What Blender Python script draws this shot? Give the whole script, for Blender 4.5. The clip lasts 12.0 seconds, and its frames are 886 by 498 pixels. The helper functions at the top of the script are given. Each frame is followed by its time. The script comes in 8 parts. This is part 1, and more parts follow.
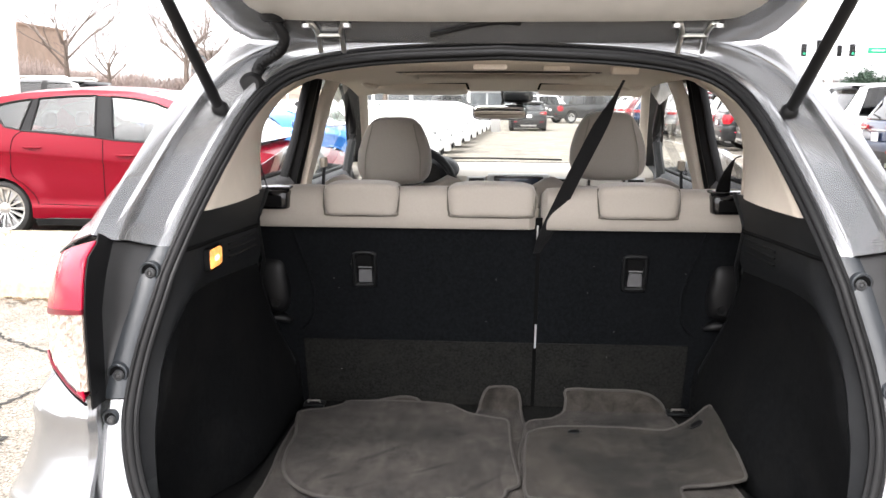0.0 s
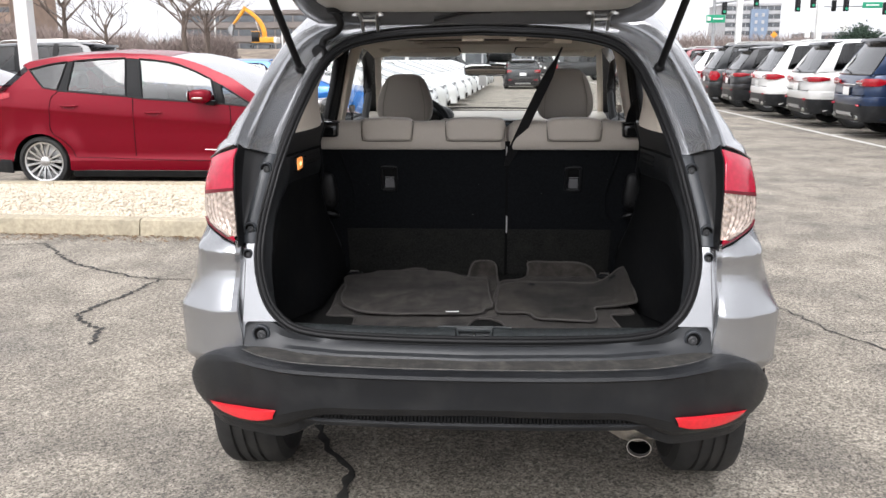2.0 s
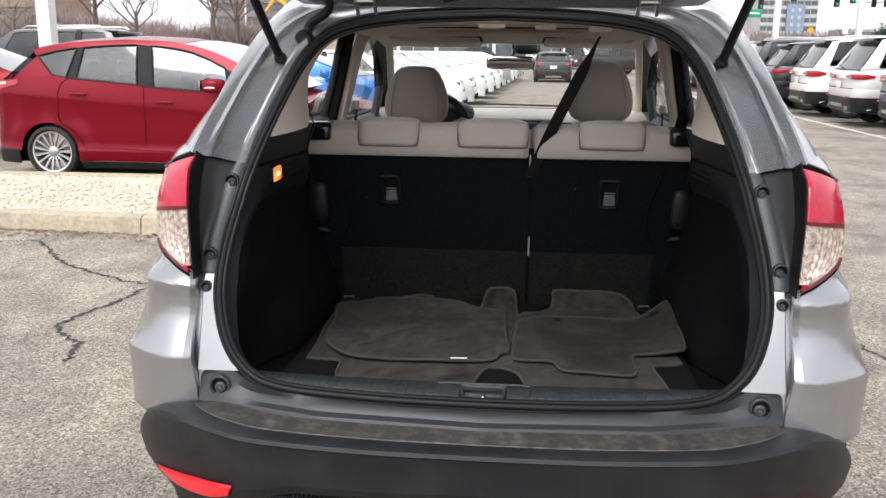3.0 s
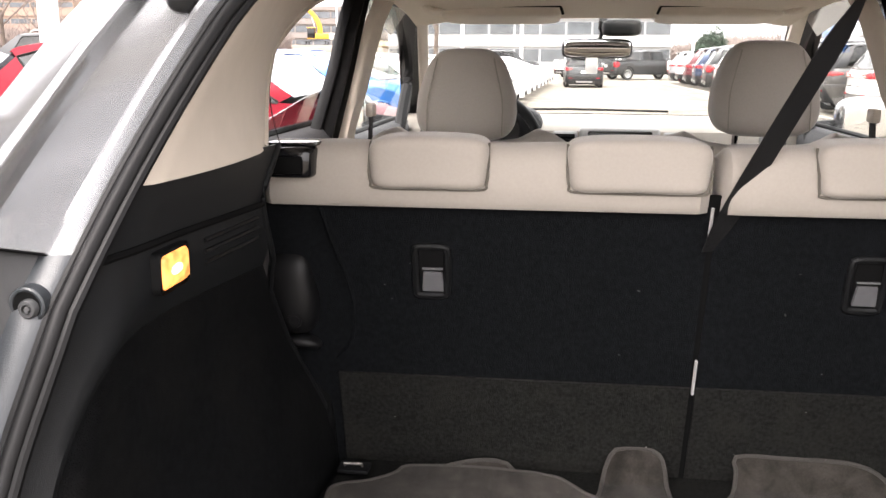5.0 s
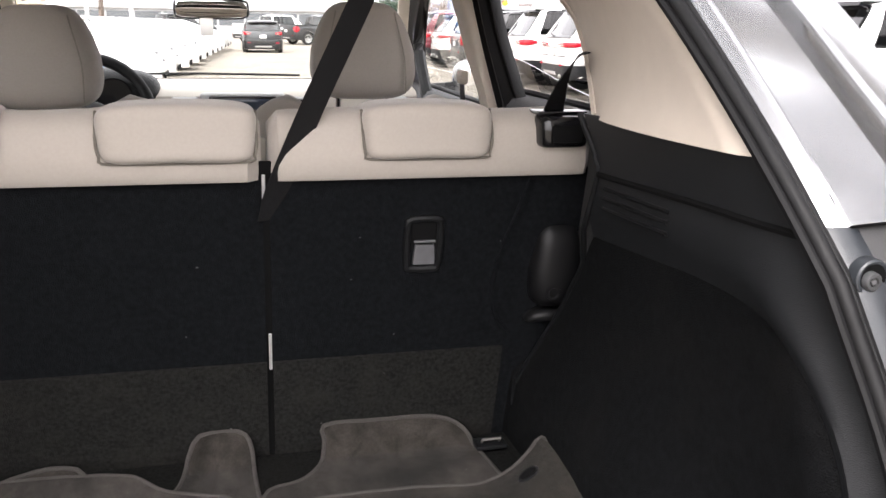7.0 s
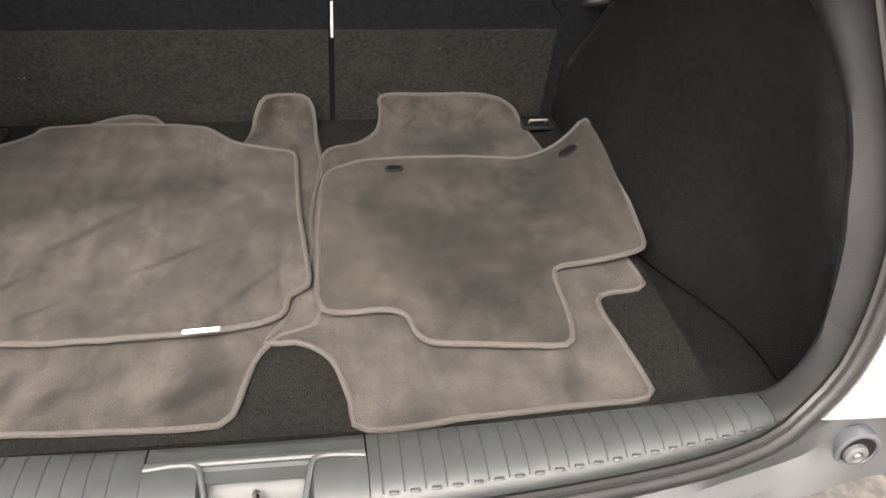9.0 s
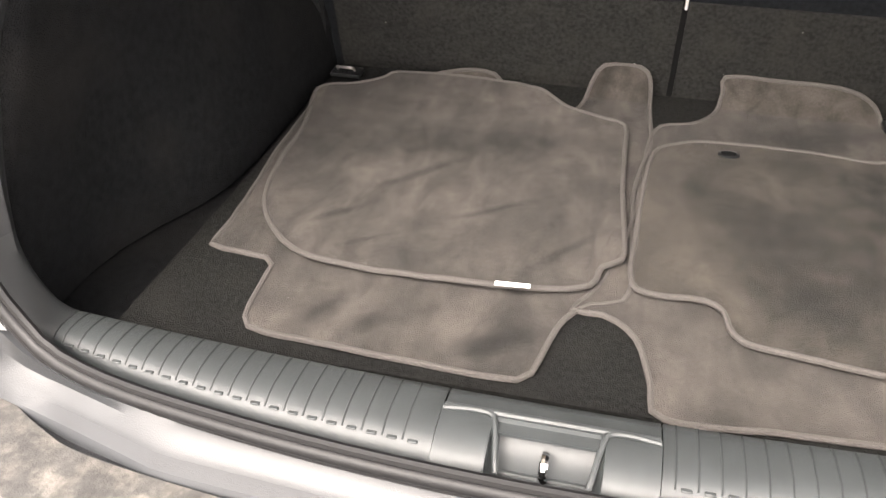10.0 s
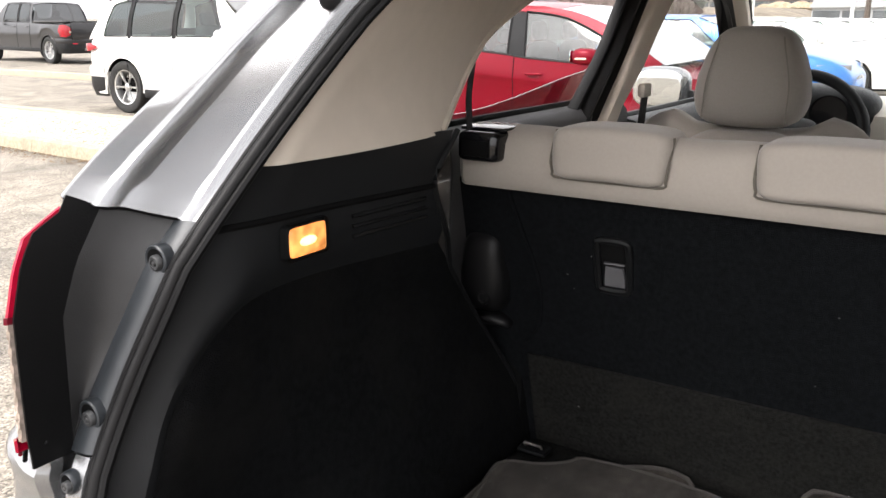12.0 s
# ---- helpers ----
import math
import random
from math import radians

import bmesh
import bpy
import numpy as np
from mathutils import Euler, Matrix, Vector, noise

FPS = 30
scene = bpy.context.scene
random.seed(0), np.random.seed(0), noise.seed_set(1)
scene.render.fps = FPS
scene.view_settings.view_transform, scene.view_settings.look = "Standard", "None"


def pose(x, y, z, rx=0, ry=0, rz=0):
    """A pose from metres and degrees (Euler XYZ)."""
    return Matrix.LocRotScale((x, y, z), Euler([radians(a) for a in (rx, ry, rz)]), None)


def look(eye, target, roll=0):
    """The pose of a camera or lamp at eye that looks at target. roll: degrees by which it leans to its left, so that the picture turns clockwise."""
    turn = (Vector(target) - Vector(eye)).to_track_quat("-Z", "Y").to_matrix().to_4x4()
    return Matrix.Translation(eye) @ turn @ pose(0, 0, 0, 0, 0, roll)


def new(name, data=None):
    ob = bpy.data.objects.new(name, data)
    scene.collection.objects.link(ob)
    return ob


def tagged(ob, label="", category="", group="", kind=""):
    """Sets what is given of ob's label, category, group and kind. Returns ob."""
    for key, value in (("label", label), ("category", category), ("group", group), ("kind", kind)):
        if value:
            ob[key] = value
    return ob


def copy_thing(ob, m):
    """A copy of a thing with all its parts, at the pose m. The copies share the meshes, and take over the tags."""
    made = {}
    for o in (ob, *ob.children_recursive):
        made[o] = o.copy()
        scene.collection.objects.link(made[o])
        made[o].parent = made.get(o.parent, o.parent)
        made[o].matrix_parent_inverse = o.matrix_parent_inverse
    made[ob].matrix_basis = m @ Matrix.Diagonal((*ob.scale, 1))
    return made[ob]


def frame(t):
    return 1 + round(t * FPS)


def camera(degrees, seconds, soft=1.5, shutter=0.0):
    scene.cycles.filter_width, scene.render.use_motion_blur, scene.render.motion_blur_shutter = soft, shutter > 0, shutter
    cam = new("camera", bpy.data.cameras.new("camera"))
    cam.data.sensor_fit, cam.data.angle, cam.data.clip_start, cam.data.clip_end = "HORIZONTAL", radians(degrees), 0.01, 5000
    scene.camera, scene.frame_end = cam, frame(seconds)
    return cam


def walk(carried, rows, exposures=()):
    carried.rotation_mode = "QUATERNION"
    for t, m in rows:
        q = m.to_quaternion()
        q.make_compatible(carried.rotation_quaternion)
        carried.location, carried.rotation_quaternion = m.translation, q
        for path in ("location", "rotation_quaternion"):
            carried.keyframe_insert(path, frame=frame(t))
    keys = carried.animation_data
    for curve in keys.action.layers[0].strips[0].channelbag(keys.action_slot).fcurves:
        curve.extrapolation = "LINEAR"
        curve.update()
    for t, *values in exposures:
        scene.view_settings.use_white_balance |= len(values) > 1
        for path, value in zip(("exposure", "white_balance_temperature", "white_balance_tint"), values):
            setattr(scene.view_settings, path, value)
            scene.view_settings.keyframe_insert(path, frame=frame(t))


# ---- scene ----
cam = camera(54.5, 12.0)
PATH = [
    (0, (-0.008, -1.079, 1.397), (-0.124, 0.888, 1.059), 0.3),
    (0.5, (-0.01, -1.391, 1.419), (-0.116, 0.566, 1.019), 1.0),
    (1, (0.071, -1.700, 1.422), (-0.046, 0.255, 1.014), 0.8),
    (1.5, (0.046, -1.976, 1.402), (-0.061, -0.025, 0.976), -0.0),
    (2, (0.041, -2.103, 1.405), (-0.067, -0.152, 0.976), -0.2),
    (2.5, (0.049, -1.907, 1.405), (-0.08, 0.041, 0.971), -0.0),
    (2.7, (0.065, -1.789, 1.409), (-0.076, 0.158, 0.972), 0.3),
    (4.5, (-0.033, -0.572, 1.308), (-0.352, 1.334, 0.791), -0.1),
    (5, (-0.155, -0.312, 1.318), (-0.381, 1.627, 0.885), 0.3),
    (5.5, (-0.102, -0.255, 1.324), (-0.254, 1.700, 0.932), 1.8),
    (6, (-0.038, -0.232, 1.337), (-0.034, 1.729, 0.941), 2.3),
    (6.5, (0.012, -0.216, 1.347), (0.242, 1.718, 0.893), 2.3),
    (7, (0.06, -0.241, 1.31), (0.524, 1.639, 0.809), 1.0),
    (8.8, (0.069, -0.314, 1.295), (0.444, 1.319, 0.202), 3.1),
    (9, (0.066, -0.329, 1.292), (0.354, 1.305, 0.176), 3.3),
    (9.5, (0.047, -0.332, 1.281), (0.077, 1.291, 0.113), 2.6),
    (10, (0.026, -0.318, 1.274), (-0.336, 1.256, 0.095), 0.2),
    (10.5, (0.031, -0.322, 1.29), (-0.661, 1.189, 0.178), -0.3),
    (11, (0.03, -0.325, 1.309), (-0.787, 1.275, 0.431), 0.2),
    (11.5, (0.031, -0.291, 1.34), (-0.887, 1.374, 0.72), -0.3),
    (12, (0.148, -0.205, 1.355), (-0.899, 1.419, 0.839), 0.2),
]
# seconds, stops, kelvin, tint
EXPOSURE = [(0.0, 2.25, 6500, 12), (0.6, 1.95, 6500, 12), (1.2, 1.57, 6450, 12), (1.8, 1.24, 6300, 12), (2.7, 1.08, 6350, 12), (4.4, 2.4, 6600, 14), (5.2, 2.5, 6800, 15), (7.2, 2.35, 6600, 15), (8.8, 3.38, 7300, 15),
            (9.9, 3.62, 7250, 15), (10.45, 2.45, 6700, 15), (11.2, 2.34, 6600, 12), (12.0, 1.8, 6600, 12)]
walk(cam, [(t, look(eye, target, roll)) for t, eye, target, roll in PATH], EXPOSURE)
SKY, SUN = 0.15, 0.6


# ---------------------------------------------------------------- light and air
world = bpy.data.worlds.new("overcast_sky")
scene.world = world
world.use_nodes = True
wn, wl = world.node_tree.nodes, world.node_tree.links
wn.clear()
sky = wn.new("ShaderNodeTexSky")
sky.sky_type = "NISHITA"
sky.sun_disc = False
sky.sun_elevation, sky.sun_rotation = radians(48), radians(200)
sky.air_density, sky.dust_density, sky.ozone_density = 1.0, 6.0, 1.0
grey = wn.new("ShaderNodeHueSaturation")          # a closed cloud cover takes the blue out
grey.inputs["Saturation"].default_value = 0.12
cloud = wn.new("ShaderNodeTexNoise")
cloud.inputs["Scale"].default_value, cloud.inputs["Detail"].default_value = 2.2, 5
cramp = wn.new("ShaderNodeMapRange")
cramp.inputs["To Min"].default_value, cramp.inputs["To Max"].default_value = 0.85, 1.15
mul = wn.new("ShaderNodeVectorMath")
mul.operation = "MULTIPLY"
bgd = wn.new("ShaderNodeBackground")
bgd.inputs["Strength"].default_value = SKY
wout = wn.new("ShaderNodeOutputWorld")
wl.new(sky.outputs[0], grey.inputs["Color"])
wl.new(cloud.outputs["Fac"], cramp.inputs["Value"])
veil = wn.new("ShaderNodeMix")                     # even cloud light over the whole dome
veil.data_type = "RGBA"
veil.inputs[0].default_value = 0.62
veil.inputs[7].default_value = (5.0, 5.0, 5.1, 1)
wl.new(grey.outputs[0], veil.inputs[6])
wl.new(veil.outputs[2], mul.inputs[0])
wl.new(cramp.outputs[0], mul.inputs[1])
wl.new(mul.outputs[0], bgd.inputs["Color"])
wl.new(bgd.outputs[0], wout.inputs[0])

sun = new("sun", bpy.data.lights.new("sun", "SUN"))
sun.data.energy, sun.data.angle, sun.data.color = SUN, radians(25), (1.0, 0.965, 0.92)
sun.matrix_world = look((-6, -12, 18), (0, 0, 0))


# ---------------------------------------------------------------- materials
def mat(name, color, rough=0.6, metal=0.0, noise_scale=0.0, vary=0.0, fleck=0.0, fleck_scale=100.0, bump=0.0, bump_scale=200.0, stain=0.0, stain_scale=3.0,
        stain_color=None, coat=0.0, sheen=0.0, spec=0.5, rand=0.0, streak=0.0, streak_scale=4.0, turn=0.5, aniso=0.28, stains_and_crease_shade=()):
    m = bpy.data.materials.new(name)
    m.use_nodes = True
    n, l = m.node_tree.nodes, m.node_tree.links
    b = n["Principled BSDF"]
    b.inputs["Base Color"].default_value = (*color, 1)
    b.inputs["Roughness"].default_value = rough
    b.inputs["Metallic"].default_value = metal
    b.inputs["Coat Weight"].default_value = coat
    b.inputs["Coat Roughness"].default_value = 0.04
    b.inputs["Sheen Weight"].default_value = sheen
    b.inputs["Specular IOR Level"].default_value = spec
    tc = n.new("ShaderNodeTexCoord")
    col = None
    if vary:
        t = n.new("ShaderNodeTexNoise")
        t.inputs["Scale"].default_value, t.inputs["Detail"].default_value = noise_scale, 6
        l.new(tc.outputs["Object"], t.inputs["Vector"])
        r = n.new("ShaderNodeMapRange")
        r.inputs["From Min"].default_value, r.inputs["From Max"].default_value = 0.3, 0.7
        r.inputs["To Min"].default_value, r.inputs["To Max"].default_value = 1 - vary, 1 + vary
        l.new(t.outputs["Fac"], r.inputs["Value"])
        x = n.new("ShaderNodeVectorMath")
        x.operation = "MULTIPLY"
        x.inputs[0].default_value = color
        l.new(r.outputs[0], x.inputs[1])
        col = x.outputs[0]
    if stain:
        t = n.new("ShaderNodeTexNoise")
        t.inputs["Scale"].default_value, t.inputs["Detail"].default_value, t.inputs["Roughness"].default_value = stain_scale, 7, 0.62
        l.new(tc.outputs["Object"], t.inputs["Vector"])
        r = n.new("ShaderNodeMapRange")
        r.inputs["From Min"].default_value, r.inputs["From Max"].default_value = 0.47, 0.68
        r.inputs["To Max"].default_value = stain
        l.new(t.outputs["Fac"], r.inputs["Value"])
        x = n.new("ShaderNodeMix")
        x.data_type = "RGBA"
        x.inputs[6].default_value = (*color, 1)
        x.inputs[7].default_value = (*(stain_color or [c * 0.5 for c in color]), 1)
        if col:
            l.new(col, x.inputs[6])
        l.new(r.outputs[0], x.inputs[0])
        col = x.outputs[2]
    if streak:
        mp = n.new("ShaderNodeMapping")
        mp.inputs["Scale"].default_value, mp.inputs["Rotation"].default_value = (1.0, aniso, 1.0), (0, 0, turn)
        l.new(tc.outputs["Object"], mp.inputs["Vector"])
        t = n.new("ShaderNodeTexNoise")
        t.inputs["Scale"].default_value, t.inputs["Detail"].default_value, t.inputs["Distortion"].default_value = streak_scale, 4, 0.8
        l.new(mp.outputs[0], t.inputs["Vector"])
        r = n.new("ShaderNodeMapRange")
        r.inputs["From Min"].default_value, r.inputs["From Max"].default_value = 0.35, 0.65
        r.inputs["To Min"].default_value, r.inputs["To Max"].default_value = 1 - streak, 1 + streak
        l.new(t.outputs["Fac"], r.inputs["Value"])
        x = n.new("ShaderNodeVectorMath")
        x.operation = "MULTIPLY"
        x.inputs[0].default_value = color
        if col:
            l.new(col, x.inputs[0])
        l.new(r.outputs[0], x.inputs[1])
        col = x.outputs[0]
    if fleck:
        t = n.new("ShaderNodeTexVoronoi")                                 # single stones or tufts, each of its own tone
        t.inputs["Scale"].default_value = fleck_scale
        l.new(tc.outputs["Object"], t.inputs["Vector"])
        r = n.new("ShaderNodeMapRange")
        r.inputs["To Min"].default_value, r.inputs["To Max"].default_value = 1 - fleck, 1 + fleck
        l.new(t.outputs["Color"], r.inputs["Value"])
        x = n.new("ShaderNodeVectorMath")
        x.operation = "MULTIPLY"
        x.inputs[0].default_value = color
        if col:
            l.new(col, x.inputs[0])
        l.new(r.outputs[0], x.inputs[1])
        col = x.outputs[0]
    for sx, sy, sr, long_, turned, tone in stains_and_crease_shade:                       # single stains and painted crease shade: place, reach, length, turn and tone
        mp = n.new("ShaderNodeMapping")
        mp.vector_type = "TEXTURE"
        mp.inputs["Location"].default_value, mp.inputs["Rotation"].default_value, mp.inputs["Scale"].default_value = (sx, sy, 0.63), (0, 0, turned), (sr * long_, sr, 1.0)
        l.new(tc.outputs["Object"], mp.inputs["Vector"])
        d = n.new("ShaderNodeVectorMath")
        d.operation = "LENGTH"
        l.new(mp.outputs[0], d.inputs[0])
        t = n.new("ShaderNodeTexNoise")
        t.inputs["Scale"].default_value, t.inputs["Detail"].default_value = 26.0, 5
        l.new(tc.outputs["Object"], t.inputs["Vector"])
        a = n.new("ShaderNodeMath")
        a.operation = "MULTIPLY_ADD"
        a.inputs[1].default_value = 1.1
        l.new(t.outputs["Fac"], a.inputs[0])
        l.new(d.outputs["Value"], a.inputs[2])
        r = n.new("ShaderNodeMapRange")
        r.interpolation_type = "SMOOTHSTEP"
        r.inputs["From Min"].default_value, r.inputs["From Max"].default_value = 0.6, 1.6
        r.inputs["To Min"].default_value, r.inputs["To Max"].default_value = tone, 1.0
        l.new(a.outputs[0], r.inputs["Value"])
        x = n.new("ShaderNodeVectorMath")
        x.operation = "MULTIPLY"
        x.inputs[0].default_value = color
        if col:
            l.new(col, x.inputs[0])
        l.new(r.outputs[0], x.inputs[1])
        col = x.outputs[0]
    if rand:
        o = n.new("ShaderNodeObjectInfo")
        g = n.new("ShaderNodeNewGeometry")
        a = n.new("ShaderNodeMath")
        a.operation = "ADD"
        l.new(o.outputs["Random"], a.inputs[0])
        l.new(g.outputs["Random Per Island"], a.inputs[1])
        r = n.new("ShaderNodeMapRange")
        r.inputs["From Max"].default_value = 2.0
        r.inputs["To Min"].default_value, r.inputs["To Max"].default_value = 1 - rand, 1 + rand
        l.new(a.outputs[0], r.inputs["Value"])
        x = n.new("ShaderNodeVectorMath")
        x.operation = "MULTIPLY"
        x.inputs[0].default_value = color
        if col:
            l.new(col, x.inputs[0])
        l.new(r.outputs[0], x.inputs[1])
        col = x.outputs[0]
    if col:
        l.new(col, b.inputs["Base Color"])
    if bump:
        t = n.new("ShaderNodeTexNoise")
        t.inputs["Scale"].default_value, t.inputs["Detail"].default_value = bump_scale, 3
        l.new(tc.outputs["Object"], t.inputs["Vector"])
        k = n.new("ShaderNodeBump")
        k.inputs["Strength"].default_value, k.inputs["Distance"].default_value = min(1.0, bump), 0.004
        l.new(t.outputs["Fac"], k.inputs["Height"])
        l.new(k.outputs[0], b.inputs["Normal"])
    return m


def glass(name, tint, gloss=0.06):
    """A thin pane: clear tinted glass with a mirror-like face."""
    m = bpy.data.materials.new(name)
    m.use_nodes = True
    n, l = m.node_tree.nodes, m.node_tree.links
    n.remove(n["Principled BSDF"])
    tr, gl = n.new("ShaderNodeBsdfTransparent"), n.new("ShaderNodeBsdfGlossy")
    mx, lw, fr = n.new("ShaderNodeMixShader"), n.new("ShaderNodeLayerWeight"), n.new("ShaderNodeMath")
    lw.inputs["Blend"].default_value = 0.5
    fr.operation = "POWER"
    fr.inputs[1].default_value = 5.0
    l.new(lw.outputs["Facing"], fr.inputs[0])
    tr.inputs["Color"].default_value = (*tint, 1)
    gl.inputs["Roughness"].default_value = 0.015
    ad = n.new("ShaderNodeMath")
    ad.operation = "ADD"
    ad.inputs[1].default_value = gloss
    l.new(fr.outputs[0], ad.inputs[0])
    l.new(ad.outputs[0], mx.inputs[0])
    l.new(tr.outputs[0], mx.inputs[1])
    l.new(gl.outputs[0], mx.inputs[2])
    l.new(mx.outputs[0], n["Material Output"].inputs[0])
    return m


def glow(name, color, strength):
    m = mat(name, color, 0.3)
    b = m.node_tree.nodes["Principled BSDF"]
    b.inputs["Emission Color"].default_value = (*color, 1)
    n, l = m.node_tree.nodes, m.node_tree.links
    t, r = n.new("ShaderNodeTexNoise"), n.new("ShaderNodeMapRange")       # moulded lens facets
    t.inputs["Scale"].default_value = 75.0
    r.inputs["From Min"].default_value, r.inputs["From Max"].default_value = 0.35, 0.65
    r.inputs["To Min"].default_value, r.inputs["To Max"].default_value = strength * 0.45, strength * 1.7
    tc = n.new("ShaderNodeTexCoord")
    l.new(tc.outputs["Object"], t.inputs["Vector"])
    l.new(t.outputs["Fac"], r.inputs["Value"])
    l.new(r.outputs[0], b.inputs["Emission Strength"])
    return m


def paint(name, color, metal=0.35):
    return mat(name, color, 0.32, metal, 900, 0.04, coat=0.6, stain=0.10, stain_scale=1.6, stain_color=[c * 0.8 + 0.03 for c in color])


SILVER = mat("silver_paint", (0.335, 0.34, 0.35), 0.25, 0.76, 900, 0.015, coat=0.3, stain=0.16, stain_scale=4, stain_color=(0.19, 0.188, 0.184))
RUBBER = mat("rubber", (0.006, 0.006, 0.0065), 0.5, vary=0.2, noise_scale=40, bump=0.1, spec=0.25)
PLASTIC = mat("black_plastic", (0.0065, 0.0069, 0.0076), 0.46, vary=0.15, noise_scale=25, bump=0.25, bump_scale=900, spec=0.18)
BUMPER = mat("bumper_plastic", (0.0088, 0.0096, 0.0112), 0.44, spec=0.32, vary=0.2, noise_scale=14, bump=0.25, bump_scale=1100, stain=0.22, stain_scale=9, stain_color=(0.05, 0.05, 0.049))
SCUFF = mat("scuffed_step_plastic", (0.034, 0.0325, 0.030), 0.6, vary=0.25, noise_scale=120, bump=0.2, bump_scale=500, stain=0.6, stain_scale=30, stain_color=(0.115, 0.105, 0.090), fleck=0.15, fleck_scale=320, streak=0.25, streak_scale=30, turn=1.57, aniso=0.12)
SILLPLASTIC = mat("grey_sill_plastic", (0.025, 0.0285, 0.0295), 0.37, spec=0.42, vary=0.12, noise_scale=30, bump=0.2, bump_scale=1200)
GARNISH = mat("dark_grey_garnish", (0.017, 0.0185, 0.0205), 0.44, 0.0, vary=0.12, noise_scale=20, bump=0.12, bump_scale=700)
POCKET = mat("dark_pocket_plastic", (0.036, 0.036, 0.037), 0.40, vary=0.12, noise_scale=20, bump=0.1, bump_scale=600, spec=0.35)
JAMBSTRIP = mat("dark_jamb_strip", (0.029, 0.033, 0.038), 0.34, vary=0.12, noise_scale=20, bump=0.12, bump_scale=700, spec=0.5)
HOUSING = mat("black_lamp_housing", (0.0045, 0.0045, 0.005), 0.5, spec=0.2, vary=0.1, noise_scale=30, bump=0.1, bump_scale=500)
COVER = mat("satin_cover_plastic", (0.006, 0.006, 0.0065), 0.42, spec=0.22, bump=0.06, bump_scale=900)
# darker sill plastic: the shade inside the grooves put into the colour
GROOVE_SHADE = mat("sill_groove_shade", (0.019, 0.0215, 0.0225), 0.5, spec=0.3)
DARKRED = mat("dark_red_edge", (0.13, 0.002, 0.012), 0.3, spec=0.3)
CORNER = mat("dark_corner_plastic", (0.017, 0.0185, 0.0195), 0.42, spec=0.35, vary=0.12, noise_scale=30, bump=0.2, bump_scale=1100)
BOLT = mat("dark_bolt_steel", (0.13, 0.13, 0.135), 0.4, 0.6, vary=0.15, noise_scale=60)
BOARD = mat("black_board_carpet", (0.0062, 0.0069, 0.0080), 0.95, vary=0.35, noise_scale=120, bump=0.7, bump_scale=700, spec=0.06)
CARPET = mat("charcoal_carpet", (0.0150, 0.0150, 0.0143), 0.97, vary=0.45, noise_scale=160, bump=0.9, bump_scale=600, spec=0.06, stain=0.35, stain_scale=14, stain_color=(0.026, 0.025, 0.022))
FLOORPILE = mat("black_floor_carpet", (0.0092, 0.0093, 0.0090), 0.97, vary=0.45, noise_scale=160, bump=0.9, bump_scale=600, spec=0.06, stain=0.3, stain_scale=14, stain_color=(0.015, 0.0145, 0.013))
LINER = mat("black_liner_felt", (0.0050, 0.0053, 0.0058), 0.97, vary=0.4, noise_scale=90, bump=0.8, bump_scale=500, stain=0.6, stain_scale=6, stain_color=(0.0105, 0.0102, 0.010), spec=0.06)
# streaks and long thin marks paint wrinkle and crease shade; the rest are stains
MATPILE = mat("grey_brown_mat_pile", (0.038, 0.0335, 0.0295), 0.98, vary=0.30, noise_scale=20, fleck=0.16, fleck_scale=420, bump=0.9, bump_scale=700, stain=0.75, stain_scale=9, stain_color=(0.018, 0.016, 0.0148), spec=0.05, sheen=0.05, streak=0.26, streak_scale=22, turn=2.5, aniso=0.28,
              stains_and_crease_shade=((-0.085, 0.39, 0.030, 3.0, 0.7, 0.34), (-0.29, 0.405, 0.026, 2.6, 1.0, 0.36), (-0.23, 0.395, 0.018, 2.5, 1.0, 0.45), (-0.17, 0.43, 0.024, 2.0, 0.9, 0.5), (-0.33, 0.60, 0.012, 6.0, 0.75, 0.42), (-0.24, 0.74, 0.014, 9.0, 0.85, 0.5), (-0.02, 0.58, 0.012, 8.0, 0.9, 0.5), (-0.36, 0.80, 0.08, 2.2, 0.2, 0.5), (-0.18, 0.84, 0.08, 2.4, 0.1, 0.52), (-0.02, 1.07, 0.024, 4.0, 1.2, 0.40), (0.32, 1.00, 0.07, 2.0, 0.2, 0.52), (-0.12, 0.66, 0.010, 9.0, 0.55, 0.5), (-0.27, 0.55, 0.009, 7.0, 0.6, 0.55)))
MATWORN = mat("worn_mat_pile", (0.036, 0.031, 0.0255), 0.98, vary=0.34, noise_scale=16, fleck=0.16, fleck_scale=420, bump=0.9, bump_scale=700, stain=1.0, stain_scale=8.0, stain_color=(0.0105, 0.0092, 0.0080), spec=0.05, sheen=0.05, streak=0.30, streak_scale=15, turn=-0.6, aniso=0.5,
              stains_and_crease_shade=((0.30, 0.64, 0.17, 1.5, 1.1, 0.30), (0.47, 0.82, 0.13, 1.8, 1.4, 0.42), (0.30, 0.87, 0.07, 2.4, 0.1, 0.58), (0.28, 0.52, 0.06, 1.6, 1.5, 0.62), (0.20, 0.74, 0.05, 2.0, 0.6, 0.75)))
BINDING = mat("mat_edge_binding", (0.050, 0.0445, 0.041), 0.85, vary=0.2, noise_scale=400, bump=0.8, bump_scale=800)
TRIM = mat("cargo_trim_plastic", (0.0105, 0.0113, 0.0125), 0.45, vary=0.15, noise_scale=25, bump=0.25, bump_scale=900, spec=0.26)
BEIGE = mat("beige_trim_plastic", (0.57, 0.505, 0.43), 0.62, vary=0.03, noise_scale=30, bump=0.15, bump_scale=900)
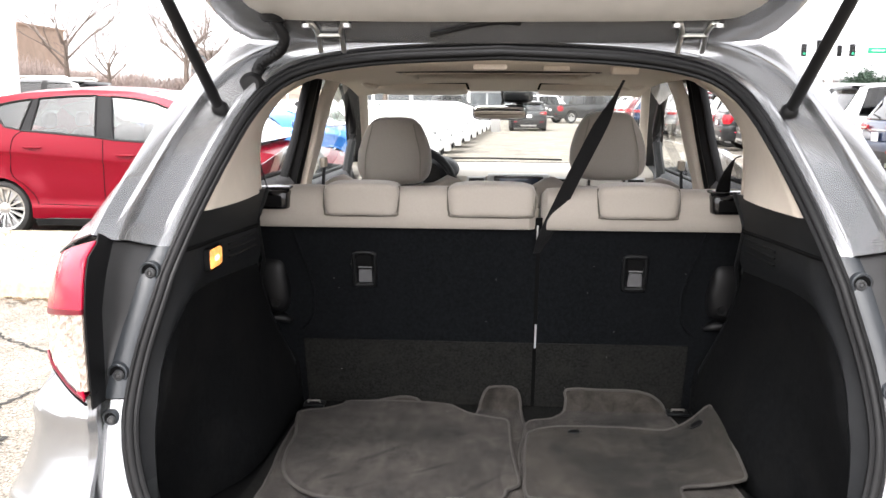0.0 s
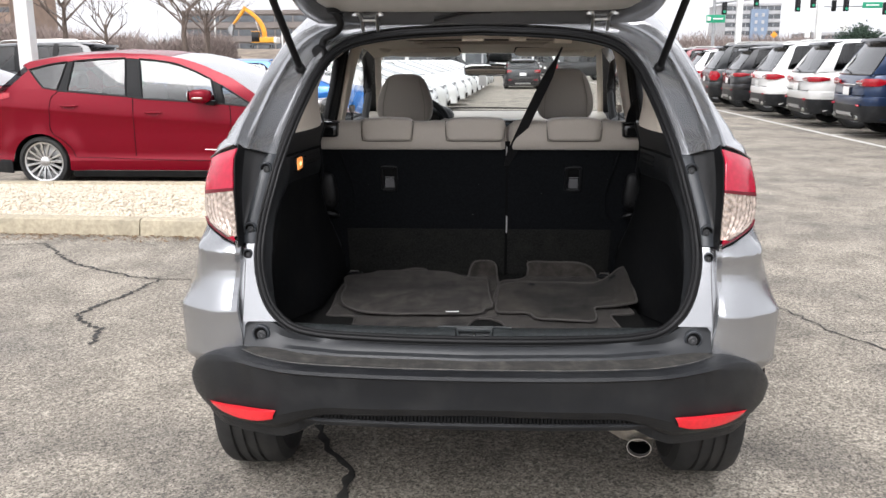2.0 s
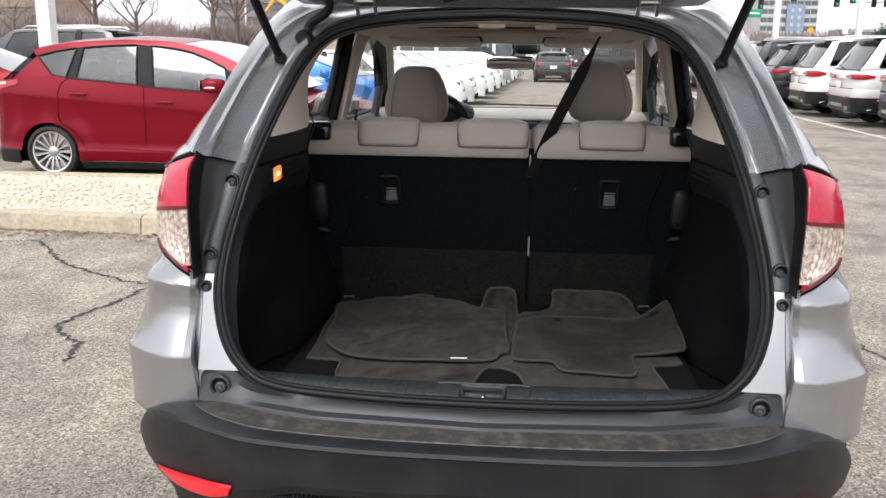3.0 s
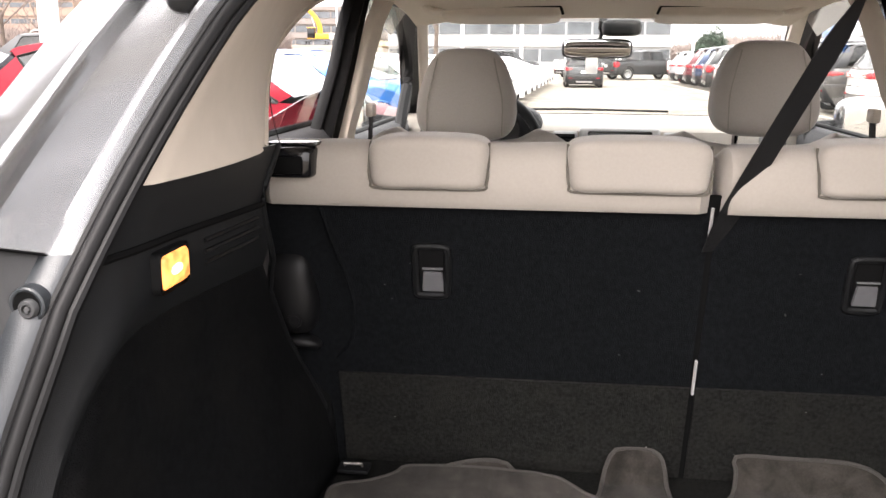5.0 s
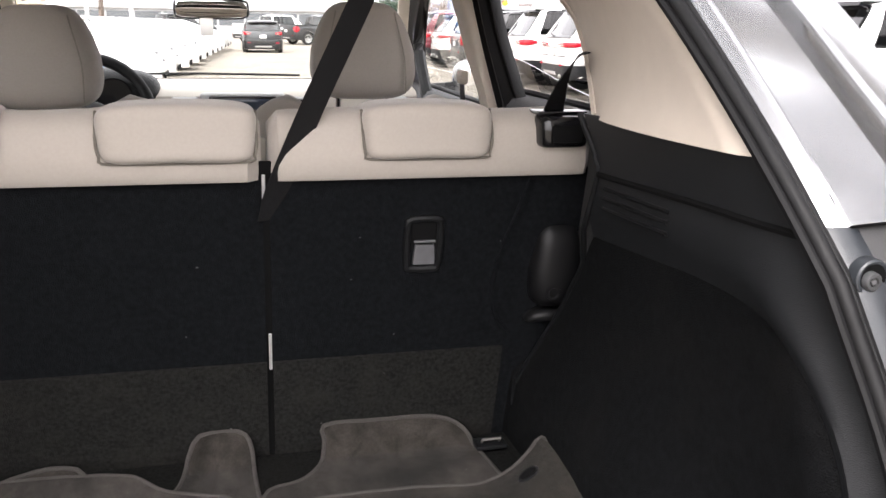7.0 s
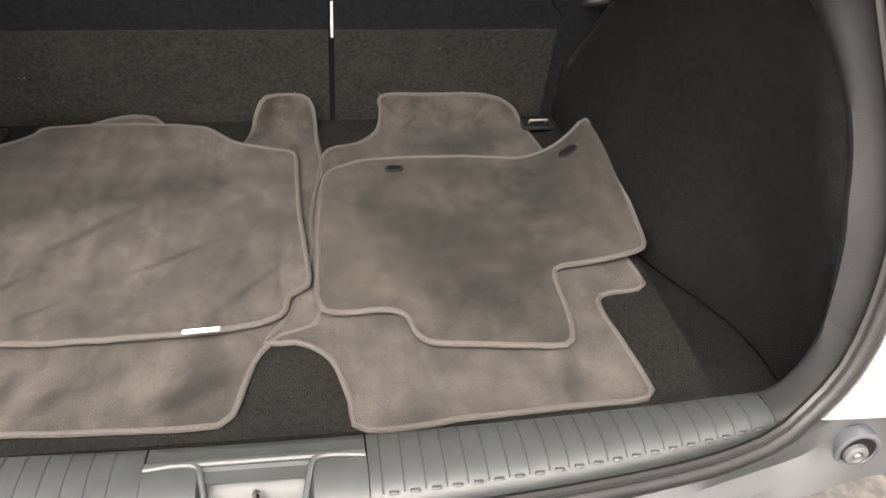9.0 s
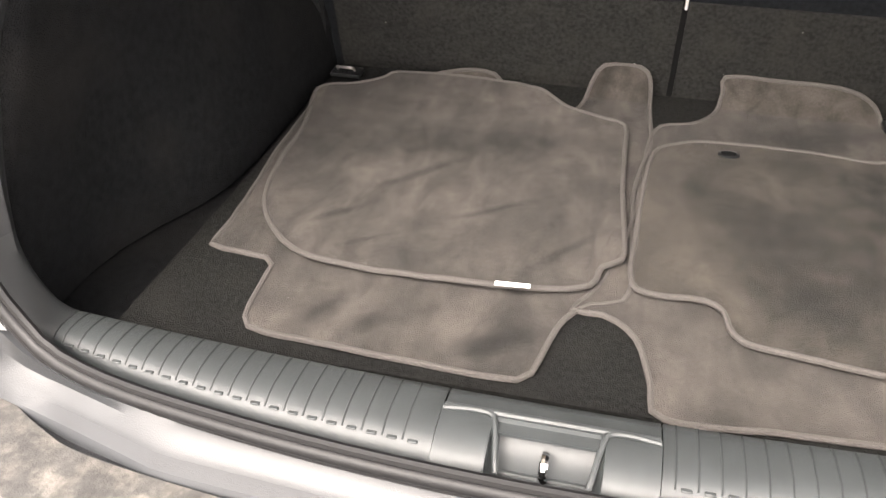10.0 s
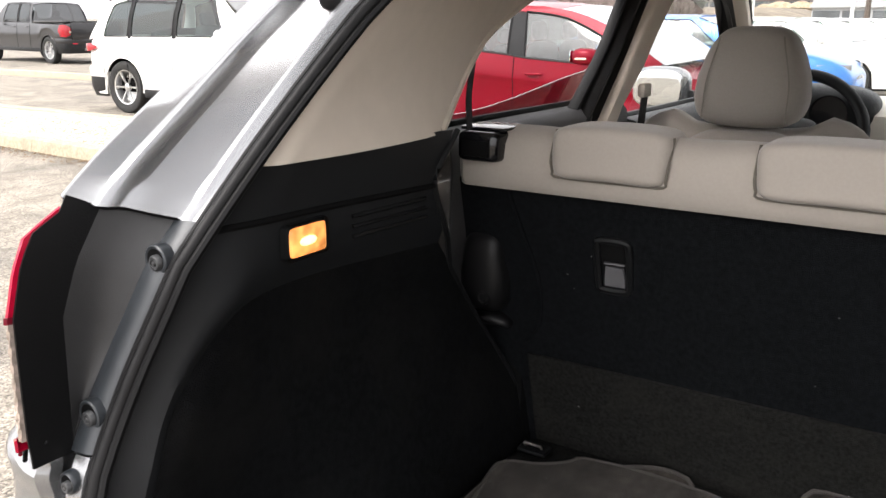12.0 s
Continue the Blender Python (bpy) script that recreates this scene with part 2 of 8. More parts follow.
HEADLINER = mat("beige_headliner", (0.64, 0.57, 0.485), 0.95, vary=0.04, noise_scale=160, bump=0.4, bump_scale=800)
FABRIC = mat("light_grey_seat_fabric", (0.335, 0.302, 0.268), 0.92, vary=0.03, noise_scale=220, bump=0.10, bump_scale=1200, stain=0.12, stain_scale=5, stain_color=(0.31, 0.28, 0.24), sheen=0.25)
STOP = mat("grey_rubber_stop", (0.045, 0.046, 0.048), 0.45, vary=0.15, noise_scale=40)
SEAM = mat("headrest_seam", (0.25, 0.225, 0.195), 0.9)
DULLSTEEL = mat("exhaust_steel", (0.42, 0.40, 0.37), 0.33, 0.9, vary=0.25, noise_scale=30)
STITCH = mat("seat_seam", (0.11, 0.098, 0.082), 0.9)
# near-black that puts the shade of gaps, holes, wells and undersides into the colour
SHADOWGAP = mat("gap_shade", (0.004, 0.004, 0.0042), 0.9, spec=0.1)
GLOSSBLACK = mat("gloss_black_plastic", (0.008, 0.008, 0.009), 0.14, spec=0.5)
STEEL = mat("bright_steel", (0.62, 0.62, 0.60), 0.28, 0.95, vary=0.1, noise_scale=40)
GREYMETAL = mat("handle_grey", (0.42, 0.42, 0.42), 0.38, 0.45)
CHROME = mat("chrome", (0.72, 0.72, 0.72), 0.10, 1.0)
WEB = mat("seat_belt_webbing", (0.008, 0.008, 0.009), 0.72, vary=0.1, noise_scale=300, bump=0.5, bump_scale=1500, spec=0.2)
TYRE = mat("tyre_rubber", (0.018, 0.018, 0.018), 0.8, vary=0.25, noise_scale=25, bump=0.3, bump_scale=200, stain=0.3, stain_scale=8, stain_color=(0.05, 0.048, 0.043))
ALLOY = mat("alloy_rim", (0.58, 0.58, 0.58), 0.28, 0.85, vary=0.08, noise_scale=12)
TAILRED = mat("dark_red_lens", (0.33, 0.005, 0.014), 0.2, coat=0.4, vary=0.2, noise_scale=30)
REDLENS = mat("red_lens", (0.42, 0.004, 0.030), 0.18, coat=0.15, spec=0.35, vary=0.15, noise_scale=60)
REFLECTOR = mat("red_reflector", (0.60, 0.012, 0.020), 0.3, coat=0.6, vary=0.1, noise_scale=90)
CLEARLENS = mat("clear_lens", (0.54, 0.45, 0.39), 0.2, 0.5, coat=0.5, vary=0.5, noise_scale=75)
HEADLENS = mat("headlamp_lens", (0.45, 0.46, 0.47), 0.08, 0.3, coat=1.0, vary=0.3, noise_scale=14)
TAPE = mat("pale_edge_tape", (0.42, 0.42, 0.41), 0.6)
WHITE = mat("white_plastic", (0.75, 0.75, 0.73), 0.5)
LAMPGLOW = glow("cargo_lamp_glow", (1.0, 0.38, 0.10), 0.24)
LAMPHOT = glow("cargo_lamp_filament", (1.0, 0.60, 0.25), 0.6)
PANE = glass("clear_pane", (0.93, 0.96, 0.95), 0.0)
PRIVACY = glass("tinted_pane", (0.55, 0.55, 0.55), 0.03)
REARPANE = glass("reflecting_dark_pane", (0.14, 0.15, 0.16), 0.13)
WSPANE = glass("reflecting_windscreen", (0.62, 0.68, 0.67), 0.38)
CARPANE = glass("green_car_pane", (0.52, 0.62, 0.59), 0.08)
SEAGLASS = glass("sea_green_pane", (0.22, 0.315, 0.295), 0.08)
SKYPANE = glass("sky_mirroring_windscreen", (0.5, 0.56, 0.55), 0.72)
DARKPANE = glass("dark_car_pane", (0.20, 0.21, 0.22), 0.05)
MIRROR = mat("mirror_glass", (0.8, 0.8, 0.8), 0.02, 1.0)


# ---------------------------------------------------------------- tools for shapes
def link(name, bm, material, parent=None, label="", smooth=True, angle=40):
    me = bpy.data.meshes.new(name)
    bm.normal_update()
    bm.to_mesh(me)
    bm.free()
    me.materials.append(material)
    if smooth:
        me.shade_smooth()
        me.set_sharp_from_angle(angle=radians(angle))
    ob = new(name, me)
    if parent:
        ob.parent = parent
    if label:
        ob["label"] = label
    return ob


def part(name, bm, material, parent, label="", **k):
    return link(name, bm, material, parent, label, **k)


def empty(name, m=None):
    ob = new(name)
    ob.empty_display_size = 0.2
    if m:
        ob.matrix_world = m
    return ob


def spline(pts, n, closed=False):
    """n points along a Catmull-Rom curve through pts."""
    p = [np.array(q, float) for q in pts]
    if closed:
        p = [p[-1]] + p + [p[0], p[1]]
    else:
        p = [2 * p[0] - p[1]] + p + [2 * p[-1] - p[-2]]
    fine = []
    for i in range(1, len(p) - 2):
        for k in range(24):
            t = k / 24
            fine.append(0.5 * (2 * p[i] + (p[i + 1] - p[i - 1]) * t + (2 * p[i - 1] - 5 * p[i] + 4 * p[i + 1] - p[i + 2]) * t * t
                               + (3 * p[i] - p[i - 1] - 3 * p[i + 1] + p[i + 2]) * t ** 3))
    fine.append(p[-2])
    fine = np.array(fine)
    s = np.concatenate([[0], np.cumsum(np.linalg.norm(np.diff(fine, axis=0), axis=1))])
    w = np.linspace(0, s[-1], n, endpoint=not closed)
    return np.stack([np.interp(w, s, fine[:, i]) for i in range(fine.shape[1])], 1)


def loft(rows, closed_u=False, closed_v=False, bm=None, caps=False):
    """A sheet through rows of points, all of one length."""
    bm = bm or bmesh.new()
    v = [[bm.verts.new(p) for p in r] for r in rows]
    nu, nv = len(v), len(v[0])
    for i in range(nu if closed_u else nu - 1):
        for j in range(nv if closed_v else nv - 1):
            q = [v[i][j], v[i][(j + 1) % nv], v[(i + 1) % nu][(j + 1) % nv], v[(i + 1) % nu][j]]
            try:
                bm.faces.new(q)
            except ValueError:
                pass
    if caps:
        bm.faces.new(v[0][::-1])
        bm.faces.new(v[-1])
    return bm


def thick(bm, t, out=None):
    """Gives a sheet its thickness, on the side away from the direction out."""
    bmesh.ops.recalc_face_normals(bm, faces=bm.faces)
    bm.normal_update()
    if out and sum(f.normal.dot(Vector(out)) * f.calc_area() for f in bm.faces) < 0:
        bmesh.ops.reverse_faces(bm, faces=bm.faces[:])
        bm.normal_update()
    vs, fs = bm.verts[:], bm.faces[:]
    twin = {v: bm.verts.new(v.co - v.normal * t) for v in vs}
    edges = [e for e in bm.edges if len(e.link_faces) == 1]
    for f in fs:
        bm.faces.new([twin[v] for v in reversed(f.verts)])
    for e in edges:
        a, c = e.verts
        f = e.link_faces[0]
        loop_v = list(f.verts)
        if loop_v[(loop_v.index(a) + 1) % len(loop_v)] is not c:
            a, c = c, a
        bm.faces.new((c, a, twin[a], twin[c]))
    return bm


def tube(pts, r, seg=10, closed=False, bm=None, flat=1.0):
    """A round bar along pts."""
    p = [Vector(q) for q in pts]
    rows = []
    up = Vector((0.13, 0.31, 0.94)).normalized()
    for i, q in enumerate(p):
        a = p[(i + 1) % len(p)] if closed or i + 1 < len(p) else q
        b = p[i - 1] if closed or i else q
        d = (a - b).normalized()
        x = (last_x - d * last_x.dot(d)).normalized() if closed and i else d.cross(up).normalized()      # closed rings carry their frame along
        last_x = x
        y = x.cross(d).normalized()
        rr = r[i] if hasattr(r, "__len__") else r
        rows.append([q + rr * (math.cos(k * math.tau / seg) * x + flat * math.sin(k * math.tau / seg) * y) for k in range(seg)])
    return loft(rows, closed, True, bm, caps=not closed)


def box(size, at=(0, 0, 0), bevel=0.0, seg=2, bm=None, rot=None):
    b = bmesh.new()
    bmesh.ops.create_cube(b, size=1.0)
    bmesh.ops.scale(b, vec=size, verts=b.verts)
    if bevel:
        bmesh.ops.bevel(b, geom=b.edges[:], offset=bevel, segments=seg, affect="EDGES", profile=0.6)
    m = Matrix.Translation(at) @ (rot.to_4x4() if rot else Matrix())
    bmesh.ops.transform(b, matrix=m, verts=b.verts)
    return join(bm, b) if bm else b


def join(bm, other):
    me = bpy.data.meshes.new("tmp")
    other.to_mesh(me)
    other.free()
    bm.from_mesh(me)
    bpy.data.meshes.remove(me)
    return bm


def pillow(size, at, power=3.0, nu=28, nv=16, bm=None, fn=None):
    """A stuffed, rounded block."""
    b = bm or bmesh.new()
    rows = []
    sp = lambda c, e: math.copysign(abs(c) ** e, c)
    e = 2 / power
    for i in range(nv + 1):
        a = -math.pi / 2 + math.pi * i / nv
        row = []
        for j in range(nu):
            o = math.tau * j / nu
            x, y, z = sp(math.cos(a), e) * sp(math.cos(o), e), sp(math.cos(a), e) * sp(math.sin(o), e), sp(math.sin(a), e)
            q = Vector((x * size[0] / 2, y * size[1] / 2, z * size[2] / 2))
            row.append(fn(q) if fn else q)
        rows.append([q + Vector(at) for q in row])
    loft(rows, False, True, b)
    bmesh.ops.remove_doubles(b, verts=b.verts, dist=1e-5)
    return b


def lathe(profile, seg=32, axis="x", at=(0, 0, 0), bm=None):
    """profile: (radius, offset along the axis)."""
    rows = []
    for r, h in profile:
        row = []
        for k in range(seg):
            a = math.tau * k / seg
            c, s = r * math.cos(a), r * math.sin(a)
            q = {"x": (h, c, s), "y": (c, h, s), "z": (c, s, h)}[axis]
            row.append(Vector(q) + Vector(at))
        rows.append(row)
    b = loft(rows, False, True, bm)
    return b


def slab(outline, z, t, bm=None):
    """A flat plate with the given (x, y) outline."""
    b = bm or bmesh.new()
    lo = [b.verts.new((x, y, z)) for x, y in outline]
    hi = [b.verts.new((x, y, z + t)) for x, y in outline]
    n = len(lo)
    b.faces.new(lo[::-1])
    b.faces.new(hi)
    for i in range(n):
        b.faces.new((lo[i], lo[(i + 1) % n], hi[(i + 1) % n], hi[i]))
    return b


def lerp(a, b, t):
    return a + (b - a) * t


def step(a, b, x):
    t = min(1, max(0, (x - a) / (b - a)))
    return t * t * (3 - 2 * t)


def fn_of(xs, ys):
    return lambda v: float(np.interp(v, xs, ys))


# ================================================================ ground, island, kerbs
ASPHALT = mat("asphalt", (0.252, 0.224, 0.184), 0.95, vary=0.40, noise_scale=45, fleck=0.80, fleck_scale=150, bump=1.0, bump_scale=150, stain=0.75, stain_scale=0.9, stain_color=(0.115, 0.105, 0.092), streak=0.20, streak_scale=3.2, aniso=0.8)
CONCRETE = mat("kerb_concrete", (0.40, 0.35, 0.255), 0.9, vary=0.2, noise_scale=30, bump=0.6, bump_scale=120, stain=0.5, stain_scale=5, stain_color=(0.27, 0.24, 0.18), rand=0.10)
STONE = mat("pale_gravel", (0.50, 0.44, 0.35), 0.9, vary=0.15, noise_scale=40, bump=0.4, bump_scale=100, rand=0.45)
LINEPAINT = mat("worn_line_paint", (0.62, 0.61, 0.57), 0.8, vary=0.2, noise_scale=20, stain=0.6, stain_scale=5, stain_color=(0.25, 0.24, 0.22))
TAR = mat("crack_filler", (0.035, 0.033, 0.03), 0.85, vary=0.3, noise_scale=20)
b = bmesh.new()
bmesh.ops.create_grid(b, x_segments=2, y_segments=2, size=1500)
ground = tagged(link("ground", b, ASPHALT, smooth=False), "worn grey asphalt of a car lot", "ground", kind="structure")
# painted lines of the right-hand row
for k, (pts, w) in enumerate((([(6.45, 4.0), (6.42, 60.0)], 0.10),)):
    (x0, y0), (x1, y1) = pts
    b = slab([(x0 - w / 2, y0), (x0 + w / 2, y0), (x1 + w / 2, y1), (x1 - w / 2, y1)], 0.0, 0.004)
    tagged(link("lane_line", b, LINEPAINT, smooth=False), "worn white painted lane line", "road marking", kind="structure")
b = bmesh.new()
for k in range(18):
    y = 9.3 + 2.68 * k
    slab([(6.5, y - 0.05), (11.6, y - 0.05), (11.6, y + 0.05), (6.5, y + 0.05)], 0.0, 0.004, b)
tagged(link("bay_lines", b, LINEPAINT, smooth=False), "white painted parking bay lines", "road marking", kind="structure")
# cracks: branching ragged ribbons
rnd = random.Random(5)


def crack(pts, w, seed):
    r = random.Random(seed)
    p = spline(pts, 60)
    b = bmesh.new()
    rows = []
    for i, (x, y) in enumerate(p):
        a, c = p[max(0, i - 1)], p[min(len(p) - 1, i + 1)]
        d = Vector((c[0] - a[0], c[1] - a[1])).normalized()
        nn = Vector((-d.y, d.x))
        o = nn * r.uniform(-0.03, 0.03) * (0.4 if i % 3 else 1)
        ww = w * r.uniform(0.35, 1.2) * (1 - 0.7 * abs(i / 59 - 0.5) ** 2)
        rows.append([Vector((x, y, 0.004)) + Vector((*(o - nn * ww), 0)), Vector((x, y, 0.004)) + Vector((*(o + nn * ww), 0))])
    loft(rows, bm=b)
    return tagged(link("asphalt_crack", b, TAR, smooth=False), "dark crack in the asphalt", "crack", "cracks", kind="structure")


for k, (pts, w) in enumerate((([(-3.45, 4.35), (-2.95, 3.75), (-2.35, 3.35), (-2.12, 3.28)], 0.014), ([(-2.12, 3.28), (-1.75, 3.25), (-1.3, 3.15), (-0.9, 3.1)], 0.008), ([(-2.12, 3.28), (-2.2, 2.85), (-2.28, 2.45), (-2.05, 2.2), (-1.98, 1.95)], 0.016),
                              ([(1.25, 3.6), (1.6, 3.1), (1.85, 2.35), (2.1, 1.9), (2.5, 1.5)], 0.008), ([(1.95, 2.3), (2.2, 2.35), (2.6, 2.2)], 0.005), ([(-4.6, 4.4), (-3.9, 4.3), (-3.45, 4.35)], 0.010), ([(2.6, 8.0), (4.2, 7.6), (5.4, 8.1)], 0.012),
                              ([(1.8, 12.0), (3.6, 11.5), (5.9, 12.2)], 0.015))):
    crack(pts, w, 40 + k)
# tarred seam that runs out from under the car
b = loft([[(x - 0.014 - 0.008 * math.sin(y * 57), y, 0.005), (x, y, 0.008), (x + 0.014 + 0.008 * math.sin(y * 43 + 1), y, 0.005)] for x, y in spline([(-0.62, 1.02), (-0.607, 0.98), (-0.565, 0.856), (-0.503, 0.743), (-0.439, 0.665), (-0.437, 0.588), (-0.43, 0.40), (-0.40, 0.24)], 40)])
tagged(link("tar_seam", b, TAR), "black tarred seam in the asphalt", "crack", "cracks", kind="structure")
# gravel island with concrete kerbs
ISL = lambda x: 4.66 + 0.055 * (-2.4 - x)
BACKY = 6.85
kerb = tagged(empty("island_kerb"), "weathered yellowish concrete kerb round a gravel island", "kerb", kind="structure")


def kerb_piece(length):
    pr = [(0, 0), (0.012, 0.09), (0.02, 0.125), (0.05, 0.138), (0.14, 0.138), (0.155, 0.12), (0.155, 0)]
    return loft([[(x, y, z) for y, z in pr] for x in (0.004, length - 0.004)], caps=True)


tmp = kerb_piece(1.83)
kme = bpy.data.meshes.new("kerb_stone")
tmp.to_mesh(kme)
tmp.free()
kme.materials.append(CONCRETE)
x = -1.0
k = 0
while x > -16:
    ob = new("kerb_stone", kme)
    ob.parent = kerb
    ob.matrix_basis = Matrix.Translation((x - 1.83, ISL(x - 1.83), 0)) @ Matrix.Rotation(math.atan2(ISL(x) - ISL(x - 1.83), 1.83), 4, "Z")
    ob = new("kerb_stone", kme)
    ob.parent = kerb
    ob.matrix_basis = Matrix.Translation((x, BACKY + 0.16, 0)) @ Matrix.Rotation(math.pi, 4, "Z")
    x -= 1.83
b = bmesh.new()
bmesh.ops.create_grid(b, x_segments=40, y_segments=8, size=0.5)
for v in b.verts:
    xx = -8.4 + v.co.x * 15
    v.co = Vector((xx, lerp(ISL(xx) + 0.12, BACKY, v.co.y + 0.5), 0.10 + 0.05 * math.sin((v.co.y + 0.5) * math.pi) + 0.012 * noise.noise((xx, v.co.y * 6, 0))))
tagged(link("gravel_bed", b, STONE), "pale gravel bed of the island", "gravel", kind="structure")
verts, faces = [], []
ico = bmesh.new()
bmesh.ops.create_icosphere(ico, subdivisions=1, radius=1)
iv, jf = [v.co.copy() for v in ico.verts], [[v.index for v in f.verts] for f in ico.faces]
ico.free()
rnd = random.Random(9)
for _ in range(17000):
    xx = -1.1 - 9.4 * rnd.random() ** 1.3
    f = rnd.random()
    yy = lerp(ISL(xx) + 0.16, BACKY - 0.02, f)
    zz = 0.10 + 0.05 * math.sin(f * math.pi)
    sx, sy, sz = rnd.uniform(0.012, 0.030), rnd.uniform(0.010, 0.024), rnd.uniform(0.009, 0.018)
    a = rnd.random() * math.tau
    o = len(verts)
    ca, sa = math.cos(a), math.sin(a)
    for q in iv:
        j = rnd.uniform(0.8, 1.15)
        px_, py_ = q.x * sx * j, q.y * sy * j
        verts.append((xx + px_ * ca - py_ * sa, yy + px_ * sa + py_ * ca, zz + q.z * sz + 0.008))
    faces += [[o + i for i in f_] for f_ in jf]
me = bpy.data.meshes.new("gravel_stones")
me.from_pydata(verts, [], faces)
me.materials.append(STONE)
tagged(new("gravel_stones", me), "loose pale gravel stones", "gravel", kind="stuff")
# leaf litter and grit along the kerb foot
verts, faces = [], []
for _ in range(1500):
    xx = -0.6 - 9 * rnd.random()
    yy = ISL(xx) - 0.02 - 0.25 * rnd.random() ** 2.2
    s1, a = rnd.uniform(0.008, 0.03), rnd.random() * math.tau
    o = len(verts)
    verts += [(xx + s1 * math.cos(a + q) * (1 if i % 2 else 0.5), yy + s1 * math.sin(a + q) * (1 if i % 2 else 0.5), 0.006 + 0.008 * rnd.random()) for i, q in enumerate((0, 1.57, 3.14, 4.71))]
    faces.append([o, o + 1, o + 2, o + 3])
me = bpy.data.meshes.new("leaf_litter")
me.from_pydata(verts, [], faces)
me.materials.append(mat("dead_leaves", (0.16, 0.095, 0.045), 0.9, rand=0.5))
tagged(new("leaf_litter", me), "dead leaves and grit along the kerb", "leaf litter", kind="stuff")
# second kerb farther off on the left
for y, x0, x1 in ((12.0, -30.0, -14.0),):
    b = kerb_piece(x1 - x0)
    bmesh.ops.transform(b, matrix=Matrix.Translation((x0, y, 0)), verts=b.verts)
    tagged(link("far_kerb", b, CONCRETE), "yellowish concrete kerb across the lot", "kerb", kind="structure")

# ================================================================ street and buildings beyond
BARK = mat("bark", (0.11, 0.085, 0.07), 0.95, vary=0.3, noise_scale=12, bump=0.6, bump_scale=30)
TWIG = mat("winter_twigs", (0.15, 0.12, 0.105), 0.95, vary=0.3, noise_scale=2)
BUSH = mat("bare_brush", (0.25, 0.20, 0.18), 0.97, vary=0.35, noise_scale=1.5, rand=0.3)
EVERGREEN = mat("evergreen", (0.035, 0.06, 0.04), 0.95, vary=0.3, noise_scale=3, rand=0.35)
POLE = mat("white_pole_paint", (0.72, 0.72, 0.70), 0.5, vary=0.05, noise_scale=4)
GALV = mat("galvanised_steel", (0.36, 0.37, 0.38), 0.45, 0.6, 6, 0.15)
GREYBROWN = mat("weathered_precast", (0.215, 0.19, 0.175), 0.9, vary=0.15, noise_scale=0.4, stain=0.3, stain_scale=0.2, stain_color=(0.15, 0.13, 0.12))
# brick brown made paler and duller to carry the haze of distance
BROWNWALL = mat("hazed_brown_brick", (0.32, 0.235, 0.185), 0.9, vary=0.15, noise_scale=0.6, stain=0.3, stain_scale=0.3, stain_color=(0.25, 0.16, 0.12))
BANK = mat("winter_grass_bank", (0.22, 0.18, 0.14), 0.97, vary=0.4, noise_scale=0.6, stain=0.5, stain_scale=0.2, stain_color=(0.15, 0.12, 0.10), bump=0.5, bump_scale=3)
DIRT = mat("dug_earth", (0.36, 0.28, 0.19), 0.97, vary=0.3, noise_scale=2, bump=0.8, bump_scale=5)
GREYWALL = mat("grey_precast", (0.42, 0.42, 0.43), 0.85, vary=0.08, noise_scale=0.5)
# dark glass colour lifted to soften far contrast as haze would
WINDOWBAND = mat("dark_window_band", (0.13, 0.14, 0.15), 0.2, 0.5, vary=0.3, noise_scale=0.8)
# greyed blue: distance haze is put into the base colour
BLUEPANEL = mat("hazed_blue_panel", (0.20, 0.26, 0.355), 0.4, vary=0.1, noise_scale=0.5)
SIGNGREEN = mat("green_sign", (0.01, 0.26, 0.14), 0.5)
AMBERSIGN = mat("orange_sign", (0.75, 0.30, 0.02), 0.5)
YELLOW = mat("excavator_yellow", (0.80, 0.36, 0.03), 0.45, vary=0.12, noise_scale=3, stain=0.2, stain_scale=2)


def limb(b, p, d, length, r, depth, rr):
    q = p + d * length * 0.5 + Vector((rr.uniform(-1, 1), rr.uniform(-1, 1), 0)) * length * 0.06
    e = p + d * length
    tube([p, q, e], [r, r * 0.8, r * 0.6], 5 if depth > 1 else 3, bm=b)
    if depth:
        for _ in range(rr.choice((2, 3, 3))):
            n = (d + Vector((rr.uniform(-1, 1), rr.uniform(-1, 1), rr.uniform(-0.25, 0.7))) * 0.75).normalized()
            limb(b, p.lerp(e, rr.uniform(0.55, 1.0)), n, length * rr.uniform(0.55, 0.8), r * 0.52, depth - 1, rr)


def bare_tree(h, seed):
    rr = random.Random(seed)
    t = tagged(empty("bare_tree"), "leafless winter street tree", "tree", "bare trees")
    b = tube([(0, 0, 0), (0.03, 0.02, h * 0.18), (-0.04, 0.03, h * 0.38), (0.02, 0.05, h * 0.56)], [0.22, 0.17, 0.14, 0.09], 10)
    part("trunk", b, BARK, t)
    b = bmesh.new()
    for k in range(6):
        a = k * 1.05 + rr.uniform(-0.3, 0.3)
        limb(b, Vector((0.02, 0.05, h * rr.uniform(0.34, 0.55))), Vector((math.cos(a) * 0.85, math.sin(a) * 0.85, 0.8)).normalized(), h * rr.uniform(0.20, 0.30), 0.075, 5, rr)
    part("crown", b, TWIG, t, "bare twiggy crown")
    return t


trees = [bare_tree(8.5, 1), bare_tree(7.5, 2), bare_tree(9.0, 3)]
for t, (x, y) in zip(trees, ((-24.6, 48.0), (-17.6, 48.0), (-23.5, 70.0))):
    t.location = (x, y, 0)
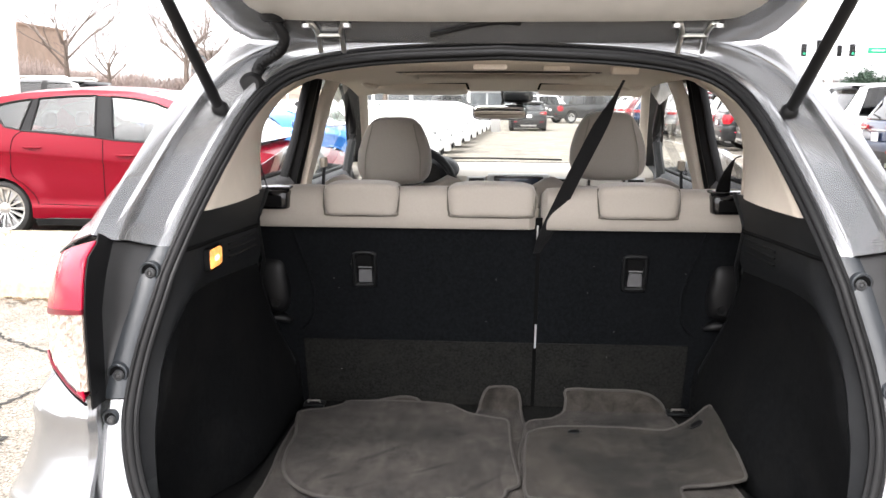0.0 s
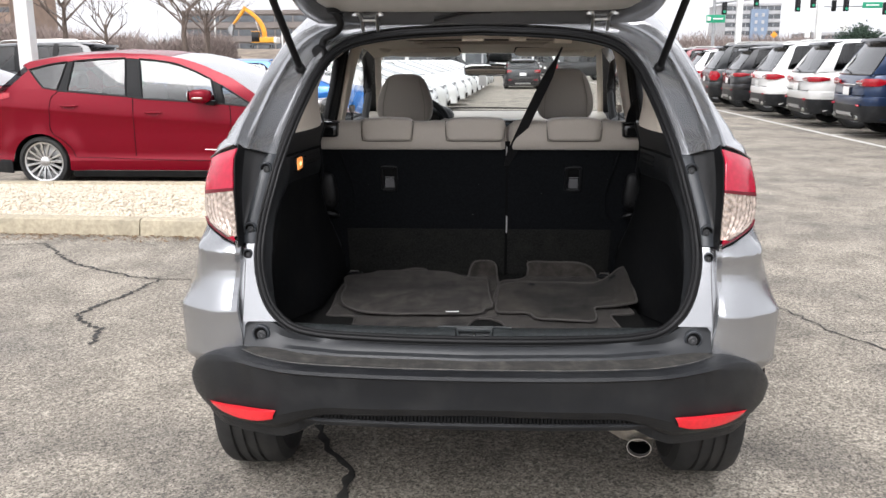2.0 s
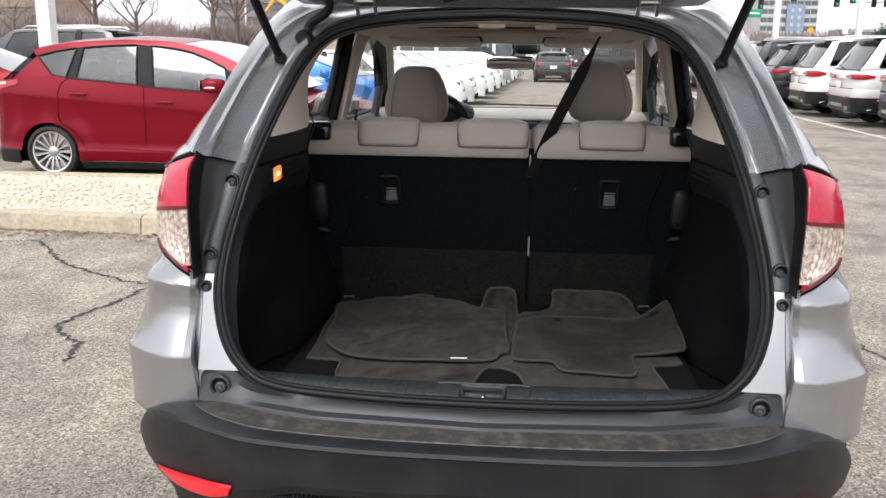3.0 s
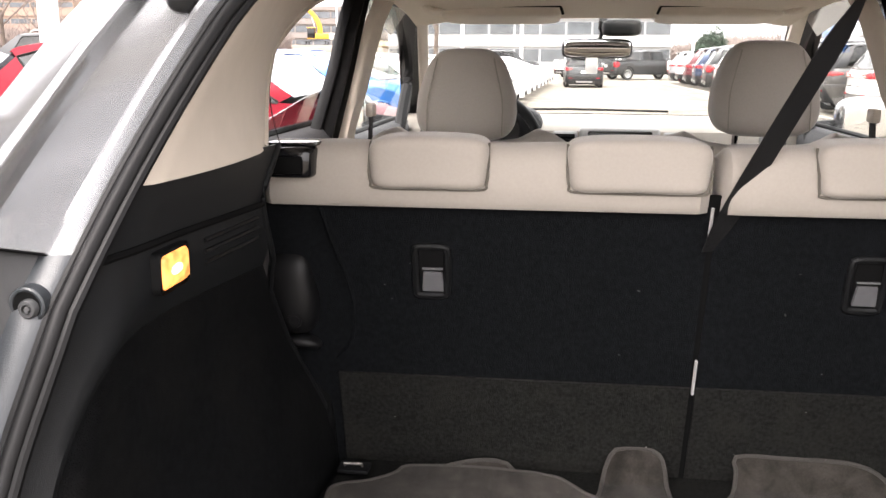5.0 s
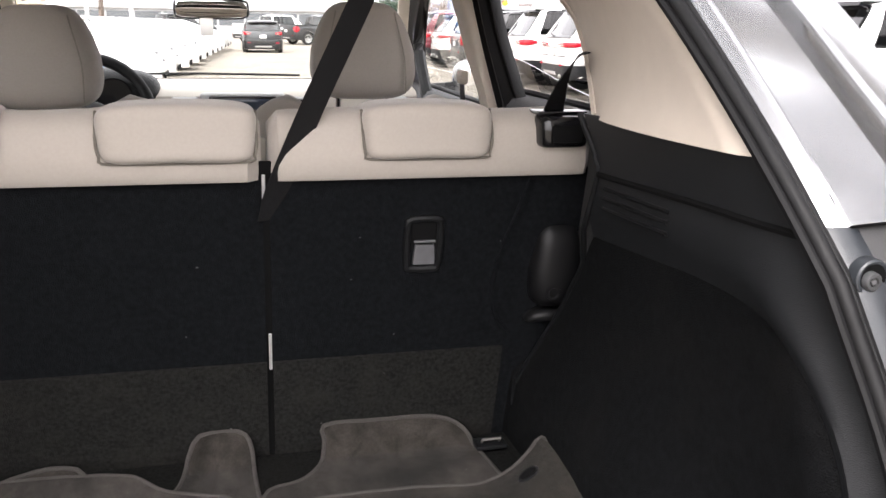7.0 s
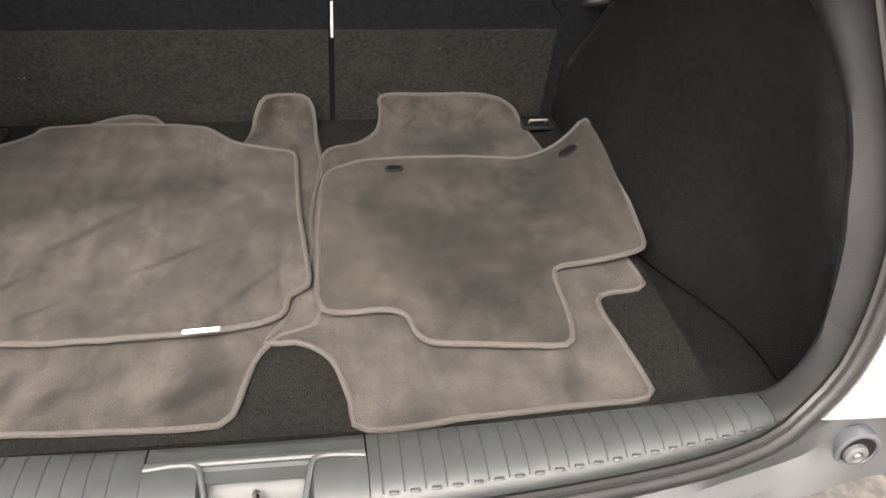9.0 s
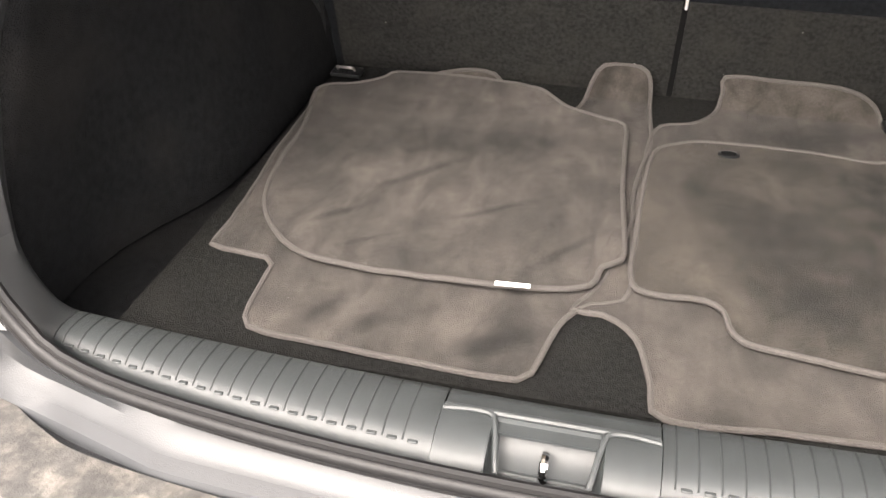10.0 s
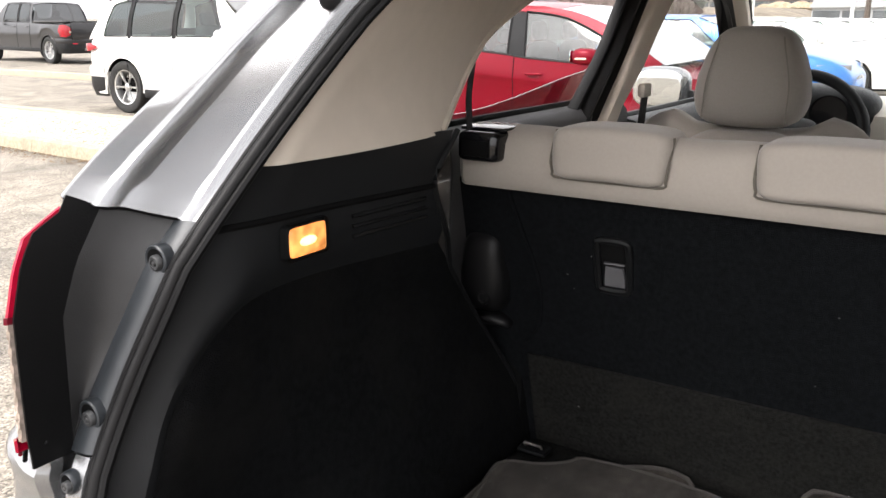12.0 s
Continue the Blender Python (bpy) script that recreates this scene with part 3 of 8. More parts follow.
for k, (x, y) in enumerate(((-33.0, 50.0), (-27.5, 60.0), (-24.0, 72.0), (-9.0, 70.0), (-38.0, 62.0), (-46.0, 40.0), (-60.0, 35.0), (-52.0, 58.0))):
    copy_thing(trees[k % 3], Matrix.Translation((x, y, 0)) @ Matrix.Rotation(k * 1.3, 4, "Z") @ Matrix.Scale(0.85 + 0.1 * (k % 4), 4))


def brush(name, label, x0, x1, y0, y1, h, n, material, seed, clump=1.0, mound=False):
    """A far belt of scrub: thousands of thin upright sprays."""
    rr = random.Random(seed)
    vs_, fs_ = [], []
    for _ in range(n):
        x, y = rr.uniform(x0, x1), rr.uniform(y0, y1)
        hh = h * rr.uniform(0.35, 1.0) * (0.7 + 0.4 * noise.noise((x * 0.06, seed, 0)))
        if mound:
            hh = h * rr.uniform(0.75, 1.0) * max(0.05, 1 - (2 * x - x0 - x1) ** 2 / (x1 - x0) ** 2) ** 0.6 * (0.8 + 0.35 * noise.noise((x * 0.8, y * 0.8, seed)))
        if mound:                                              # needle sprays of every slant
            for _k in range(4):
                c = Vector((x + rr.uniform(-0.3, 0.3), y + rr.uniform(-0.3, 0.3), hh * rr.random() ** 0.8))
                o = len(vs_)
                vs_ += [tuple(c + Vector((rr.uniform(-1, 1), rr.uniform(-1, 1), rr.uniform(-0.7, 0.7))) * 0.24) for _q in range(3)]
                fs_.append([o, o + 1, o + 2])
            continue
        for _k in range(5):
            a, w = rr.random() * math.tau, rr.uniform(0.02, 0.06) * clump
            z0 = hh * rr.uniform(0, 0.75)
            dx, dy, dz = rr.uniform(-1, 1) * clump, rr.uniform(-1, 1) * clump, hh * rr.uniform(0.15, 0.4)
            o = len(vs_)
            vs_ += [(x + w * math.cos(a), y + w * math.sin(a), z0), (x - w * math.cos(a), y - w * math.sin(a), z0 + 0.1), (x + dx, y + dy, z0 + dz)]
            fs_.append([o, o + 1, o + 2])
    me = bpy.data.meshes.new(name)
    me.from_pydata(vs_, [], fs_)
    me.materials.append(material)
    return tagged(new(name, me), label, "shrubs", kind="stuff")


brush("far_scrub", "brown leafless scrub along the street", -95, -27, 80, 91, 5.4, 52000, BUSH, 3, 0.8)
brush("far_scrub", "brown leafless woods on the bank", -175, -68, 160, 172, 12.5, 26000, BUSH, 13, 1.6)
brush("far_scrub", "brown leafless scrub behind the road", 10, 170, 170, 200, 9.5, 30000, BUSH, 4, 1.5)
brush("evergreen_clump", "dark evergreen trees by the junction", 43, 49, 107, 115, 6.3, 12000, EVERGREEN, 6, 0.26, True)
brush("evergreen_clump", "dark evergreen trees by the far lot", 14.5, 19, 92, 96, 5.0, 7000, EVERGREEN, 7, 0.26, True)


def building(name, label, x0, x1, y, depth, h, floors, wall, bays, bands=0.45):
    t = tagged(empty(name), label, "building")
    part("wall", box((x1 - x0, depth, h), ((x0 + x1) / 2, y + depth / 2, h / 2)), wall, t, smooth=False)
    fh = h / floors
    for k in range(floors):
        z = fh * (k + 0.55)
        for j in range(bays):
            w = (x1 - x0) / bays
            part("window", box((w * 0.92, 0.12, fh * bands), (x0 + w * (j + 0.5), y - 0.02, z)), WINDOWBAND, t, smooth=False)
        part("ledge", box((x1 - x0 + 0.4, 0.5, fh * 0.12), ((x0 + x1) / 2, y - 0.1, fh * (k + 1) - fh * 0.06)), wall, t, smooth=False)
    part("roof", box((x1 - x0 + 0.6, depth + 0.6, 0.5), ((x0 + x1) / 2, y + depth / 2, h + 0.25)), wall, t, smooth=False)
    return t


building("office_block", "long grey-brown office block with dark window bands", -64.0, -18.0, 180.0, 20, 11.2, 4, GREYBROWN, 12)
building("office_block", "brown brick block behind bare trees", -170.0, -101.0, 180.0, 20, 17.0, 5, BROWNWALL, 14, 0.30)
rows = [[(x, y, z * (1 - step(-30.0, -16.0, x)) + 0.25 * noise.noise((x * 0.1, y * 0.1, 2.0)) * (z > 0.5)) for x in np.linspace(-150, -14, 40)] for y, z in ((110, -0.3), (114, 0.6), (122, 2.6), (128, 3.2), (150, 3.3), (179.5, 3.3))]
tagged(link("embankment", loft(rows), BANK), "brown grass bank across the street", "bank", kind="structure")
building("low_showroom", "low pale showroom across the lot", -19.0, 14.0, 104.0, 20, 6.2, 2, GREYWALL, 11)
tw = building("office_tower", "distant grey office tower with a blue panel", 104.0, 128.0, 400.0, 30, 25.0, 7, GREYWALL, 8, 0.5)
panel = part("blue_panel", box((7.5, 1.2, 22), (118.5, 399, 12)), BLUEPANEL, tw, "blue facade panel", smooth=False)
for k in range(6):
    for q in (-1.5, 1.5):
        part("pane", box((1.2, 0.2, 1.5), (118.5 + q, 398.3, 5.0 + 3.1 * k)), GREYWALL, panel, smooth=False)
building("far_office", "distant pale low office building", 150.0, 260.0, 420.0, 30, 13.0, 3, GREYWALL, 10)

# light poles
lp = tagged(empty("lot_light_pole"), "white square lot light pole", "light pole", "lot light poles")
part("pole", box((0.25, 0.25, 9.0), (0, 0, 4.9), 0.01), POLE, lp)
part("pole_base", lathe([(0.0, 0.8), (0.28, 0.8), (0.30, 0.75), (0.30, 0.0)], 20, "z"), CONCRETE, lp)
part("lamp_head", box((0.9, 0.35, 0.14), (0.45, 0, 9.4), 0.03), GALV, lp)
lp.location = (-8.63, 14.0, 0)
for x, y in ((11.55, 40.0), (15.2, 40.0), (-6.5, 66.0), (-2.0, 64.0), (-10.0, 70.0), (14.0, 88.0)):
    copy_thing(lp, Matrix.Translation((x, y, 0)))

# traffic signals on mast arms and street signs
sg = tagged(empty("signal_mast"), "grey traffic signal mast with black signal heads and a green sign", "traffic signal")
part("mast", tube([(19.8, 78.0, 0), (19.7, 78.0, 8.2)], [0.17, 0.12], 10), GALV, sg)
part("mast_arm", tube([(19.75, 78.0, 6.25), (25.0, 78.2, 6.75), (34.8, 78.6, 7.1)], [0.10, 0.08, 0.05], 8), GALV, sg)
for x, z in ((17.2, 7.0), (20.6, 6.1), (23.35, 6.75), (26.95, 6.3), (28.25, 6.6), (31.1, 6.3), (34.5, 6.0)):
    h_ = part("signal_head", box((0.40, 0.35, 1.05), (x, 78.0, z - 0.3), 0.04), PLASTIC, sg, "black signal head")
    for q in (-0.3, 0, 0.3):
        part("signal_lens", lathe([(0.0, -0.02), (0.12, -0.02), (0.14, 0.02)], 14, "y", (x, 77.82, z - 0.3 + q)), GLOSSBLACK if q > -0.25 else SIGNGREEN, h_)
ss = part("street_sign", box((1.65, 0.05, 0.68), (19.85, 77.75, 4.9), 0.02), SIGNGREEN, sg, "green street sign")
part("sign_bar", box((0.85, 0.02, 0.13), (20.05, 77.71, 4.9), 0.005), POLE, ss)
part("sign_box", box((0.30, 0.02, 0.34), (19.25, 77.71, 4.9), 0.005), POLE, ss)
s2 = tagged(empty("signal_mast"), "far signal mast arm with a green sign", "traffic signal")
part("mast", tube([(42.0, 92.0, 0), (42.0, 92.0, 8.0)], [0.18, 0.12], 8), GALV, s2)
part("mast_arm", tube([(42.0, 92.0, 6.7), (33.0, 91.0, 6.6)], [0.1, 0.06], 8), GALV, s2)
ss = part("street_sign", box((2.0, 0.05, 0.6), (38.9, 91.3, 6.75), 0.02), SIGNGREEN, s2, "green street sign")
part("sign_bar", box((1.3, 0.02, 0.13), (38.9, 91.26, 6.75), 0.005), POLE, ss)
for x in (35.0, 40.6):
    part("signal_head", box((0.40, 0.35, 1.1), (x, 91.2, 6.7), 0.04), PLASTIC, s2)
fp = tagged(empty("slim_pole"), "slim white pole before the office block", "pole", "slim poles")
part("shaft", tube([(0, 0, 0), (0, 0, 7.1)], 0.10, 10), POLE, fp)
part("cap", pillow((0.26, 0.26, 0.20), (0, 0, 7.16), 2.2, 12, 8), POLE, fp)
fp.location = (-39.0, 100.0, 0)
copy_thing(fp, Matrix.Translation((-32.2, 100.0, 0)))
copy_thing(fp, Matrix.Translation((-24.3, 100.0, 0)))
guard = tagged(link("guard_rail", tube([(18, 74, 0.7), (70, 96, 0.7)], 0.2, 6), POLE), "pale guard rail along the street", "guard rail", kind="structure")

# small signs on posts along the street
for x, y, z, w, h, m, turn, lab in ((47.6, 150.0, 5.4, 0.85, 0.85, AMBERSIGN, 45, "orange diamond road sign on a post"), (53.1, 150.0, 5.4, 0.9, 1.0, POLE, 0, "white road sign on a post"), (59.0, 150.0, 6.8, 1.4, 1.6, POLE, 0, "white square road sign on a post"), (62.3, 150.0, 5.4, 1.3, 1.3, GREYWALL, 45, "back of a grey road sign on a post")):
    rs_ = tagged(empty("road_sign"), lab, "road sign", "street signs")
    part("post", tube([(0, 0.05, 0), (0, 0.05, z)], 0.05, 8), GALV, rs_)
    part("plate", box((w, 0.03, h), (0, 0, z), 0.01, rot=Matrix.Rotation(radians(turn), 3, "Y")), m, rs_)
    rs_.location = (x, y, 0)

# yellow excavator by the office block
exv = tagged(empty("excavator"), "yellow crawler excavator with its arm raised", "excavator")
for q in (-0.95, 0.95):
    b = loft([[(x, q + w, z) for x, z in [(1.75 * max(-1, min(1, 1.25 * math.cos(a))), 0.5 + 0.45 * math.sin(a)) for a in np.linspace(0, math.tau, 25)]] for w in (-0.3, 0.3)])
    part("track", thick(b, 0.06), TYRE, exv, "crawler track")
part("house", box((2.6, 2.4, 0.9), (1.25, 0, 1.65), 0.15), YELLOW, exv)
part("counterweight", box((0.7, 2.4, 1.1), (2.7, 0, 1.6), 0.25, 3), POLE, exv, "pale counterweight")
cab = part("cab", box((1.35, 1.0, 1.9), (-0.75, -0.75, 2.15), 0.15), GLOSSBLACK, exv, "dark glazed cab")
for zz in (1.25, 3.08):
    part("cab_frame", box((1.42, 1.06, 0.12), (-0.75, -0.75, zz), 0.04), YELLOW, cab)
for p_, r_, nm in (([(0.5, 0.2, 1.9), (0.45, 0.2, 3.3), (-0.15, 0.2, 4.7), (-1.4, 0.2, 6.0), (-2.9, 0.2, 7.0)], 0.42, "boom"), ([(-2.6, 0.2, 7.25), (-3.2, 0.2, 6.4), (-4.0, 0.2, 5.4), (-4.9, 0.2, 4.35)], 0.30, "stick")):
    arm = part(nm, tube(spline(p_, 14), [r_ * (1.15 - 0.035 * i) for i in range(14)], 8), YELLOW, exv)
part("hydraulic_ram", tube([(-0.2, 0.2, 2.3), (-0.9, 0.2, 4.9)], 0.10, 8), CHROME, exv)
part("hydraulic_ram", tube([(-1.0, 0.2, 6.4), (-2.9, 0.2, 7.35)], 0.10, 8), CHROME, exv)
b = loft([[(x, 0.2 + w, z) for x, z in ((-4.7, 4.5), (-5.3, 4.3), (-5.75, 3.6), (-5.6, 2.8), (-5.1, 2.3))] for w in (-0.55, -0.2, 0.2, 0.55)])
for w in (-0.35, 0.75):
    f = [b.verts.new((x, w, z)) for x, z in ((-4.7, 4.5), (-5.3, 4.3), (-5.75, 3.6), (-5.6, 2.8), (-5.1, 2.3))]
    b.faces.new(f)
part("bucket", thick(b, 0.06), GALV, exv, "steel bucket")
exv.matrix_basis = Matrix.Translation((-39.9, 150.0, 3.28))
b = bmesh.new()
rr = random.Random(4)
for k in range(9):
    pillow((rr.uniform(2, 4.5), 3, rr.uniform(1.2, 2.4)), (-34.5 + k * 1.1, 149 + rr.uniform(-1, 1), 3.3), 1.6, 14, 8, b)
tagged(link("earth_heap", b, DIRT), "heap of pale dug earth on the bank", "earth heap")


# ================================================================ the silver crossover, tailgate open
car = tagged(empty("hatchback_car"), "silver compact crossover with open tailgate and beige interior", "car")
M2 = ((-1, "left"), (1, "right"))

OPEN_Y = fn_of([0.30, 0.62, 0.86, 1.09, 1.38, 1.52, 1.60], [0.20, 0.235, 0.30, 0.41, 0.65, 0.78, 0.86])   # slant of the rear opening
HALF = [(0, 0.631), (0.30, 0.631), (0.46, 0.635), (0.545, 0.656), (0.602, 0.712), (0.630, 0.79), (0.638, 0.87), (0.631, 0.96), (0.611, 1.057),
        (0.589, 1.155), (0.566, 1.236), (0.537, 1.318), (0.507, 1.386), (0.464, 1.440), (0.394, 1.474), (0.25, 1.497), (0, 1.509)]
half = spline(HALF, 60)
loop = [(-x, z) for x, z in half[::-1]] + [(x, z) for x, z in half[1:-1]]     # from the top over the left side and the bottom to the right


def rim(d, dy):
    """The opening's outline, moved outward by d and forward by dy (numbers or functions of z)."""
    out = []
    n = len(loop)
    for i, (x, z) in enumerate(loop):
        a, b = loop[i - 1], loop[(i + 1) % n]
        tx, tz = b[0] - a[0], b[1] - a[1]
        k = math.hypot(tx, tz)
        nx, nz = tz / k, -tx / k
        if nx * x + nz * (z - 1.0) < 0:
            nx, nz = -nx, -nz
        dd = d(z) if callable(d) else d
        yy = dy(z) if callable(dy) else dy
        bow = 0.058 * max(0.0, 1 - (x / 0.57) ** 2) * step(0.72, 0.645, z)          # the sill bows backward
        out.append((x + nx * dd, OPEN_Y(z) + yy - bow, z + nz * dd))
    return out


def xseal(z):
    """Half width of the opening at a height."""
    k = [p for p in half if p[0] > 0.44]
    return float(np.interp(z, [p[1] for p in k], [p[0] for p in k]))


# rubber seal with its two lips
bm = tube(rim(-0.010, -0.004), 0.0085, 10, True)
part("door_seal", bm, RUBBER, car, "black rubber tailgate seal")
part("seal_lip", tube(rim(-0.001, -0.004), 0.0055, 8, True), RUBBER, car)
part("seal_lip", tube(rim(0.000, 0.006), 0.008, 8, True), SHADOWGAP, car)
part("seal_lip", tube(rim(-0.0205, -0.001), 0.0055, 8, True), COVER, car, "thin inner lip of the seal")

# painted jamb over the upper part of the opening: a raised strip, a drain channel and the outer flange
WID = fn_of([1.10, 1.16, 1.30, 1.40, 1.45, 1.485, 1.51], [0.090, 0.100, 0.116, 0.116, 0.085, 0.055, 0.042])
OUTY = fn_of([1.10, 1.17, 1.25, 1.36, 1.45, 1.51], [-0.130, -0.112, -0.060, -0.008, 0.02, 0.02])
prof = [(-0.085, 0.006, 0), (0.0, -0.002, 0), (0.03, -0.004, 0), (0.07, -0.008, 0.02), (0.115, -0.006, 0.04), (0.145, 0.004, 0.08), (0.18, 0.009, 0.12), (0.38, 0.012, 0.36), (0.57, 0.014, 0.56), (0.60, 0.006, 0.60), (0.625, -0.006, 0.64),
        (0.655, -0.009, 0.68), (0.69, -0.005, 0.73), (0.75, 0.001, 0.78), (0.95, 0.003, 1.0), (1.0, 0.004, 1.0), (1.04, 0.020, 1.0)]
rings = [rim(lambda z, f=f: 0.010 + f * WID(z), lambda z, o=o, g=g: o * step(1.10, 1.18, z) + g * OUTY(z)) for f, o, g in prof]
k0 = next(i for i in range(len(loop)) if loop[i][1] > 1.06 and loop[i - 1][1] <= 1.06)
order = [(k0 + i) % len(loop) for i in range(sum(z > 1.06 for x, z in loop))]


def cut_ring(ring, zc):
    """The part of a ring above the height zc, as evenly spaced points."""
    p = [np.array(ring[i]) for i in order]
    a = next(i for i in range(len(p)) if p[i][2] >= zc)
    e = next(i for i in range(len(p) - 1, -1, -1) if p[i][2] >= zc)
    first = lerp(p[a - 1], p[a], (zc - p[a - 1][2]) / (p[a][2] - p[a - 1][2]))
    last_ = lerp(p[e], p[e + 1], (zc - p[e][2]) / (p[e + 1][2] - p[e][2]))
    q = np.array([first] + p[a:e + 1] + [last_])
    d = np.concatenate([[0], np.cumsum(np.linalg.norm(np.diff(q, axis=0), axis=1))])
    return [tuple(float(np.interp(w, d, q[:, k])) for k in range(3)) for w in np.linspace(0, d[-1], 84)]


cuts = [cut_ring(r, lerp(1.128, 1.170, min(1.0, f))) for r, (f, o, g) in zip(rings, prof)]
part("door_jamb", thick(loft(cuts), 0.003), SILVER, car, "silver painted tailgate surround with drain channel", angle=28)
edge_top = cuts[-1]                                         # outer edge of the jamb

# roof and rear quarter skin, from the jamb's edge forward
def skin_point(q, f):
    x, y, z = q
    side = step(1.50, 1.36, z)
    y2 = lerp(y, 1.2, f)
    rise = lerp(0.075, 0.045, side) * math.sin(min(1, f * 1.2) * math.pi / 2)
    grow = (0.055 * side + 0.02) * math.sin(min(1, f * 1.3) * math.pi / 2) * (1 if x > 0 else -1) * min(1, abs(x) / 0.3)
    grow += 0.038 * step(1.32, 1.15, z) * math.sin(min(1, f * 6) * math.pi / 2) * (1 if x > 0 else -1)
    return (x + grow, y2, z + rise * (1 - 0.85 * side) + (0.02 * f * side))


bm = loft([[skin_point(q, f) for q in edge_top] for f in (0.0, 0.02, 0.06, 0.14, 0.3, 0.55, 0.8, 1.0)])
part("quarter_skin", thick(bm, 0.004), SILVER, car, "silver roof end and rear pillar skin")
last = [skin_point(q, 1.0) for q in edge_top]
roof_rows = [[q for q in last if q[2] > 1.45]]
for y, dz, sx in ((1.6, 0.012, 1.0), (2.0, 0.0, 0.99), (2.3, -0.035, 0.97), (2.46, -0.075, 0.95)):
    roof_rows.append([(x * sx, y, z + dz * 1.0) for x, yy, z in roof_rows[0]])
part("roof", thick(loft(roof_rows), 0.004), SILVER, car, "silver roof panel")

# lower jamb, lamp pockets, corner panels, per side
LENS_X = fn_of([0.90, 1.05, 1.10, 1.16], [0.678, 0.682, 0.684, 0.687])            # inner edge of the tail lamp's lens
LENS_Y = fn_of([0.90, 0.91, 1.00, 1.054, 1.104, 1.137, 1.160], [0.250, 0.248, 0.250, 0.252, 0.267, 0.284, 0.330])
LENS_OUT = spline([(0.783, 0.400, 1.124), (0.793, 0.380, 1.077), (0.798, 0.370, 1.039), (0.799, 0.363, 0.986), (0.788, 0.348, 0.952), (0.761, 0.322, 0.933), (0.715, 0.278, 0.917), (0.681, 0.252, 0.908)], 60)
for s, side in M2:
    mx = lambda rows: [[(s * x, y, z) for x, y, z in r] for r in rows]
    # dark strip that holds the upper rubber stops
    zs = np.linspace(0.890, 1.134, 14)
    rows = [[(xseal(z) - 0.002, OPEN_Y(z) + 0.006, z), (xseal(z) + 0.002, OPEN_Y(z) - 0.008, z), (xseal(z) + 0.008, OPEN_Y(z) - 0.012, z), (xseal(z) + 0.032, OPEN_Y(z) - 0.014, z),
             (xseal(z) + 0.035, OPEN_Y(z) - 0.012, z), (xseal(z) + 0.036, OPEN_Y(z) - 0.004, z)] for z in zs]
    part("jamb_strip", thick(loft(mx(rows)), 0.003), JAMBSTRIP, car, "dark grey jamb strip beside the tail lamp")
    # the pocket wall that runs back to the lamp, then the black lamp housing
    KNEE = fn_of([0.88, 1.043, 1.10, 1.157, 1.18], [0.304, 0.310, 0.333, 0.372, 0.385])
    def pocket(t, v):
        z = lerp(0.886, lerp(1.134, 1.172, t), v)
        zz = min(z, 1.16)
        a = np.array((xseal(min(z, 1.134)) + 0.035, OPEN_Y(min(z, 1.134)) - 0.010))
        m, e = np.array((0.674, KNEE(zz))), np.array((LENS_X(zz) - 0.004, LENS_Y(zz) + 0.006))
        q = lerp(a, m, t / 0.5) + np.array((0.006, 0.006)) * math.sin(math.pi * t / 0.5) if t <= 0.5 else lerp(m, e, (t - 0.5) / 0.5)
        return (*q, z)
    V = np.linspace(0, 1, 18)
    part("lamp_pocket", thick(loft(mx([[pocket(t, v) for t in np.linspace(0, 0.5, 8)] for v in V])), 0.003), POCKET, car, "dark grey tail lamp pocket wall")
    part("lamp_housing", thick(loft(mx([[pocket(t, v) for t in np.linspace(0.5, 1, 6)] for v in V])), 0.003), HOUSING, car, "black tail lamp housing")
    # dark joint where the jamb meets the lamp pocket
    jb = [c[0] if c[0][0] * s > 0 else c[-1] for c in cuts]
    part("jamb_joint", tube([(x, y + 0.002, z - 0.001) for x, y, z in jb], 0.0018, 6), SHADOWGAP, car)
    # silver strip and its rolled outer edge below the lamp
    rows = []
    for z in np.linspace(0.673, 0.888, 12):
        x0, y0 = xseal(z) - 0.001, OPEN_Y(z)
        xo = float(np.interp(z, [0.60, 0.78, 0.90], [0.671, 0.665, 0.663]))
        rows.append([(x0, y0 + 0.004, z), (x0 + 0.003, y0 - 0.011, z), (lerp(x0, xo, 0.5), y0 - 0.013, z), (xo - 0.003, y0 - 0.014, z), (xo, y0 - 0.011, z),
                     (xo + 0.002, y0 + 0.038, z)])
    part("lower_jamb", thick(loft(mx(rows)), 0.003), SILVER, car, angle=20)
    part("gap_liner", thick(loft(mx([[(x, OPEN_Y(z) + 0.004, z) for x in (0.655, 0.68, 0.715)] for z in np.linspace(0.60, 0.885, 8)])), 0.003), SILVER, car)
    # rubber stops
    for nm, (x, y, z), r in (("rubber_stop", (0.622, OPEN_Y(1.094) - 0.0145, 1.094), 0.0135), ("rubber_stop", (0.655, OPEN_Y(0.929) - 0.0145, 0.929), 0.0135), ("rubber_stop", (0.656, 0.284, 0.861), 0.010), ("rubber_stop", (0.612, 0.2235, 0.640), 0.019)):
        stop = part(nm, lathe([(r * 0.95, 0.0), (r * 1.05, -0.0022), (r * 1.2, -0.0026), (r * 1.32, -0.0012), (r * 1.36, 0.003), (r * 1.36, 0.012)], 24, "y", (s * x, y, z)), JAMBSTRIP, car, "round rubber stop set in a recess")
        # no hole is cut: a flat black disc paints the recess's shade
        part("stop_well", lathe([(0.0, 0.0), (r * 0.6, 0.0005), (r * 1.0, -0.001)], 24, "y", (s * x, y - 0.0006, z)), SHADOWGAP, stop)
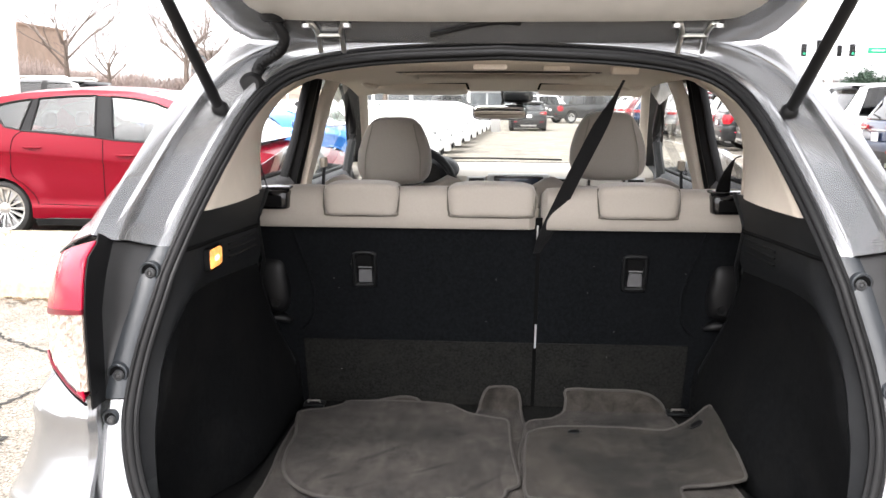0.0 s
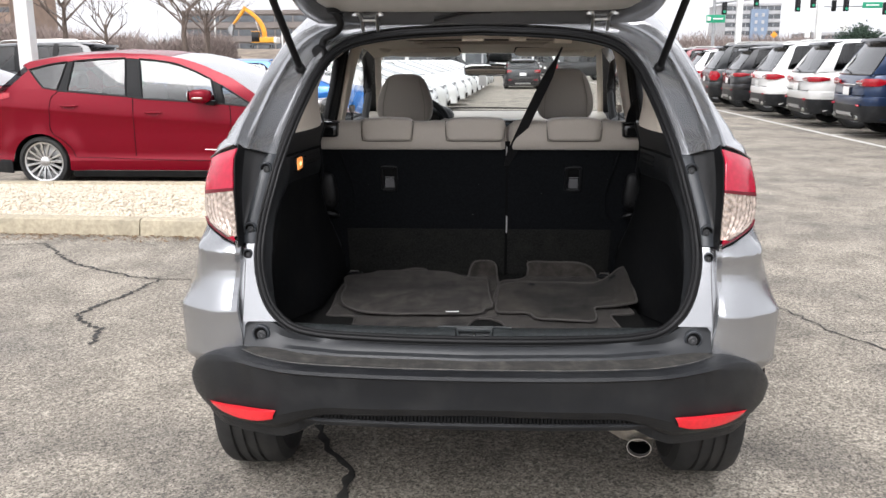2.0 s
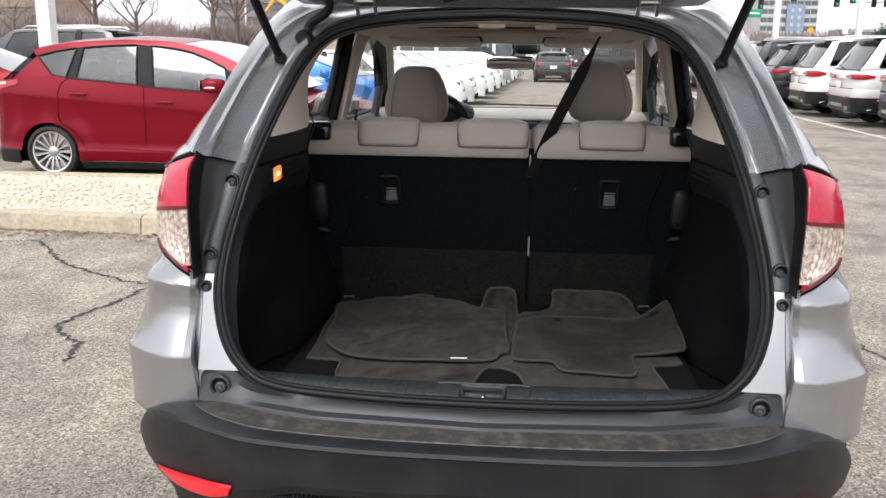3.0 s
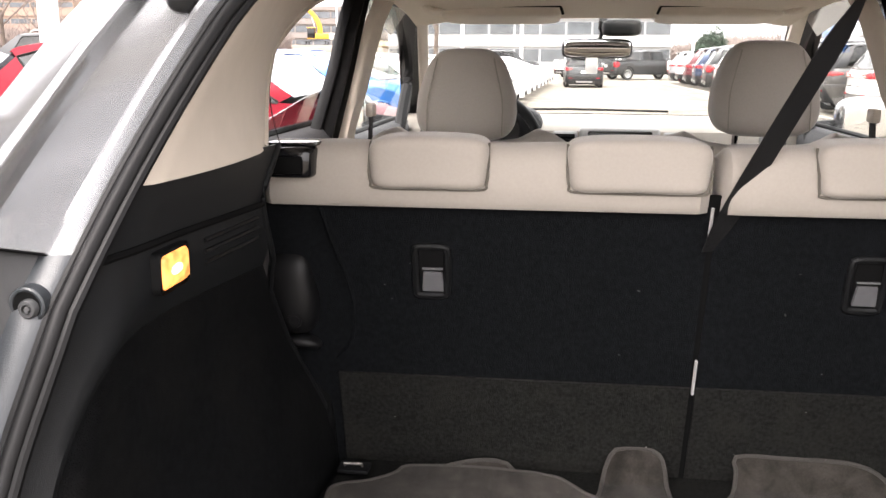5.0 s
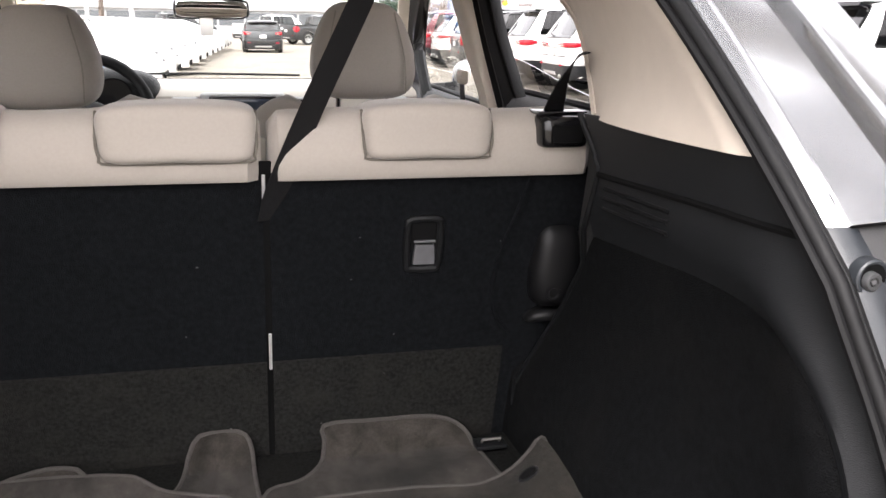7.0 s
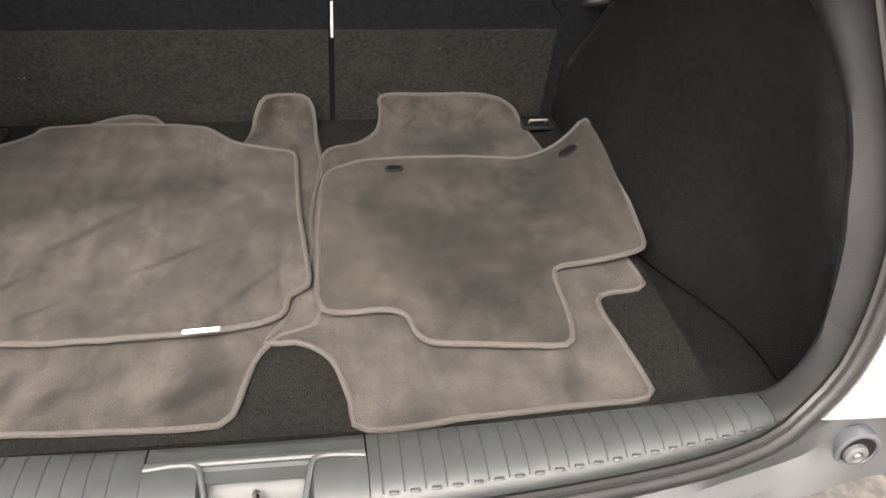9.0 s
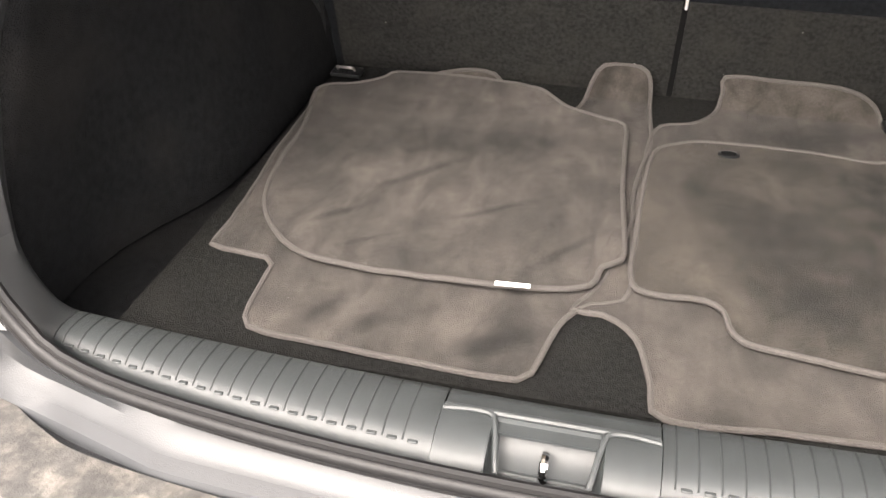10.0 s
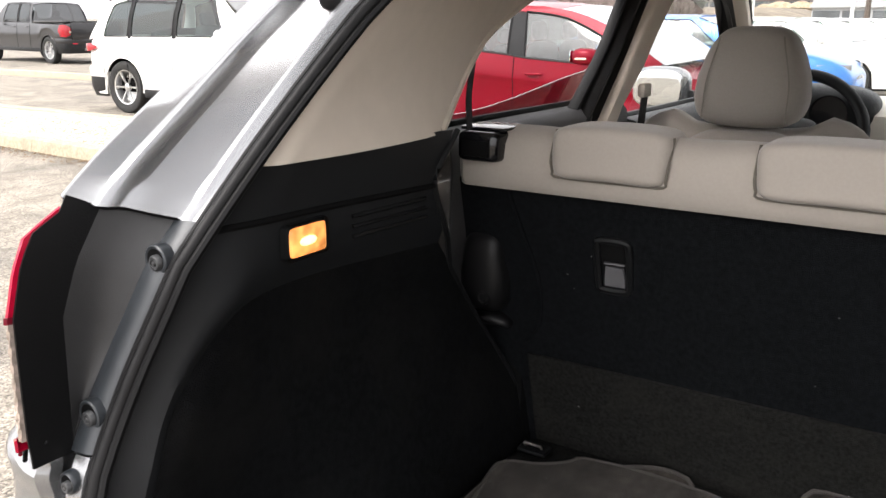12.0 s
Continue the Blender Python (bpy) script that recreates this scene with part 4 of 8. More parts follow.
        part("stop_plug", lathe([(0.0, -0.004), (r * 0.30, -0.004), (r * 0.36, -0.0065), (r * 0.56, -0.0065), (r * 0.66, -0.005), (r * 0.70, 0.0)], 20, "y", (s * (x - 0.003), y - 0.001, z - 0.002)), STOP, stop, "grey rubber plug")
        part("bolt_head", lathe([(0.0, -0.0068), (r * 0.18, -0.0068), (r * 0.24, -0.005), (r * 0.26, 0.0)], 12, "y", (s * (x - 0.003), y - 0.001, z - 0.002)), BOLT, stop, "dull metal bolt head")
    # rear quarter panel with its haunch
    XW = fn_of([0.44, 0.50, 0.59, 0.63, 0.650, 0.660, 0.671, 0.69, 0.728, 0.78, 0.837, 0.914, 0.98, 1.08], [0.880, 0.888, 0.894, 0.896, 0.897, 0.897, 0.892, 0.885, 0.876, 0.865, 0.853, 0.838, 0.818, 0.80])
    SWELL = fn_of([0.56, 0.63, 0.655, 0.662, 0.675, 0.69, 0.71, 0.735, 0.76, 0.79, 0.82, 0.845, 0.858, 0.91], [0.004, -0.012, -0.020, -0.020, -0.013, -0.007, -0.002, 0.001, 0.002, -0.001, -0.008, -0.018, -0.022, -0.006])
    INNER = fn_of([0.45, 0.598, 0.618, 0.70, 0.787, 0.90], [0.660, 0.668, 0.673, 0.682, 0.678, 0.676])
    def panel_plan(z):
        w, xi = XW(z), INNER(z)
        yb = 0.235 + 0.25 * (z - 0.635) + SWELL(z)
        hi = step(0.860, 0.910, z)
        t3 = step(0.535, 0.505, z)                          # tucks in behind the bumper
        w -= 0.030 * step(0.505, 0.475, z)
        return spline([(xi, yb + 0.022 - 0.03 * hi), (xi + 0.006, yb - 0.004 - 0.018 * hi), (lerp(0.745, 0.734, hi), yb + 0.002 + 0.016 * hi), (lerp(0.805, 0.776, hi), lerp(yb + 0.040, 0.352, hi) + 0.035 * step(0.55, 0.52, z)),
                       (w - 0.022 - 0.012 * hi, lerp(yb + 0.110, 0.405, hi) + 0.065 * t3), (w - 0.003, yb + 0.20 + 0.045 * t3), (w, 0.56)], 26)
    TOPZ = fn_of([0.68, 0.715, 0.761, 0.780, 0.792, 0.80, 0.83], [0.900, 0.911, 0.927, 0.944, 0.962, 1.02, 1.06])     # follows the lens's lower edge
    at_top = panel_plan(0.93)
    rows = []
    for v in list(np.linspace(0, 0.40, 14)) + list(np.linspace(0.42, 1.0, 40)):
        row = []
        for j, (xt, yt) in enumerate(at_top):
            zz = float(np.interp(v, [0, 0.40, 0.50, 0.60, 1.0], [0.478, 0.63, 0.66, 0.69, TOPZ(xt)]))
            x, y = panel_plan(zz)[j]
            row.append((x, y, zz + lerp(0.052, 0.026, j / 25) * float(np.interp(v, [0, 0.40, 0.60, 1.0], [0, 1, 1, 0]))))
        rows.append(row)
    part("quarter_panel", thick(loft(mx(rows)), 0.003), SILVER, car, "silver rear quarter panel with a sharp haunch", angle=17)
    # tail lamp: red upper and clear lower lens that sweep forward round the corner
    def lens_row(q, n=16, lift=0.0):
        """A line across the lens; q runs from its top (0) over the divide (0.42) to its lower tip (1)."""
        zi = float(np.interp(q, [0, 0.42, 1], [1.160, 1.052, 0.908]))
        o = LENS_OUT[min(59, int(round(float(np.interp(q, [0, 0.42, 0.72, 1], [0, 18, 34, 59])))))]
        a = np.array((LENS_X(zi), LENS_Y(zi), zi))
        out = []
        for t in np.linspace(0, 1, n):
            p = lerp(a, o, t)
            k = math.sin(math.pi * t) * 0.010 * min(1, np.linalg.norm(o - a) / 0.1)
            out.append((p[0] + k * 0.8, p[1] - k * 0.6 - lift, p[2]))
        return [(a[0] - 0.004, a[1] + 0.008, a[2]), (a[0] - 0.003, a[1] + 0.001, a[2])] + out + [(o[0] + 0.010, o[1] + 0.06 + 0.03 * (1 - q), o[2] - 0.002)]
    lamp = part("tail_lamp", thick(loft(mx([lens_row(q) for q in np.linspace(0, 0.40, 9)])), 0.004), REDLENS, car, "red and clear tail lamp")
    part("lens_divider", thick(loft(mx([lens_row(q, lift=0.0015) for q in (0.40, 0.415, 0.43)])), 0.003), DARKRED, lamp, "dark red band across the lens")
    clear = [lens_row(q) for q in np.linspace(0.43, 0.955, 30)]
    clear = [[(x, y + (0.0042 * (j % 2) if 3 < j < 17 else 0) + 0.0014 * ((i // 2 + j // 2) % 2), z) for j, (x, y, z) in enumerate(r)] for i, r in enumerate(clear)]
    part("clear_lens", thick(loft(mx(clear)), 0.003, (0, -1, 0)), CLEARLENS, lamp, "fluted clear reversing lens", smooth=False)
    part("lens_rim", thick(loft(mx([lens_row(q, lift=0.002)[3:] for q in (0.945, 0.965, 0.985, 0.998)])), 0.003), REDLENS, lamp, "red lower rim of the lens")
    foot = [(x, y - 0.003, z - 0.004) for x, y, z in LENS_OUT[30:]]
    part("lens_rim", tube([(s * x, y, z) for x, y, z in foot], 0.0025, 6), DARKRED, lamp, "dark red edge under the lens")
    part("lamp_gap", tube([(s * x, y + 0.004, z - 0.009) for x, y, z in foot], 0.0026, 6), SHADOWGAP, lamp)
    part("lamp_backing", thick(loft(mx([[(x - 0.012, y + 0.020, z) for x, y, z in lens_row(q, 8)[5:]] for q in np.linspace(0.0, 0.99, 12)])), 0.003), HOUSING, lamp)
    # painted shoulder between the lamp, the pillar skin and the flank
    tip = edge_top[0] if edge_top[0][0] * s > 0 else edge_top[-1]
    tip = (abs(tip[0]), tip[1], tip[2])
    rows = []
    for f in (0.0, 0.02, 0.06, 0.14, 0.30, 0.55, 0.80, 1.0):
        hi_, lo_ = np.array(skin_point(tip, f)), np.array((lerp(0.788, 0.825, min(1, f * 4)), lerp(0.402, 1.2, f), lerp(1.126, 1.075, min(1, f * 5))))
        rows.append([tuple(lerp(hi_, lo_, t) + np.array((0.010, -0.003, 0.012)) * math.sin(math.pi * t) * min(1, 0.3 + 8 * f)) for t in np.linspace(0, 1, 9)])
    part("shoulder_skin", thick(loft(mx(rows)), 0.003), SILVER, car, "silver shoulder above the tail lamp")
    # side body with wheel openings
    ys = sorted(set(list(np.linspace(0.36, 4.10, 76))))
    SW = fn_of([0.36, 0.7, 1.2, 3.4, 3.8, 4.0, 4.10], [0.872, 0.887, 0.884, 0.886, 0.862, 0.80, 0.74])
    def arch(y):
        h = 0.30
        for c in (0.79, 3.48):
            if abs(y - c) < 0.40:
                h = max(h, 0.33 + math.sqrt(0.40 ** 2 - (y - c) ** 2))
        return h
    rows = []
    for y in ys:
        lo = arch(y)
        w = SW(y)
        top = float(np.interp(y, [0.36, 1.0, 2.8, 3.3, 4.1], [1.07, 1.09, 1.05, 1.03, 0.86]))
        rows.append([(w * float(np.interp(lerp(lo, top, v), [0.3, 0.5, 0.66, 0.72, 0.9, 1.1], [0.975, 0.985, 1.0, 0.985, 0.975, 0.92])), y, lerp(lo, top, v)) for v in np.linspace(0, 1, 14)])
    part("body_side", thick(loft(mx(rows[4:])), 0.003), SILVER, car, "silver door and fender side")
    for c, last_a in ((0.79, 1.45), (3.48, math.pi - 0.22)):
        b = tube([(s * 0.862, c + 0.41 * math.cos(a), 0.33 + 0.41 * math.sin(a)) for a in np.linspace(0.22, last_a, 24)], 0.024, 8)
        part("arch_moulding", b, BUMPER, car, "black wheel arch moulding")
        # the well's deep shade is in its near-black colour
        b = loft([[(s * x, c + 0.43 * math.cos(a), 0.33 + 0.43 * math.sin(a)) for a in np.linspace(0.25, math.pi - 0.25, 20)] for x in (0.87, 0.655)] + [[(s * 0.65, c + 0.02 * math.cos(a), 0.45) for a in np.linspace(0.25, math.pi - 0.25, 20)]])
        part("wheel_well", thick(b, 0.004), SHADOWGAP, car)
    part("rocker", box((0.06, 1.75, 0.10), (s * 0.86, 2.18, 0.29), 0.02), BUMPER, car, "black rocker moulding")


def bumper_line(n):
    """Plan of the rear bumper from the middle to the wheel arch."""
    return spline([(0, 0.016), (0.25, 0.020), (0.47, 0.042), (0.57, 0.076), (0.65, 0.120), (0.72, 0.166), (0.796, 0.233), (0.862, 0.329), (0.884, 0.43), (0.888, 0.50)], n)


def bumper_section(x, y):
    ztop = float(np.interp(x, [0, 0.55, 0.66, 0.725, 0.77, 0.82, 0.86, 0.878], [0.600, 0.602, 0.604, 0.601, 0.588, 0.556, 0.506, 0.475]))
    zbot = float(np.interp(x, [0, 0.40, 0.45, 0.50, 0.56, 0.67, 0.77, 0.878], [0.474, 0.464, 0.452, 0.434, 0.408, 0.397, 0.388, 0.400]))
    deep = float(np.interp(x, [0, 0.47, 0.57, 0.66, 0.74, 0.80, 0.878], [0.125, 0.135, 0.130, 0.115, 0.095, 0.070, 0.03]))
    low = float(np.interp(x, [0, 0.40, 0.50, 0.878], [0.065, 0.065, 0.02, 0.012]))
    h = ztop - zbot
    rnd = step(0.64, 0.74, x)
    flat = [(deep, ztop - 0.010), (deep * 0.9, ztop - 0.002), (0.042, ztop), (0.020, ztop - 0.001), (0.005, ztop - 0.006), (0.0, ztop - 0.014), (0.006 * step(0.68, 0.58, x), ztop - 0.019), (0.008 * step(0.68, 0.58, x) + 0.002, ztop - 0.45 * h),
            (0.010, zbot + 0.22 * h), (0.022, zbot + 0.06 * h), (0.034, zbot), (low + 0.03, zbot - 0.008), (low + 0.035, zbot - 0.035), (low + 0.10, zbot - 0.05)]
    soft = [(deep, ztop + 0.004), (deep * 0.55, ztop + 0.003), (0.022, ztop + 0.001), (0.012, ztop - 0.002), (0.006, ztop - 0.008), (0.002, ztop - 0.018), (0.0, ztop - 0.032)]
    return [(lerp(a, c, rnd), lerp(b, d, rnd)) for (a, b), (c, d) in zip(flat[:7], soft)] + flat[7:]


bl = bumper_line(40)
cols = []
for i, (x, y) in enumerate(bl):
    a, b = bl[max(0, i - 1)], bl[min(len(bl) - 1, i + 1)]
    tx, ty = b[0] - a[0], b[1] - a[1]
    k = math.hypot(tx, ty)
    nx, ny = -ty / k, tx / k
    cols.append([(x + nx * o, y + ny * o, z) for o, z in bumper_section(x, y)])
full = [[(-x, y, z) for x, y, z in c] for c in cols[:0:-1]] + cols
bumper = part("rear_bumper", thick(loft(full), 0.004, (0, -1, 0.4)), BUMPER, car, "black plastic rear bumper, scuffed on top", angle=22)
# scuffed step pad, moulded into the ledge over its whole width
rows = []
for i, (x, y) in enumerate(bl):
    if x <= 0.735:
        a, e = bl[max(0, i - 1)], bl[min(len(bl) - 1, i + 1)]
        k = math.hypot(e[0] - a[0], e[1] - a[1])
        nx, ny = -(e[1] - a[1]) / k, (e[0] - a[0]) / k
        ztop = bumper_section(x, y)[2][1]
        rows.append([(x + nx * o, y + ny * o, ztop + dz) for o, dz in ((lerp(0.040, 0.062, step(0.62, 0.735, x)), -0.002), (lerp(0.044, 0.064, step(0.62, 0.735, x)), 0.0022 - 0.004 * step(0.66, 0.735, x)), (0.07, 0.0015 - 0.004 * step(0.68, 0.735, x)), (lerp(0.095, 0.08, step(0.62, 0.735, x)), 0.0012 - 0.003 * step(0.66, 0.735, x)), (lerp(0.118, 0.09, step(0.62, 0.735, x)), 0.001 - 0.003 * step(0.66, 0.735, x)))])
full = [[(-x, y, z) for x, y, z in c] for c in rows[:0:-1]] + rows
part("step_pad", thick(loft(full), 0.002, (0, 0, 1)), SCUFF, bumper, "dirty scuffed step pad")
b = bmesh.new()
for i in range(92):
    x = -0.455 + i * 0.01
    box((0.0088, 0.010, 0.022), (x, 0.064 + 0.02 * (abs(x) / 0.45) ** 2, 0.4590), 0.002, 1, b)
part("lower_grille", b, PLASTIC, bumper, "row of moulded ribs under the bumper")
# sloping apron between the seal and the bumper ledge
FOOT_Y = fn_of([0, 0.37, 0.46, 0.56, 0.655], [0.127, 0.150, 0.174, 0.200, 0.222])
TOP_Y, TOP_Z = fn_of([0, 0.30, 0.46, 0.55, 0.585, 0.61, 0.665], [0.178, 0.191, 0.207, 0.228, 0.240, 0.242, 0.256]), fn_of([0, 0.30, 0.46, 0.53, 0.56, 0.585, 0.60, 0.665], [0.633, 0.633, 0.637, 0.648, 0.660, 0.674, 0.676, 0.670])
rows = []
for x in np.linspace(-0.664, 0.664, 61):
    a = abs(x)
    yf, k, yt, zt = FOOT_Y(min(a, 0.655)), 1 - step(0.50, 0.62, a), TOP_Y(a), TOP_Z(a)
    mid = (lerp(yf, yt, 0.45), lerp(0.604, zt, 0.42))
    rows.append([(x, yf - 0.006, 0.590), (x, yf, 0.602), (x, yf + 0.003, 0.607), (x, lerp(lerp(yf, yt, 0.25), yf + 0.018, k), lerp(lerp(0.607, zt, 0.25), 0.6125, k)), (x, lerp(mid[0], yf + 0.022, k), lerp(mid[1], 0.6185, k)),
                 (x, lerp(lerp(yf, yt, 0.75), yf + 0.034, k), lerp(lerp(0.607, zt, 0.75), 0.626, k)), (x, yt, zt), (x, yt + 0.008, zt + 0.001)])
part("sill_panel", thick(loft(rows), 0.003, (0, -0.3, 1)), GARNISH, car, "dark grey plastic apron under the seal", angle=25)
part("lower_lip", thick(loft([[(x, y + 0.02 * (abs(x) / 0.47) ** 2, z + 0.012 * step(0.42, 0.50, abs(x))) for y, z in ((0.110, 0.451), (0.062, 0.449), (0.055, 0.442), (0.060, 0.430), (0.11, 0.418))] for x in np.linspace(-0.50, 0.50, 25)]), 0.003), BUMPER, bumper, "lower lip of the bumper")
for s, side in M2:
    pts = []
    rows = []
    for t in np.linspace(0, 1, 12):
        x = lerp(0.542, 0.775, t)
        y = float(np.interp(x, bl[:, 0], bl[:, 1]))
        end = min(1.0, 9 * t, 9 * (1 - t))
        zt = lerp(0.472, 0.438, t) + 0.003 * math.sin(math.pi * t)
        zb = lerp(0.441, 0.434, t) - 0.016 * math.sin(math.pi * t)
        g = (float(np.interp(x + 0.01, bl[:, 0], bl[:, 1])) - y) / 0.01
        k = math.hypot(1, g)
        nx, ny = -g / k, 1 / k
        rows.append([(s * (x + nx * o + 0.016 * (1 - t) * v), y + ny * o, lerp(zt, zb, v)) for o, v in ((0.006, 0), (lerp(0.006, -0.004, end), 0.10), (lerp(0.008, -0.003, end), 0.5), (lerp(0.012, 0.001, end), 0.90), (0.020, 1))])
    part("rear_reflector", thick(loft(rows), 0.002, (0, -1, 0)), REFLECTOR, bumper, "red bumper reflector")

# exhaust tip
b = lathe([(0.040, 0.03), (0.041, 0.0), (0.044, 0.0), (0.045, 0.01), (0.043, 0.14), (0.03, 0.22)], 28, "y", (0, 0, 0))
inner = lathe([(0.0405, 0.022), (0.039, 0.04), (0.037, 0.12), (0.0, 0.13)], 28, "y")
bmesh.ops.transform(b, matrix=Matrix.Translation((0.465, 0.165, 0.338)) @ Matrix.Rotation(radians(-9), 4, "X") @ Matrix.Rotation(radians(-14), 4, "Z") @ Matrix.Diagonal((0.78, 1, 0.60, 1)), verts=b.verts)
bmesh.ops.transform(inner, matrix=Matrix.Translation((0.465, 0.165, 0.338)) @ Matrix.Rotation(radians(-9), 4, "X") @ Matrix.Rotation(radians(-14), 4, "Z") @ Matrix.Diagonal((0.78, 1, 0.60, 1)), verts=inner.verts)
pipe = part("exhaust_tip", b, DULLSTEEL, car, "stainless exhaust tip")
part("pipe_bore", inner, SHADOWGAP, pipe)
flap = [[(x, 0.185 + 0.3 * abs(x - 0.462), float(np.interp(x, [0.372, 0.425, 0.50, 0.556], [0.374, 0.348, 0.348, 0.378]))), (x, 0.175, 0.392), (x, 0.20, 0.412)] for x in np.linspace(0.372, 0.556, 13)]
part("heat_shield", thick(loft(flap), 0.003), DULLSTEEL, car, "bright steel heat shield over the pipe")
part("silencer", pillow((0.55, 0.30, 0.16), (0.15, 0.72, 0.30), 3), mat("dull_steel", (0.16, 0.15, 0.14), 0.55, 0.6, 20, 0.3), car)
part("underbody", box((1.45, 3.6, 0.10), (0, 2.2, 0.34), 0.03), SHADOWGAP, car)
# unseen plain box, added to keep light off the ground under the tail
part("rear_underside", box((1.16, 0.40, 0.05), (0, 0.33, 0.475), 0.02), SHADOWGAP, car)
part("axle_beam", tube([(-0.70, 0.75, 0.33), (0, 0.79, 0.30), (0.70, 0.75, 0.33)], 0.04, 10), SHADOWGAP, car)


def wheel(parent, at, side, r=0.334, w=0.215, rim_r=0.225, spokes=10, rim_mat=None):
    """A wheel: tyre with grooves, rim with spokes, hub."""
    h = w / 2
    x = lambda o: side * o
    prof_t = [(rim_r, -h * 0.72), (rim_r + 0.02, -h * 0.86), (r - 0.045, -h), (r - 0.012, -h * 0.90), (r, -h * 0.72), (r, -h * 0.40), (r - 0.008, -h * 0.38), (r - 0.008, -h * 0.30),
              (r, -h * 0.28), (r, -h * 0.05), (r - 0.008, -h * 0.03), (r - 0.008, h * 0.05), (r, h * 0.07), (r, h * 0.30), (r - 0.008, h * 0.32), (r - 0.008, h * 0.40), (r, h * 0.42),
              (r, h * 0.72), (r - 0.012, h * 0.90), (r - 0.045, h), (rim_r + 0.02, h * 0.86), (rim_r, h * 0.72)]
    ob = part("wheel", lathe([(p, x(o)) for p, o in [(0.01, h * 0.15), (0.05, h * 0.2), (0.055, h * 0.55), (0.04, h * 0.62), (0.0, h * 0.62)]], 18), rim_mat or ALLOY, parent, "hub")
    ob["label"] = "alloy wheel with black tyre"
    ob.location = at
    part("tyre", lathe([(p, x(o)) for p, o in prof_t], 48), TYRE, ob, angle=35)
    b = lathe([(rim_r + 0.004, x(h * 0.78)), (rim_r - 0.012, x(h * 0.74)), (rim_r - 0.02, x(h * 0.5)), (rim_r - 0.03, x(-h * 0.6)), (0.06, x(-h * 0.5))], 40)
    for k in range(spokes):
        a = math.tau * k / spokes
        d, n = Vector((0, math.cos(a), math.sin(a))), Vector((0, -math.sin(a), math.cos(a)))
        rows = []
        for rr, ww, oo in ((0.035, 0.012, h * 0.50), (rim_r * 0.55, 0.013, h * 0.62), (rim_r - 0.008, 0.020, h * 0.66)):
            c = d * rr + Vector((x(oo), 0, 0))
            rows.append([c - n * ww - Vector((x(0.02), 0, 0)), c - n * ww * 0.7, c + n * ww * 0.7, c + n * ww - Vector((x(0.02), 0, 0))])
        loft(rows, bm=b)
    part("rim", b, rim_mat or ALLOY, ob, angle=30)
    return ob


for s, side in M2:
    for y in (0.79, 3.48):
        wheel(car, (s * 0.755, y, 0.334), s)

# ---------------------------------------------------------------- tailgate, swung up
GATE = lambda y: 1.520 + 0.55 * (0.72 - y)
gate_out = [(0.30, 0.735), (0.50, 0.728), (0.545, 0.700), (0.575, 0.600), (0.625, 0.30), (0.655, 0.05), (0.62, -0.10), (0.50, -0.17), (0.25, -0.20), (0.0, -0.205)]
go = spline(gate_out, 40)
plan = [(0.0, 0.737)] + [tuple(p) for p in go]
plan = plan + [(-x, y) for x, y in plan[-2:0:-1]]


def gate_ring(f, lift):
    """The gate's outline, shrunk to f about its middle, lifted square to the gate."""
    c = 0.28
    return [(x * f, c + (y - c) * f - lift * 0.48, GATE(c + (y - c) * f) + lift * 0.88) for x, y in plan]


b = loft([gate_ring(0.90, 0.028), gate_ring(0.935, 0.018), gate_ring(0.955, 0.0), gate_ring(0.985, 0.0), gate_ring(1.0, 0.012), gate_ring(0.995, 0.05), gate_ring(0.96, 0.085), gate_ring(0.90, 0.10)], False, True)
gate = part("tailgate", thick(b, 0.003), SILVER, car, "silver tailgate raised open")
b = loft([gate_ring(0.90, 0.028), gate_ring(0.86, 0.010), gate_ring(0.78, 0.004), gate_ring(0.74, 0.022)], False, True)
part("gate_trim", thick(b, 0.003), mat("pale_gate_trim", (0.42, 0.40, 0.37), 0.5, vary=0.06, noise_scale=20), gate, "pale inner tailgate frame")
g1, g2 = gate_ring(0.905, 0.098), gate_ring(0.5, 0.105)
b = loft([g1, g2, gate_ring(0.1, 0.108)], False, True)
part("gate_window", b, DARKPANE, gate, "dark tinted tailgate window")
b = loft([gate_ring(0.74, 0.022), gate_ring(0.70, 0.06)], False, True)
part("gate_liner", b, PLASTIC, gate)
for x in (-0.346, 0.383):
    b = bmesh.new()
    for dx in (-0.024, 0.024):
        tube([(x + dx * 1.7, 0.672, 1.548), (x + dx * 1.3, 0.676, 1.549), (x + dx, 0.694, 1.535), (x + dx, 0.716, 1.515), (x + dx, 0.730, 1.497)], 0.0055, 8, bm=b)
        lathe([(0.0, -0.006), (0.009, -0.005), (0.009, 0.002), (0.0, 0.003)], 10, "z", (x + dx * 1.7, 0.667, 1.546), b)
    tube([(x - 0.026, 0.700, 1.528), (x + 0.026, 0.700, 1.528)], 0.005, 8, bm=b)
    part("hinge", b, STEEL, gate, "bright steel tailgate hinge")
for s, side in M2:
    a, e = Vector((s * 0.560, 0.642, 1.380)), Vector((s * 0.628, 0.30, 1.765))
    d = e - a
    strut = part("gas_strut", tube([a + d * t for t in (0.0, 0.04, 0.62)], 0.0115, 12), RUBBER, car, "black gas strut")
    part("strut_rod", tube([a + d * t for t in (0.6, 1.0)], 0.006, 10), STEEL, strut)
    part("strut_socket", pillow((0.034, 0.034, 0.034), a, 2.3, 12, 8), RUBBER, strut)
